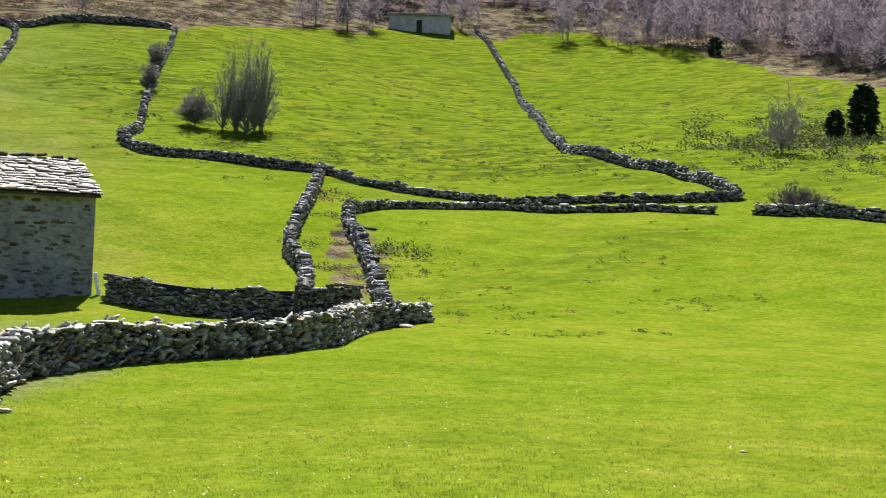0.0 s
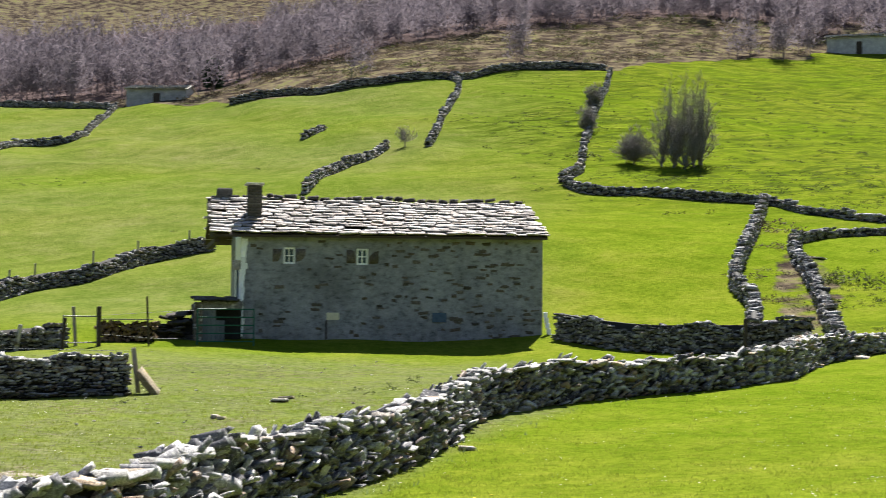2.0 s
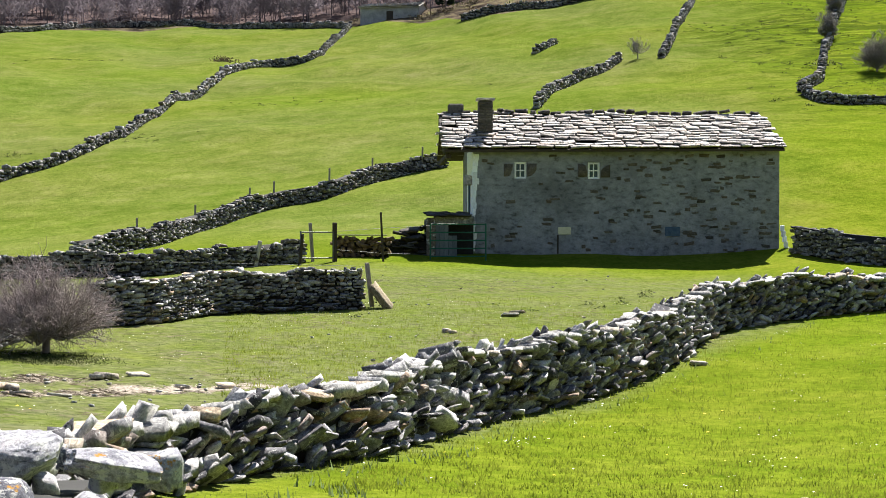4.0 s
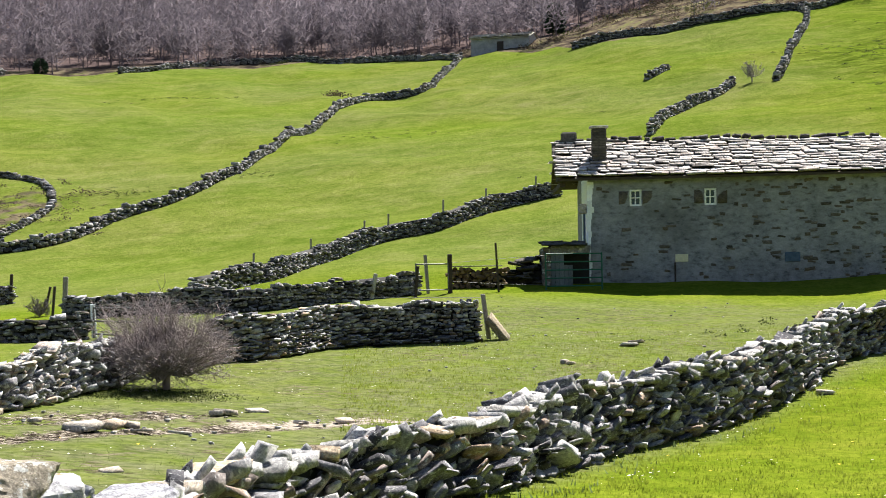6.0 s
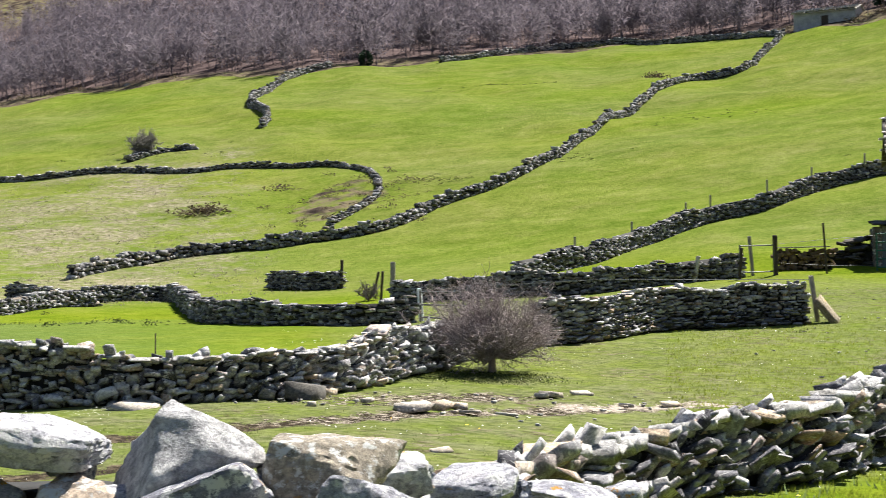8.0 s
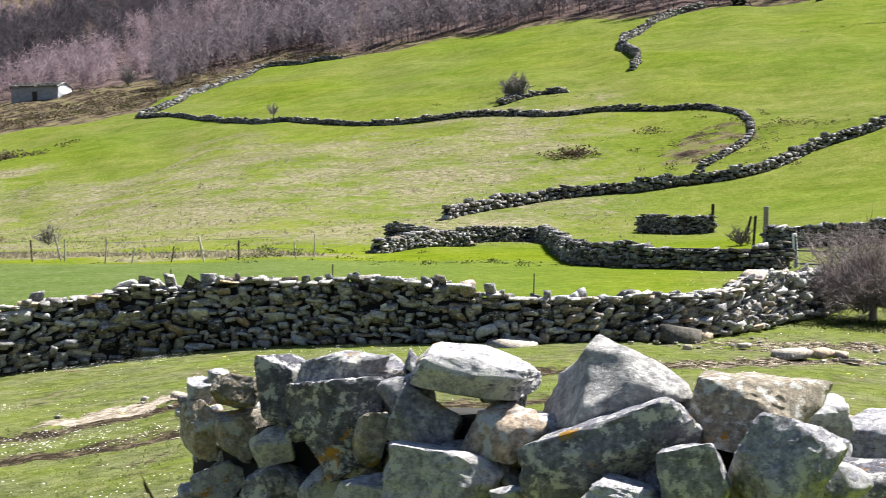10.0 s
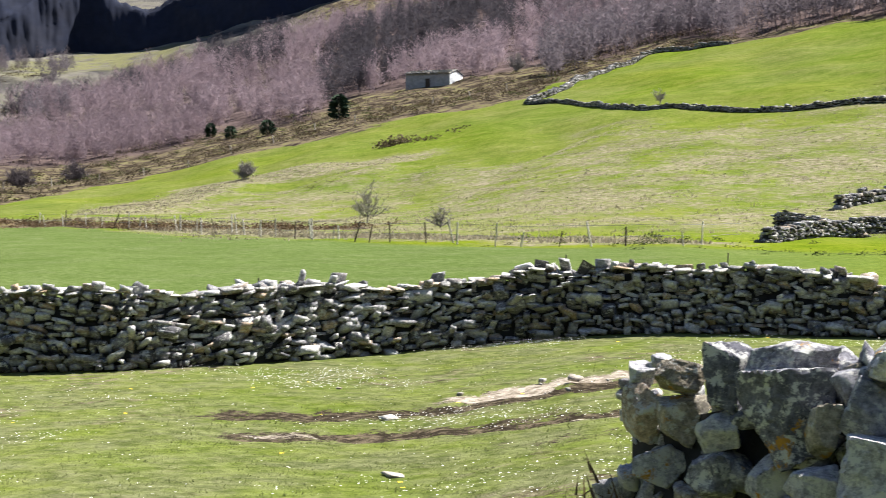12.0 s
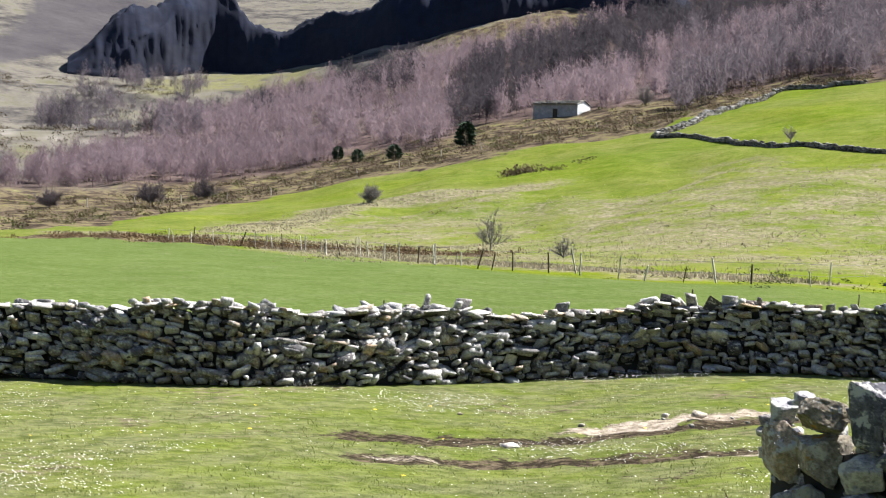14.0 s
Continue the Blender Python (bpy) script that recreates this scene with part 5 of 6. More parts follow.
        piece("slab", SLAB_DARK[k % 6], s, pose(x, 0.1 + rng.uniform(0, 0.7), z + 0.05, rng.normal() * 8, rng.normal() * 8, rng.uniform(-20, 20)) @ Matrix.Diagonal((rng.uniform(0.2, 0.42), 0.3, rng.uniform(0.04, 0.08), 1)))
    part("fill", box(0.1, 0.35, -0.3, 2.0, 1.0, 0.75, bevel=0.1), M_GAP_SHADE, s)


heap_of_slabs()


def woodpile():
    s = thing("woodpile", (10.4, 58.9, 1.08), -9, "pile of split brown firewood under old boards", "woodpile")
    rng = np.random.RandomState(10)
    me = bpy.data.meshes.new("log")
    bm = bmesh.new()
    bmesh.ops.create_cone(bm, cap_ends=True, segments=7, radius1=1, radius2=0.92, depth=1)
    bmesh.ops.transform(bm, matrix=Matrix.Rotation(radians(90), 4, "X"), verts=bm.verts)
    bm.to_mesh(me)
    bm.free()
    me.materials.append(M_LOG)
    for k in range(90):
        r = rng.uniform(0.05, 0.11)
        x, z = rng.uniform(0, 2.0), rng.uniform(0.06, 0.78)
        piece("log", me, s, pose(x, rng.uniform(-0.1, 0.25), z, rng.normal() * 8, rng.uniform(0, 50), rng.normal() * 26) @ Matrix.Diagonal((r, rng.uniform(0.4, 0.7), r * 0.9, 1)))
    part("board", box(-0.1, -0.2, 0.86, 1.9, 0.5, 0.90, bevel=0.01), M_WOOD, s)
    part("fill", box(0.05, 0.15, -0.2, 1.95, 0.5, 0.6), M_GAP_SHADE, s)


woodpile()


def post(x, y, high, lean=0.0, thick=0.055, material=None, label="weathered grey timber fence post", sunk=0.3, turn=0.0):
    p = thing("fence_post", (x, y, gz(x, y)), turn, label, "post", "fence posts")
    bm = bmesh.new()
    add_box(bm, -thick, -thick, -sunk, thick, thick, high, thick * 0.3, Matrix.Rotation(radians(lean), 4, "Y"))
    part("post", bm, material or M_WOOD, p)
    return p


def bar_gate(a, b, high, bars, material, label, low=0.12):
    """A hurdle of round bars from plan point a to b."""
    (ax, ay), (bx, by) = a, b
    g = thing("field_gate", (ax, ay, gz(ax, ay)), math.degrees(math.atan2(by - ay, bx - ax)), label, "gate", "gates")
    ln = math.hypot(bx - ax, by - ay)
    for k in range(bars):
        z = low + (high - low) * k / (bars - 1)
        part("rail", make_rod((0, 0, z), (ln, 0, z), 0.024), material, g)
    for x in (0, ln):
        part("stile", make_rod((x, 0, -0.05), (x, 0, high + 0.04), 0.03), material, g)
    return g


def make_rod(a, b, r):
    bm = bmesh.new()
    a, b = Vector(a), Vector(b)
    made = bmesh.ops.create_cone(bm, cap_ends=True, segments=8, radius1=r, radius2=r, depth=(b - a).length)["verts"]
    bmesh.ops.transform(bm, matrix=Matrix.Translation((a + b) / 2) @ (b - a).to_track_quat("Z", "Y").to_matrix().to_4x4(), verts=made)
    return bm


bar_gate((13.8, 57.8), (16.0, 57.8), 1.35, 5, M_GREENPAINT, "dark green steel hurdle beside the barn corner")
bar_gate((8.55, 56.1), (9.9, 56.9), 1.2, 2, M_STEEL, "thin steel gate frame between two posts", 0.25)
bar_gate((-2.3, 44.8), (-0.6, 42.2), 0.85, 3, M_STEEL, "pale steel field gate by the thorn bush")
post(9.95, 56.95, 1.45, 0, 0.08, M_OLDWOOD, "thick dark timber gate post")
post(8.5, 56.05, 1.15, 6, 0.05, M_OLDWOOD, "leaning dark timber gate post")
post(11.8, 57.0, 1.85, -3, 0.035, M_OLDWOOD, "tall thin dark stake")
post(6.9, 56.0, 0.95, 10, 0.07, M_STAKE, "leaning pale timber post against the wall")
post(9.2, 57.4, 1.45, -4, 0.06)
post(7.95, 39.6, 1.15, -7, 0.055)
post(-7.5, 72.7, 1.35, 3, 0.07, M_OLDWOOD, "dark timber post at a wall end")
post(-4.1, 58.6, 1.55, 2, 0.09)
post(-4.6, 59.4, 1.2, 5, 0.05, M_OLDWOOD)
post(-2.3, 45.1, 0.95, -3, 0.07, M_WHITE, "pale painted gate post")
post(-5.4, 66.0, 0.9, 14, 0.05, M_OLDWOOD)
post(31.4, 47.5, 1.35, 1, 0.06, M_OLDWOOD, "dark timber post beside a wall")
for x, y, hh in ((20.2, 87.0, 1.4), (14.0, 82.3, 1.55), (10.8, 80.6, 1.4), (9.4, 79.4, 1.35), (6.2, 74.0, 1.3), (3.2, 67.6, 1.35), (17.0, 85.6, 1.4)):
    post(x, y, hh, 1, 0.045, M_WOOD, "thin timber stake in the field wall")
for x, y, hh in ((-10.2, 21.2, 1.22), (-4.9, 22.2, 0.98), (-13.4, 17.8, 1.15), (-7.9, 21.9, 1.15)):
    post(x, y, hh, 2, 0.008, M_OLDWOOD, "thin dark fence stake behind the wall")


M_OCHRE = stone_material("ochre_stained_stone", (0.15, 0.13, 0.09), (0.19, 0.16, 0.11), (0.24, 0.20, 0.14), (0.20, 0.16, 0.10), 0.6, 0.62)


def leaning_slab():
    v, f = block(321, 3, 0.12, 0.04)
    me = mesh_of("stone_slab", v * (0.46, 0.34, 0.085), f, M_OCHRE)
    ob = new("stone_slab", me)
    ob.matrix_world = pose(8.1, 39.2, gz(8.1, 39.2) + 0.28, 20, 52, 0)
    tagged(ob, "ochre-stained stone slab leaning at the wall end", "stone slab")


leaning_slab()


def wire(points, label):
    """A fence wire or rope through points in the air."""
    cu = bpy.data.curves.new("wire", "CURVE")
    cu.dimensions, cu.bevel_depth, cu.bevel_resolution = "3D", 0.006, 0
    sp = cu.splines.new("POLY")
    sp.points.add(len(points) - 1)
    for p, q in zip(sp.points, points):
        p.co = (*q, 1)
    cu.materials.append(M_STEEL)
    tagged(new("wire", cu), label, "wire")


wire([(9.95, 56.9, gz(9.95, 56.9) + 1.12), (11.8, 57.0, gz(11.8, 57.0) + 1.25), (13.8, 57.8, gz(13.8, 57.8) + 1.3)], "pale rope strung from post to gate")
wire([(9.95, 56.9, gz(9.95, 56.9) + 0.45), (11.8, 57.0, gz(11.8, 57.0) + 0.3), (13.8, 57.8, gz(13.8, 57.8) + 0.2)], "low pale rope strung from post to gate")
wire([(-2.3, 45.0, gz(-2.3, 45.0) + 0.9), (2.5, 41.5, 1.25), (7.9, 39.6, gz(7.9, 39.6) + 1.05)], "thin wire above the fold wall")


# ---- small sheds up the hill ----
def shed(at, turn, long, deep, wall, rise, label, pale_gable=False):
    s = thing("field_shed", at, turn, label, "shed", "hill sheds")
    part("front_wall", box(0, 0, -1.2, long, 0.4, wall), M_SHED, s)
    part("back_wall", box(0, deep - 0.4, -1.2, long, deep, wall), M_SHED, s)
    for x0 in (0, long - 0.4):
        bm = bmesh.new()
        pts = [(0.4, -1.2), (deep - 0.4, -1.2), (deep - 0.4, wall), (deep / 2, wall + rise - 0.1), (0.4, wall)]
        a = [bm.verts.new((x0, *p)) for p in pts]
        b = [bm.verts.new((x0 + 0.4, *p)) for p in pts]
        bm.faces.new(a), bm.faces.new(b[::-1])
        for i in range(5):
            bm.faces.new((a[i], a[(i + 1) % 5], b[(i + 1) % 5], b[i]))
        bmesh.ops.recalc_face_normals(bm, faces=bm.faces)
        part("gable_wall", bm, M_WHITE if pale_gable else M_SHED, s)
    if pale_gable:
        part("gable_plaster", box(long + 0.003, 0.0, -1.2, long + 0.04, deep, wall), M_WHITE, s, "white sunlit gable plaster")
    part("door", box(long * 0.45, -0.04, -0.3, long * 0.45 + 0.9, 0.0, min(1.7, wall - 0.2)), M_OLDWOOD, s)
    rng = np.random.RandomState(int(abs(at[0]) * 7))
    at2, size = [], []
    for side in (0, 1):
        for r in range(5):
            u = (r + 0.5) / 5
            for k in range(int(long / 0.8) + 1):
                y = -0.35 + (deep / 2 + 0.35) * u
                at2.append((-0.2 + (k + rng.uniform(0.3, 0.7)) * 0.8, y if side == 0 else deep - y, wall + 0.05 + rise * u + rng.uniform(0, 0.06)))
                size.append((0.46, deep / 12, 0.06))
    v, f = rock(89, 1, 0.05, 2, 0.04)
    tagged(piece("slab_covering", mesh_of("slab_covering", *strew(v, f, at2, size, rng.normal(size=len(at2)) * 0.05), M_PEBBLE), s), kind="stuff")
    bm = bmesh.new()
    for ya in ((-0.3, deep / 2), (deep + 0.3, deep / 2)):
        q = [bm.verts.new(p) for p in ((-0.2, ya[0], wall - 0.05), (long + 0.2, ya[0], wall - 0.05), (long + 0.2, ya[1], wall + rise), (-0.2, ya[1], wall + rise))]
        w = [bm.verts.new((v.co.x, v.co.y, v.co.z + 0.06)) for v in q]
        bm.faces.new(q), bm.faces.new(w)
        for i in range(4):
            bm.faces.new((q[i], q[(i + 1) % 4], w[(i + 1) % 4], w[i]))
    bmesh.ops.recalc_face_normals(bm, faces=bm.faces)
    part("roof_bed", bm, M_PEBBLE, s)


shed((38.1, 201.0, 29.5), -27, 7.9, 5.0, 2.2, 0.75, "grey stone hill shed with a slab roof")
shed((-142.6, 236.3, 20.8), 3, 8.7, 5.0, 2.5, 0.75, "grey stone shed with a pale sunlit gable", True)
shed((145.5, 198.2, 43.8), -40, 9.8, 5.0, 2.4, 0.8, "grey stone shed at the top of the hill field")
shed((-54.4, 225.8, 26.6), 10, 7.2, 4.5, 1.2, 0.7, "low stone shed sunk behind the field crest")


# ---- bare trees ----
def grow(rng, height, spread, levels=4, forks=4, trunk=0.06, rise=0.6, bushy=False):
    """Rods of a bare tree that stands at the origin."""
    out = []

    def limb(p, d, ln, r, lev):
        steps = 2 if lev < levels else 1
        for k in range(steps):
            d = d + rng.normal(size=3) * (0.10 if lev == 0 else 0.22)
            d[2] += 0.06 * rise
            d /= np.linalg.norm(d)
            q = p + d * ln / steps
            r2 = r * (0.8 if k == 0 and steps > 1 else 0.6)
            out.append((*p, *q, r, r2))
            p, r = q, r2
            if lev < levels and (k == steps - 1 or lev > 0 or bushy):
                for _ in range(forks if k == steps - 1 else max(1, forks - 2)):
                    e = d * rise + rng.normal(size=3) * spread
                    e[2] = e[2] * 0.7 + 0.25 * rise
                    e /= np.linalg.norm(e)
                    limb(q, e, ln * rng.uniform(0.5, 0.78), r * 0.62, lev + 1)
    limb(np.zeros(3), np.array([0, 0, 1.0]), height * (0.38 if not bushy else 0.16), trunk, 0)
    g = np.array(out)
    g[:, [2, 5]] *= height / g[:, 5].max()
    return g


def fan(rng, height, width, limbs, subs, twigs, up, trunk=0.05, twig=0.003, foot=0.12):
    """Rods of a many-limbed bare bush that fills a rounded shape of that height and width."""
    out = [(0, 0, -0.15, 0, 0, height * foot, trunk, trunk * 0.8)]
    for _ in range(limbs):
        a, t, k = rng.uniform(0, 6.28), rng.uniform(0, 1) ** 0.45, rng.uniform(0.3, 1.0) ** 0.6
        end = np.array([math.cos(a) * t * width / 2, math.sin(a) * t * width / 2, height * (0.22 + 0.78 * math.sqrt(max(0, 1 - t * t))) * rng.uniform(0.85, 1.0)]) * k
        end[2] = max(end[2], height * foot * 1.3)
        p = np.array([math.cos(a) * 0.02, math.sin(a) * 0.02, height * foot * rng.uniform(0.5, 1)])
        bend = np.array([end[0] * 0.5, end[1] * 0.5, end[2] * 0.36]) * (1 - up) + end * 0.5 * up
        pts = [p, p * 0.3 + bend * 0.7 + rng.normal(size=3) * width * 0.02, (bend + end) / 2 + rng.normal(size=3) * width * 0.03, end]
        r = trunk * rng.uniform(0.35, 0.6)
        for k in range(3):
            out.append((*pts[k], *pts[k + 1], r * (1 - 0.3 * k), r * (0.7 - 0.3 * k) + twig))
        for _ in range(subs):
            u = rng.uniform(0.3, 1.0) * 2.999
            i = int(u)
            b = pts[i] + (pts[i + 1] - pts[i]) * (u - i)
            d = (end - pts[0]) / np.linalg.norm(end - pts[0]) * 0.5 + rng.normal(size=3) * 0.55 + np.array([0, 0, 0.25 + up * 0.5])
            d = d / np.linalg.norm(d) * width * rng.uniform(0.10, 0.22)
            out.append((*b, *(b + d), twig * 2.2, twig * 1.2))
            for _ in range(twigs):
                v = rng.uniform(0.2, 1.0)
                e = d / np.linalg.norm(d) * 0.6 + rng.normal(size=3) * 0.6 + np.array([0, 0, 0.1 + up * 0.5])
                e = e / np.linalg.norm(e) * width * rng.uniform(0.04, 0.10)
                out.append((*(b + d * v), *(b + d * v + e), twig, twig * 0.6))
    return np.array(out)


def bare_bush(x, y, height, width, label, seed, material, limbs=22, subs=12, twigs=8, up=0.2, trunk=0.05, twig=0.003, foot=0.12, name="bare_shrub", category="shrub", group="bare shrubs"):
    t = thing(name, (x, y, gz(x, y)), 0, label, category, group)
    g = fan(np.random.RandomState(seed), height, width, limbs, subs, twigs, up, trunk, twig, foot)
    g[:, 5] = np.maximum(g[:, 5], 0.05)
    piece("trunk", mesh_of("trunk", *rods(g[:1], 7), material, True), t)
    piece("crown", mesh_of("crown", *rods(g[1:], 3), material), t)
    return t


bare_bush(-0.15, 28.7, 1.85, 2.9, "dense leafless thorn bush with purple-grey twigs", 31, M_THORN, 72, 14, 9, 0.05, 0.080, 0.0032, 0.27, "thorn_bush", "bush", "thorn bush")
for k, (x, y, high, wide) in enumerate(((66.6, 108.4, 8.6, 4.0), (65.0, 108.8, 7.8, 4.0), (65.8, 109.8, 9.0, 3.8), (67.6, 109.2, 8.0, 3.6), (64.2, 109.4, 6.0, 3.6), (67.2, 108.2, 9.2, 3.0), (65.4, 107.8, 5.4, 4.0))):
    bare_bush(x, y, high, wide, "tall upright bare grey tree of a clump", 320 + k, M_BARK, 24, 12, 8, 0.55, 0.11, 0.0065, 0.05, "bare_tree", "tree", "bare trees")
bare_bush(62.2, 110.4, 3.2, 3.6, "pale bare shrub beside the tree clump", 33, M_BARK, 44, 14, 9, 0.3, 0.07, 0.009)
bare_bush(68.6, 131.0, 3.0, 2.4, "bare grey shrub growing on the wall", 34, M_BARK, 40, 14, 9, 0.4, 0.07, 0.010)
bare_bush(75.2, 142.0, 3.0, 2.6, "bare grey shrub growing on the wall", 35, M_BARK, 40, 14, 9, 0.4, 0.07, 0.010)
bare_bush(49.2, 128.6, 2.6, 2.4, "small bare tree at a wall end", 36, M_BARK, 16, 9, 5, 0.4, 0.06, 0.008, 0.3, "bare_tree", "tree", "bare trees")
bare_bush(-31.9, 138.6, 2.4, 3.2, "round bare grey shrub", 37, M_BARK, 44, 12, 8, 0.3, 0.07, 0.011)
bare_bush(102.5, 83.4, 6.2, 4.4, "pale bare tree above scrub", 38, M_BARK, 30, 12, 7, 0.6, 0.10, 0.008, 0.1, "bare_tree", "tree", "bare trees")
bare_bush(76.2, 60.6, 1.4, 4.0, "low brown bare shrub behind the ruined wall", 39, M_TWIG, 28, 12, 8, 0.3, 0.05, 0.008)
bare_bush(-51.9, 81.2, 2.7, 2.6, "small pale bare tree by the fence", 40, M_BARK, 20, 9, 6, 0.4, 0.05, 0.006, 0.25, "bare_tree", "tree", "bare trees")
bare_bush(-92.5, 122.8, 1.8, 2.6, "round bare grey shrub", 41, M_BARK, 40, 12, 8, 0.3, 0.05, 0.009)
bare_bush(-145.6, 146.1, 3.4, 4.6, "spreading bare tree on the moor", 42, M_TWIG, 26, 12, 8, 0.2, 0.14, 0.016, 0.25, "bare_tree", "tree", "bare trees")
bare_bush(-150.0, 160.6, 3.4, 4.6, "spreading bare tree on the moor", 43, M_TWIG, 26, 12, 8, 0.2, 0.14, 0.016, 0.25, "bare_tree", "tree", "bare trees")
bare_bush(-156.0, 138.0, 2.6, 4.0, "low bare bush on the moor", 44, M_TWIG, 26, 12, 8, 0.2, 0.07, 0.016)
bare_bush(-124.0, 243.0, 4.2, 4.4, "pale bare tree beside the hill shed", 45, M_BARK, 24, 12, 7, 0.5, 0.1, 0.014, 0.2, "bare_tree", "tree", "bare trees")
bare_bush(-58.5, 146.0, 1.6, 2.0, "tiny bare thorn tree", 46, M_BARK, 14, 8, 5, 0.2, 0.06, 0.010, 0.35, "bare_tree", "tree", "bare trees")
bare_bush(-5.2, 60.9, 0.8, 1.3, "low brown brush heaped at a wall gap", 48, M_TWIG, 20, 9, 6, 0.3, 0.03, 0.005)
bare_bush(-40.0, 69.5, 1.2, 1.5, "small grey bush by the fence", 47, M_BARK, 18, 9, 6, 0.3, 0.04, 0.005)


# ---- leafless woods: many copies of a few trees in one mesh each ----
def simple_tree(seed, twigs):
    rng = np.random.RandomState(seed)
    g = grow(rng, 1.0, 0.6, 2, 3, 0.012, 0.9, True)
    g[:, [0, 1, 3, 4]] *= 0.26 / np.percentile(np.hypot(g[:, 3], g[:, 4]), 95)
    g[:, 6:8] = np.clip(g[:, 6:8] * 0.6, 0.0022, 1)
    v1, f1 = rods(g, 3)
    f1 = np.concatenate([f1[:, [0, 1, 2]], f1[:, [0, 2, 3]]])
    # fine upright twigs as slivers round the crown
    n = twigs
    src = g[rng.randint(2, len(g), n)]
    u = rng.uniform(0, 1, n)[:, None]
    p = src[:, :3] * (1 - u) + src[:, 3:6] * u + rng.normal(size=(n, 3)) * 0.04
    p[:, 2] *= rng.uniform(0.2, 1.0, n) ** 0.7
    d = rng.normal(size=(n, 3)) * np.array([0.5, 0.5, 0.35]) + np.array([0, 0, 0.6])
    d = d / np.linalg.norm(d, axis=1)[:, None] * rng.uniform(0.07, 0.17, n)[:, None]
    side = np.cross(d, rng.normal(size=(n, 3)))
    side = side / np.linalg.norm(side, axis=1)[:, None] * 0.0068
    v2 = np.stack([p - side, p + side, p + d], 1).reshape(-1, 3)
    return join([(v1, f1), (v2, np.arange(len(v2)).reshape(-1, 3))])


WOOD_TREES = [simple_tree(70 + k, 210) for k in range(6)]


def wood(name, label, material, spots, heights, seed):
    rng = np.random.RandomState(seed)
    spots = np.asarray(spots)
    z = ground_z(spots[:, 0], spots[:, 1])
    pick = rng.randint(0, len(WOOD_TREES), len(spots))
    sets = []
    for k, (v, f) in enumerate(WOOD_TREES):
        m = pick == k
        h = heights[m] * rng.uniform(0.75, 1.2, m.sum())
        w = h * rng.uniform(0.9, 1.35, m.sum())
        sets.append(strew(v, f, np.stack([spots[m, 0], spots[m, 1], z[m] - 0.2], 1), np.stack([w, w, h], 1), rng.uniform(0, 6.28, m.sum())))
    tagged(new(name, mesh_of(name, *join(sets), material)), label, "wood", kind="stuff")


def scatter(rng, n, b0, b1, d0, d1):
    """Plan points between two bearings and two distances, even over the area."""
    b, d = np.radians(rng.uniform(b0, b1, n)), np.sqrt(rng.uniform(d0 ** 2, d1 ** 2, n))
    return np.degrees(b), d, d * np.sin(b), d * np.cos(b)


def plant_woods():
    rng = np.random.RandomState(77)
    grey, rosy, gully = [], [], []
    b, d, x, y = scatter(rng, 11000, -26, 56, 190, 420)
    e = edge_distance(b)
    gap = wood_gap(b)
    deep = np.interp(b, [-26, -8, 0, 8, 56], [150, 130, 100, 84, 60])
    keep = (d > e + gap + 3 * wave(x, y, 20, 21)) & (d < e + gap + deep) & (rng.rand(len(b)) < np.where(d < e + gap + 22, 0.85, np.where(d < e + gap + 60, 0.40, 0.26)))
    for xi, yi in zip(x[keep], y[keep]):
        grey.append((xi, yi))
    b, d, x, y = scatter(rng, 9000, -51, -19, 225, 620)
    low, top = wood_low(b), wood_top(b)
    keep = (b > -45.6) & (d > low + 6 * wave(x, y, 30, 22)) & (d < top + 5 * wave(x, y, 25, 26)) & (rng.rand(len(b)) < np.where(d < 360, 0.66, 0.50))
    cx = wave(x, y, 70, 23)
    for xi, yi, c, bi, di in zip(x[keep], y[keep], cx[keep], b[keep], d[keep]):
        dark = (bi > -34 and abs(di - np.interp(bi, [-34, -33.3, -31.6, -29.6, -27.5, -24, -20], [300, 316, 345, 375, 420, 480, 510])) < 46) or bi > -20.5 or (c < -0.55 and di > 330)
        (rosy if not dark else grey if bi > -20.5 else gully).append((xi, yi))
    # the birches in front, on the valley floor
    b, d, x, y = scatter(rng, 2600, -51, -37, 245, 325)
    keep = (d > birch_low(b) + 3 * wave(x, y, 20, 22)) & (d < birch_top(b) + 3 * wave(x, y, 25, 27))
    birch = np.stack([x[keep], y[keep]], 1)[:430]
    # loose thickets on the moor behind them
    b, d, x, y = scatter(rng, 420, -49, -43, 330, 560)
    for xi, yi, wi in zip(x, y, wave(x, y, 55, 24)):
        if wi > 0.25:
            gully.append((xi, yi)) if wi > 0.9 else grey.append((xi, yi))
    # single trees and thickets on the heath above the right-hand fields
    for cx, cy, n, sp in ((81.8, 178.5, 3, 1.2), (63, 184, 2, 1.5), (131, 194, 7, 3.0), (140, 197, 3, 1.5), (159, 197, 6, 2.0), (182, 201, 5, 2.5), (186, 196, 4, 3), (177, 172, 12, 4.0), (182, 166, 8, 4.0), (174, 180, 5, 3.0)):
        for _ in range(n):
            grey.append((cx + rng.normal() * sp, cy + rng.normal() * sp))
    grey, rosy = np.array(grey), np.array(rosy)
    hg = np.interp(np.degrees(np.arctan2(grey[:, 0], grey[:, 1])), [-50, -20, 10, 30, 56], [8, 8.5, 9, 8, 8.5])
    wood("bare_wood", "mauve-grey leafless wood on the hillside", M_TWIG, grey, hg, 5)
    gully = np.array(gully)
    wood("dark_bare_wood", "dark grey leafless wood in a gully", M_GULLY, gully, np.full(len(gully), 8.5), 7)
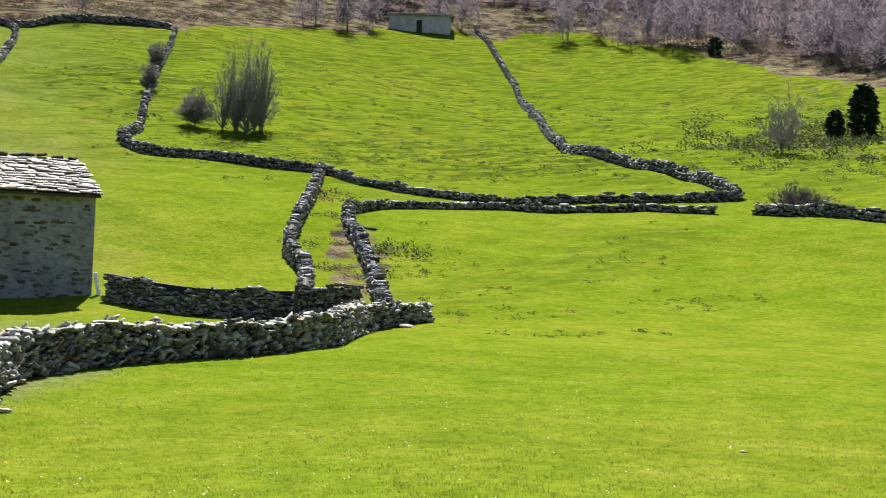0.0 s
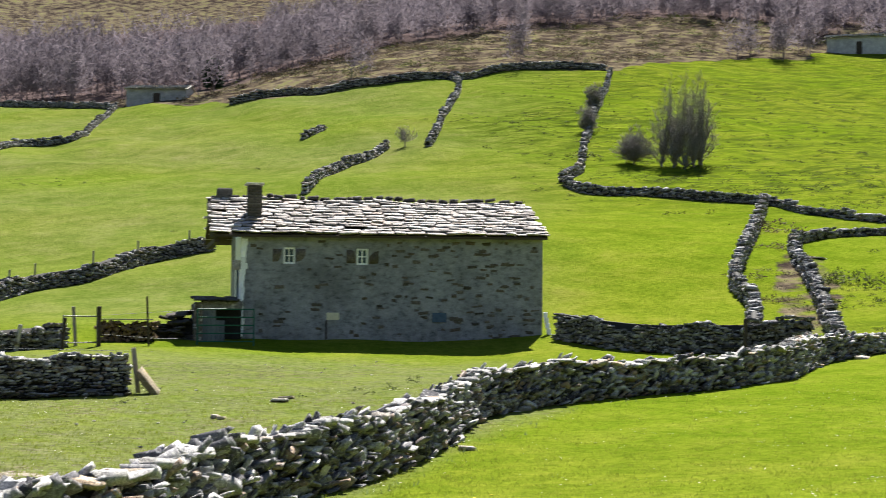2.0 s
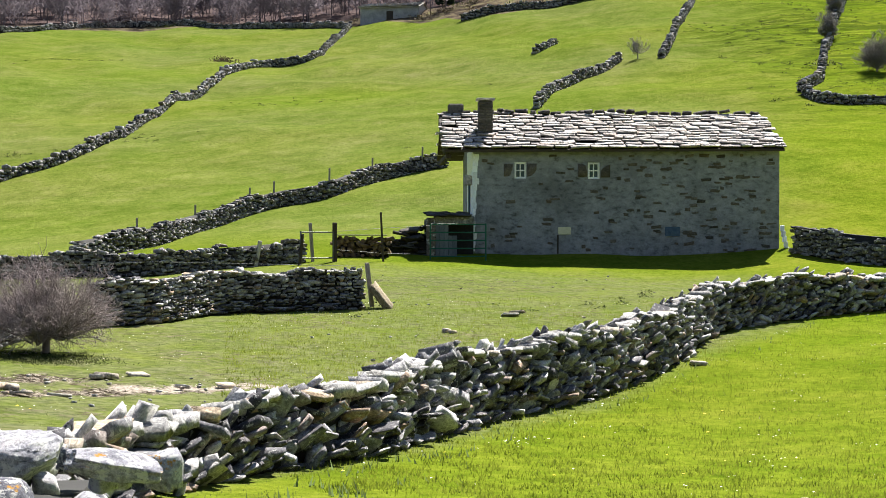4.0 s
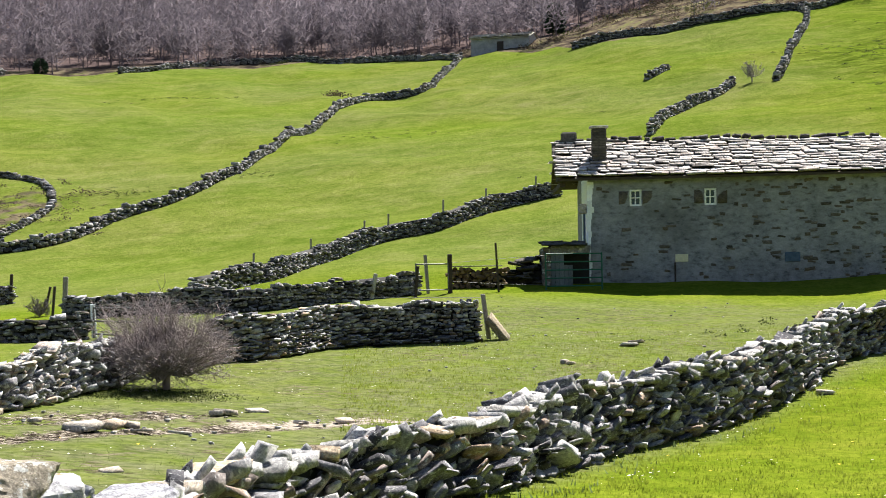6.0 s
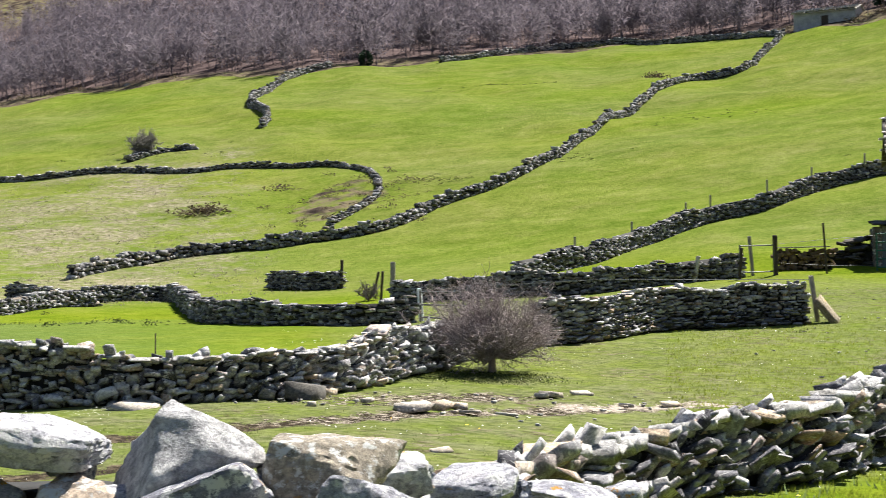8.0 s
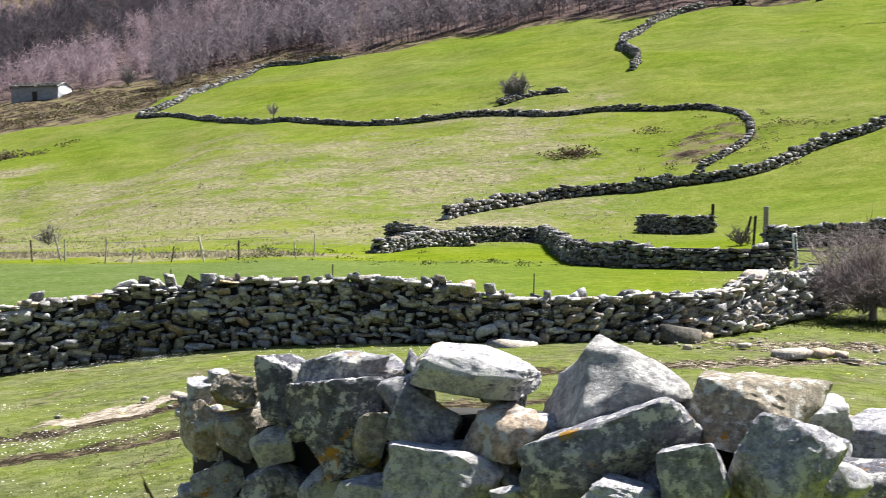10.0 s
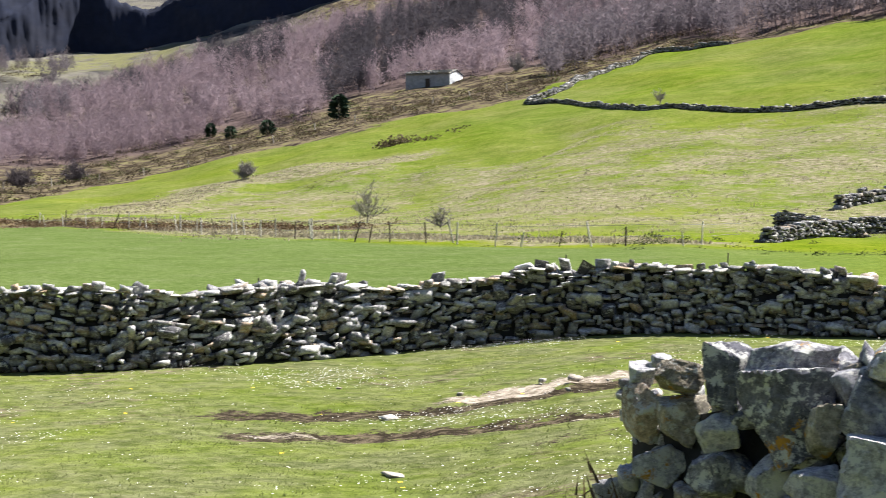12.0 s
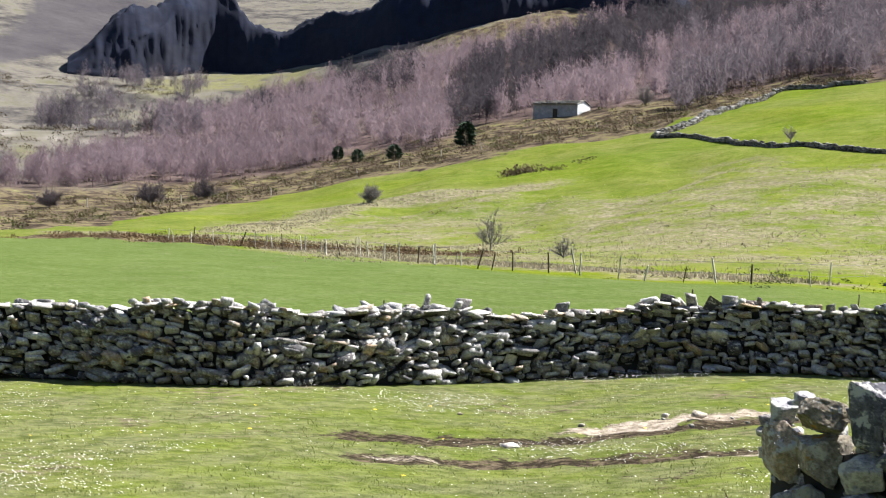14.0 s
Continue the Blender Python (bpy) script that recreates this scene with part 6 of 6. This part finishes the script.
    wood("rosy_bare_wood", "rosy leafless birch wood across the valley", M_ROSY, rosy, np.full(len(rosy), 7.0), 6)
    wood("valley_birch_wood", "pale rosy leafless birches on the valley floor", M_ROSY, birch, np.full(len(birch), 5.6), 8)


plant_woods()


# ---- conifers and leafy scrub ----
def clump(seed, n, flat=0.7, leaf=0.10):
    """A ragged bush that fills about a unit ball, made of small leaf blades."""
    rng = np.random.RandomState(seed)
    p = rng.normal(size=(n, 3))
    p = p / np.linalg.norm(p, axis=1)[:, None] * rng.uniform(0.25, 1.0, n)[:, None] ** 0.6 * (1 + 0.25 * np.sin(p * 2.3).sum(1, keepdims=True) / 3)
    p[:, 2] = np.abs(p[:, 2]) * flat
    d = rng.normal(size=(n, 3)) + p * 1.2 + np.array([0, 0, 0.4])
    d = d / np.linalg.norm(d, axis=1)[:, None] * rng.uniform(0.6, 1.6, n)[:, None] * leaf
    s = np.cross(d, rng.normal(size=(n, 3)))
    s = s / np.linalg.norm(s, axis=1)[:, None] * leaf * 0.38
    v = np.stack([p - s, p + s, p + d + s * 0.25, p + d - s * 0.25], 1).reshape(-1, 3)
    return v, np.arange(len(v)).reshape(-1, 4)


CLUMPS = [clump(50 + k, 32, 0.7, 0.20) for k in range(4)]


def scrub(name, label, material, at, size, seed, category="scrub", kind="stuff"):
    rng = np.random.RandomState(seed)
    at, size = np.asarray(at, float), np.asarray(size, float)
    z = ground_z(at[:, 0], at[:, 1]) - 0.05
    pick = rng.randint(0, 4, len(at))
    sets = []
    for k in range(4):
        m = pick == k
        if m.any():
            s = size[m]
            sets.append(strew(*CLUMPS[k], np.stack([at[m, 0], at[m, 1], z[m]], 1), np.stack([s, s * rng.uniform(0.7, 1.2, m.sum()), s * rng.uniform(0.6, 1.1, m.sum())], 1), rng.uniform(0, 6.28, m.sum())))
    ob = new(name, mesh_of(name, *join(sets), material))
    return tagged(ob, label, category, kind=kind)


def conifer(x, y, high, label, seed, wide=0.36):
    t = thing("conifer", (x, y, gz(x, y)), 0, label, "tree", "conifers")
    rng = np.random.RandomState(seed)
    piece("trunk", mesh_of("trunk", *rods([(0, 0, -0.2, 0, 0, high * 0.9, 0.09, 0.02)], 6), M_BARK), t)
    n = 620
    u = rng.uniform(0, 1, n)
    a, r = rng.uniform(0, 6.28, n), np.sqrt(np.clip(1 - (2 * u - 0.75) ** 2 / 1.6, 0.01, 1)) * high * wide * rng.uniform(0.35, 1.05, n) + 0.03
    p = np.stack([r * np.cos(a), r * np.sin(a), high * (0.05 + 0.93 * u)], 1)
    d = np.stack([np.cos(a), np.sin(a), rng.uniform(-0.5, 0.5, n)], 1) * high * 0.09
    s = np.cross(d, rng.normal(size=(n, 3)))
    s = s / np.linalg.norm(s, axis=1)[:, None] * high * 0.06
    v = np.stack([p - d * 0.5 - s, p - d * 0.5 + s, p + d + s * 0.2, p + d - s * 0.2], 1).reshape(-1, 3)
    piece("crown", mesh_of("crown", v, np.arange(len(v)).reshape(-1, 4), M_CONIFER), t)


conifer(118.5, 87.2, 4.6, "dark green conifer in the scrub", 1, 0.24)
conifer(116.0, 88.4, 2.6, "small dark green conifer in the scrub", 11, 0.28)
conifer(176.9, 157.6, 2.8, "small dark conifer at the field edge", 2)
conifer(179.5, 130.3, 3.2, "small dark conifer at the field edge", 3)
conifer(-134.8, 203.2, 4.0, "dark round holly on the moor", 4, 0.38)
conifer(-167.5, 212.7, 2.4, "small dark evergreen on the moor", 5, 0.38)
conifer(-158.9, 207.1, 2.2, "small dark evergreen on the moor", 6, 0.45)
conifer(-145.5, 199.1, 2.4, "small dark evergreen on the moor", 7, 0.5)
conifer(-18.0, 212.5, 2.2, "small dark conifer in front of the wood", 8, 0.4)
conifer(50.5, 205.0, 4.2, "small dark conifer in front of the wood", 9, 0.3)


def plant_scrub():
    rng = np.random.RandomState(91)
    brown, green, bracken = [], [], []
    b, d, x, y = scatter(rng, 40000, -50, 56, 130, 330)
    e = edge_distance(b)
    reach = np.interp(b, [-50, -44, -36, -26, -20, -14, 12, 16, 24, 31, 35, 40, 46, 56], [95, 70, 70, 85, 30, 5, 6, 36, 66, 70, 30, 46, 30, 30])
    keep = (d > e + 3 + 2 * wave(x, y, 9, 31)) & (d < e + reach) & ((b > 12) | (rng.rand(len(b)) < 0.42))
    w = wave(x, y, 16, 32)
    for xi, yi, wi, k in zip(x, y, w, keep):
        if k and wi > -0.35:
            (brown if rng.rand() < 0.72 else green).append((xi, yi, rng.uniform(0.4, 1.2)))
    b, d, x, y = scatter(rng, 900, -46, -19, 150, 290)
    for xi, yi, di, ei in zip(x, y, d, edge_distance(b)):
        if ei + 3 < di < ei + 60:
            brown.append((xi, yi, rng.uniform(0.8, 1.5)))
    # rough hollow below the curved wall, the bracken strip by the fence, single bushes
    for _ in range(70):
        brown.append((-11 + rng.normal() * 2.4, 108 + rng.normal() * 5, rng.uniform(0.3, 0.6)))
    for cx, cy, n, r, sp in ((-20.6, 107.5, 18, 1.0, 0.8), (-17.0, 117, 5, 0.8, 1.0), (17.7, 171.9, 12, 0.9, 0.7), (-6.9, 113.5, 7, 0.6, 1.4), (-77.0, 113.0, 4, 0.45, 0.8), (-86.5, 141.8, 20, 1.25, 1.3), (-83, 143, 8, 1.0, 1.6)):
        for _ in range(n):
            brown.append((cx + rng.normal() * sp, cy + rng.normal() * sp, r * rng.uniform(0.7, 1.2)))
    for cx, cy, n, r, sp in ((40.2, 58.0, 6, 0.45, 0.7), (44.0, 63.8, 8, 0.5, 0.8), (47.5, 69.5, 9, 0.5, 0.8), (52.6, 76.0, 8, 0.75, 0.7), (36.8, 52.6, 6, 0.4, 0.6), (75.3, 61.6, 8, 0.8, 0.5)):
        for _ in range(n):
            brown.append((cx + rng.normal() * sp, cy + rng.normal() * sp, r * rng.uniform(0.7, 1.2)))
    for cx, cy, n, r, sp in ((105, 84, 26, 1.3, 5.0), (112, 88, 90, 1.3, 5), (124, 96, 60, 1.2, 8), (99, 76, 30, 0.9, 4), (94, 70, 16, 0.6, 3), (59.8, 116.2, 4, 1.1, 0.8), (66.5, 107.6, 6, 0.8, 1.3), (-3.6, 114, 4, 0.5, 0.9), (46.0, 61.0, 9, 0.8, 1.0), (41.5, 56.5, 4, 0.6, 0.6), (51.8, 66, 1, 0.5, 0.3), (-26, 56, 14, 0.35, 3.2), (-21, 51.5, 10, 0.4, 1.5)):
        for _ in range(n):
            green.append((cx + rng.normal() * sp, cy + rng.normal() * sp, r * rng.uniform(0.7, 1.2)))
    for t in np.linspace(0, 1, 420):
        bracken.append((np.interp(t, [0, 0.45, 0.75, 1], [-82, -67, -57, -46]) + rng.normal(), np.interp(t, [0, 0.45, 0.75, 1], [73, 73.5, 69.8, 71]) + rng.normal() * 1.6, rng.uniform(0.4, 0.65)))
    # moor beyond the valley
    b, d, x, y = scatter(rng, 700, -53, -44, 262, 560)
    for xi, yi, wi in zip(x, y, wave(x, y, 40, 33)):
        if wi > -0.2:
            brown.append((xi, yi, rng.uniform(0.8, 2.4)))
    brown, green = np.array(brown), np.array(green)
    # dark rush tussocks on the rough slopes and in the meadow hollows
    tuss = []
    b, d, x, y = scatter(rng, 9000, 12, 56, 52, 200)
    hum, w1 = zones(x, y)["hummock"], wave(x, y, 9, 34) + 0.6 * wave(x, y, 3.5, 35)
    for xi, yi, h, wi, di in zip(x, y, hum, w1, d):
        if di < edge_distance(math.degrees(math.atan2(xi, yi))) - 4 and h * 1.1 + 0.55 * wi > 0.95:
            tuss.append((xi, yi, rng.uniform(0.18, 0.42)))
    # the group at (0, 178) puts a land fold's shade into dark tufts
    for cx, cy, n, sx, sy in ((64.7, 140.1, 90, 4, 2.5), (58.5, 100.5, 60, 3, 1.5), (62, 92.5, 150, 4.5, 1.4), (66, 85.5, 110, 4, 1.2), (78, 95, 150, 6, 4), (73.5, 84, 70, 3.5, 1.2), (98.9, 119.4, 60, 3.5, 0.8), (126, 157, 40, 3, 1.2), (84.8, 113.7, 20, 1.6, 0.7), (43.9, 56.2, 30, 1.5, 1.0), (38.1, 45.6, 18, 1.6, 0.5), (48.2, 44.5, 14, 1.2, 0.8), (36.8, 37.2, 20, 2.2, 0.5), (-31, 140, 60, 4, 2.5), (-12.5, 49, 40, 2.2, 0.9), (45.5, 60.5, 26, 1.6, 1.2), (42, 50.5, 16, 2.5, 0.8), (38.5, 43.5, 14, 3, 0.8), (47, 43, 16, 3.5, 0.6), (53.5, 52, 12, 2.0, 1.2), (-26, 57, 40, 4, 1.2), (-4, 113, 20, 1.5, 1.5), (12.5, 40, 20, 5, 2), (0, 178, 70, 4, 1.5), (18, 131, 30, 3, 2), (6, 116, 24, 2, 2)):
        for _ in range(n):
            tuss.append((cx + rng.normal() * sx, cy + rng.normal() * sy, rng.uniform(0.12, 0.34)))
    tuss = np.array(tuss)
    b, d, x, y = scatter(rng, 2400, 7, 56, 13, 46)
    keep = (wave(x, y, 6, 36) > -0.1) & (near_line(x, y, [(0, 8), (2.1, 14.2), (4.5, 18.1), (8.2, 22.8), (14, 31.2), (19.4, 33.9), (35, 43.8)]) > 0.9) & (b > np.interp(d, [13, 16, 23, 31, 36, 46], [7, 13, 21, 26, 30, 38]))
    tuft = np.stack([x, y, rng.uniform(0.02, 0.075, len(x))], 1)[keep]
    scrub("meadow_tufts", "small darker tufts and docks in the bright meadow", M_TUSSOCK, tuft[:, :2], tuft[:, 2], 6, "grass")
    b, d, x, y = scatter(rng, 9000, -44, -7, 62, 150)
    keep = (zones(x, y)["rush"] > 0.3) & (wave(x, y, 9, 38) + 0.7 * wave(x, y, 3, 39) > 0.25)
    pale = np.stack([x, y, rng.uniform(0.10, 0.26, len(x))], 1)[keep][:2600]
    scrub("rush_clumps", "pale dry rush clumps over the rough pasture", M_RUSH, pale[:, :2], pale[:, 2], 7, "grass")
    b, d, x, y = scatter(rng, 5000, -44, -7, 62, 150)
    keep = (zones(x, y)["rush"] > 0.3) & (wave(x, y, 7, 48) + 0.7 * wave(x, y, 2.5, 49) > 0.45)
    tuss = np.concatenate([tuss, np.stack([x, y, rng.uniform(0.08, 0.20, len(x))], 1)[keep][:900]])
    scrub("rush_tussocks", "dark green rush tussocks in the rough pasture, some standing for a fold's shade", M_TUSSOCK, tuss[:, :2], tuss[:, 2], 3)
    scrub("brown_heather", "brown heather and bracken covering the moor edge", M_HEATHER, brown[:, :2], brown[:, 2], 1)
    bracken = np.array(bracken)
    scrub("dead_bracken", "strip of rusty dead bracken along the fence", M_BRACKEN, bracken[:, :2], bracken[:, 2], 4)
    scrub("gorse_scrub", "dark green gorse scrub in patches", M_GORSE, green[:, :2], green[:, 2], 2)


plant_scrub()


def heather_bush(x, y, wide, high, seed):
    """A ragged upright heather bush of many fine stems."""
    t = thing("heather_bush", (x, y, gz(x, y)), 0, "brown heather bush at the foot of the boulders", "bush")
    rng = np.random.RandomState(seed)
    n = 2600
    a, r = rng.uniform(0, 6.28, n), np.sqrt(rng.uniform(0, 1, n)) * wide
    top = high * np.sqrt(np.clip(1 - (r / wide) ** 2, 0.05, 1)) * rng.uniform(0.7, 1.05, n)
    p = np.stack([r * np.cos(a), r * np.sin(a), top * rng.uniform(0.1, 1.0, n) ** 0.6], 1)
    q = p + rng.normal(size=(n, 3)) * 0.035 + np.array([0, 0, 0.05])
    s = np.stack([-np.sin(a), np.cos(a), np.zeros(n)], 1) * 0.006
    v = np.stack([p - s, p + s, q], 1).reshape(-1, 3)
    piece("foliage", mesh_of("foliage", v, np.arange(len(v)).reshape(-1, 3), M_BRACKEN), t)


heather_bush(-2.10, 4.28, 0.28, 0.84, 5)
heather_bush(-2.36, 4.50, 0.22, 0.72, 6)


# ---- fence across the valley field ----
def valley_fence():
    line = [(-72.0, 72.4), (-57.9, 68.0), (-39.9, 56.3), (-29.7, 51.2), (-24.5, 50.2), (-21.4, 49.7), (-19.4, 51.0), (-19.3, 56.0)]
    pts, s = along(np.array([(x, y, 0) for x, y in line]), 0.5)
    rng = np.random.RandomState(17)
    for t in np.cumsum(rng.uniform(0.7, 2.4, int(s[-1] / 1.55))):
        (x, y, _), a = locate(pts, s, np.array([t]))
        x, y = float(x[0]) + rng.normal() * 0.15, float(y[0]) + rng.normal() * 0.25
        post(x, y, rng.uniform(0.5, 1.0), rng.normal() * 9, rng.uniform(0.016, 0.03), M_STAKE if rng.rand() < 0.75 else M_OLDWOOD, "weathered rough fence stake", 0.3)
    for hgt in (0.35, 0.75):
        wire([(float(px), float(py), gz(px, py) + hgt) for px, py in pts[::8, :2]], "thin rusty fence wire across the meadow")
    for k in range(14):
        post(-150 + k * 3.4, 139 + k * 5.0, rng.uniform(0.9, 1.2), rng.normal() * 6, 0.07, M_WOOD, "pale fence post at the moor edge")


valley_fence()


# ---- loose stones in the turf ----
M_SANDSLAB = stone_material("pale_sandstone_slab", (0.34, 0.30, 0.255), (0.42, 0.375, 0.32), (0.52, 0.49, 0.45), (0.46, 0.37, 0.28), 0.62, 0.80)


def loose_stone(x, y, wide, high, seed, material=None, label="pale flat stone lying in the turf"):
    high = high * 0.65
    v, f = shard(seed, 0.35, 8)
    ob = new("loose_stone", mesh_of("loose_stone", v * (wide / 2, wide * 0.36, high / 2), f, material or M_SANDSLAB))
    ob.matrix_world = pose(x, y, gz(x, y) + high * 0.30, 4 + seed % 9, seed % 11 - 5, seed * 37 % 180)
    tagged(ob, label, "stone", "loose stones")


for i, (x, y, w, hh) in enumerate(((-1.2, 21.7, 0.55, 0.16), (-0.8, 22.2, 0.4, 0.16), (-0.55, 22.3, 0.3, 0.12), (0.8, 24.7, 0.4, 0.14), (0.65, 24.5, 0.25, 0.12), (1.3, 25.2, 0.35, 0.08), (-2.6, 23.6, 0.3, 0.2), (-2.6, 21.7, 0.2, 0.12), (-0.4, 21.7, 0.3, 0.06),
                                   (0.1, 21.6, 0.35, 0.06), (-0.6, 16.6, 0.25, 0.07), (-8.3, 13.1, 0.2, 0.04), (-7.5, 15.8, 0.22, 0.07), (-6.2, 9.8, 0.22, 0.03), (10.8, 36.6, 0.5, 0.1), (8.4, 33.4, 0.2, 0.14), (11.6, 26.8, 0.45, 0.12), (8.5, 33.2, 0.2, 0.1),
                                   (11.2, 37.3, 0.4, 0.1), (19.3, 16.0, 0.12, 0.06), (32.8, 42.6, 0.7, 0.14), (-5.0, 21.3, 0.8, 0.10), (48.3, 66.3, 0.7, 0.1), (1.9, 23.6, 0.25, 0.08), (2.6, 24.1, 0.3, 0.06), (-1.9, 22.6, 0.2, 0.1))):
    loose_stone(x, y, w, hh, 200 + i)
loose_stone(-2.85, 23.0, 0.75, 0.42, 260, M_CHIMNEY, "big dark stone at the foot of the wall")


def wedge_in_wall():
    """A pale triangular stone that blocks a hole in the foot of the meadow wall."""
    v, f = shard(431, 0.30, 6)
    v[:, :2] *= (1 - 0.55 * smooth(-0.6, 1.0, v[:, 2]))[:, None]
    ob = new("wedge_stone", mesh_of("wedge_stone", v * (0.20, 0.14, 0.17), f, M_PALEROCK))
    ob.matrix_world = pose(8.12, 22.95, gz(8.12, 22.95) + 0.42, 12, 0, 50)
    tagged(ob, "pale triangular stone wedged in the wall face", "stone", "loose stones")


wedge_in_wall()


def pebbles():
    """Small pale stones trodden into the paddock and its tracks."""
    rng = np.random.RandomState(63)
    at, size = [], []
    for cx, cy, sx, sy, n in ((-1.0, 22.0, 1.6, 0.7, 36), (1.5, 23.8, 1.4, 0.6, 20), (-7.6, 15.4, 1.0, 0.5, 14), (2.0, 20.0, 3.5, 3.0, 10), (8.5, 34, 4.0, 4.0, 24), (14.5, 47, 4, 4, 24), (-2.8, 22.8, 0.8, 0.6, 30)):
        for _ in range(n):
            x, y, w = cx + rng.normal() * sx, cy + rng.normal() * sy, rng.uniform(0.012, 0.045)
            at.append((x, y, gz(x, y) + w * 0.2))
            size.append((w, w * rng.uniform(0.6, 1), w * rng.uniform(0.3, 0.6)))
    v, f = block(97, 1, 0.25, 0.0)
    tagged(new("pebbles", mesh_of("pebbles", *strew(v, f, at, size, rng.uniform(0, 6, len(at))), M_PEBBLE)), "small pale stones trodden into the turf", "stones", kind="stuff")


pebbles()


# ---- grass blades, rushes, daisies ----
def blades(name, label, material, b0, b1, d0, d1, n, high, wide, seed, want, category="grass"):
    rng = np.random.RandomState(seed)
    u = rng.uniform(0, 1, n)
    b = np.radians(rng.uniform(b0, b1, n))
    d = d0 * (d1 / d0) ** u
    x, y = d * np.sin(b), d * np.cos(b)
    k = want(x, y, np.degrees(b), d) > rng.uniform(0, 1, n)
    x, y, d = x[k], y[k], d[k]
    n = len(x)
    z = ground_z(x, y) - 0.01
    h = high * rng.uniform(0.5, 1.3, n)
    a = rng.uniform(0, 6.28, n)
    lean = rng.normal(size=(n, 2)) * 0.35
    s = np.stack([np.cos(a), np.sin(a), np.zeros(n)], 1) * (wide * rng.uniform(0.6, 1.4, n))[:, None]
    p = np.stack([x, y, z], 1)
    tip = p + np.stack([lean[:, 0] * h, lean[:, 1] * h, h], 1)
    v = np.stack([p - s, p + s, tip], 1).reshape(-1, 3)
    tagged(new(name, mesh_of(name, v, np.arange(len(v)).reshape(-1, 3), material)), label, category, kind="stuff")


def not_mud(x, y, b, d):
    z = zones(x, y)
    return 1 - np.clip(z["mud"] * 1.6, 0, 1)


def pile_side(x, y, b, d):
    near = np.exp(-(near_line(x, y, [(-3.4, 6.0), (-2.3, 5.2), (-2.0, 4.4), (-1.0, 3.7)]) / 0.4) ** 2)
    return near


blades("meadow_grass", "bright green tufted meadow grass", M_BLADE, 6, 56, 13, 45, 150000, 0.055, 0.007, 1, lambda x, y, b, d: (0.25 + 0.75 * (wave(x, y, 1.3, 41) > 0.05)) * smooth(0.3, 1.0, d - 14 + (b - 8) * 0.8))
blades("paddock_grass", "short worn paddock grass", M_TURF, -54, 10, 9, 34, 120000, 0.026, 0.005, 2, lambda x, y, b, d: not_mud(x, y, b, d) * (0.2 + 0.6 * (wave(x, y, 0.9, 42) > 0.1)))
blades("dry_rush", "pale dry rush tufts over rough pasture", M_RUSH, -46, -6, 66, 168, 36000, 0.14, 0.03, 4, lambda x, y, b, d: zones(x, y)["rush"] * (wave(x, y, 5, 43) + 0.5 * wave(x, y, 14, 44) > 0.15))
blades("straw_strip", "tall pale dry grass along the field edges", M_RUSH, -52, -20, 58, 160, 110000, 0.15, 0.05, 14, lambda x, y, b, d: smooth(0.7, 1.2, zones(x, y)["rush"]) * (0.6 + 0.4 * wave(x, y, 4, 46)))
blades("dead_stems", "dry brown stems beside the boulder wall", M_RUSH, -40, -10, 3.2, 7.5, 1600, 0.30, 0.004, 5, pile_side)
blades("wall_foot_weeds", "dark green weeds along the wall foot", M_LUSH, 0, 52, 9, 46, 26000, 0.10, 0.012, 6, lambda x, y, b, d: np.exp(-(near_line(x, y, [(1.2, 10), (3.6, 15.6), (6.6, 20.4), (11.9, 26.9), (16.8, 32.4), (22.5, 34.0), (28.9, 38.9)]) / 0.35) ** 2) * (wave(x, y, 1.5, 45) > 0.2))


def flowers(name, label, material, b0, b1, d0, d1, n, size, seed, want):
    rng = np.random.RandomState(seed)
    b, d, x, y = scatter(rng, n, b0, b1, d0, d1)
    k = want(x, y) > rng.uniform(0, 1, n)
    x, y = x[k], y[k]
    a = np.arange(6) * math.pi / 3
    v = np.stack([np.cos(a), np.sin(a), 0.15 * np.cos(3 * a)], 1)
    f = np.array([[0, 1, 2, 3], [0, 3, 4, 5]])
    s = size * rng.uniform(0.6, 1.3, len(x))
    at = np.stack([x, y, ground_z(x, y) + 0.045], 1)
    tagged(new(name, mesh_of(name, *strew(v, f, at, np.stack([s, s, s], 1), rng.uniform(0, 6, len(x))), material)), label, "flowers", kind="stuff")


flowers("daisies", "white daisies scattered in the paddock turf", M_DAISY, -54, -14, 8, 24, 42000, 0.0064, 8, lambda x, y: np.clip(-0.15 + 0.9 * wave(x, y, 5.0, 51) + 0.3 * wave(x, y, 1.1, 53), 0.03, 0.8))
flowers("meadow_daisies", "white daisies scattered in the meadow", M_DAISY, -8, 50, 14, 42, 9000, 0.011, 9, lambda x, y: np.clip(wave(x, y, 3.0, 52) - 0.2, 0, 1) * 0.8 + 0.03)
flowers("dandelions", "yellow dandelions in the turf", M_YELLOW, -50, 40, 9, 24, 60, 0.018, 10, lambda x, y: np.ones_like(x))
# dark blades laid where the thorn bush's shadow falls, deepening it by colour
blades("bush_foot_weeds", "low dark weeds that paint the thorn bush's cast shadow", M_TUSSOCK, -8, 8, 25, 31, 22000, 0.03, 0.008, 12, lambda x, y, b, d: blot(x, y, -0.4, 27.6, 1.7, 1.3))
blades("pile_foot_heather", "dark heather at the foot of the boulders", M_HEATHER, -40, -12, 3.4, 7, 5000, 0.12, 0.006, 13, pile_side)
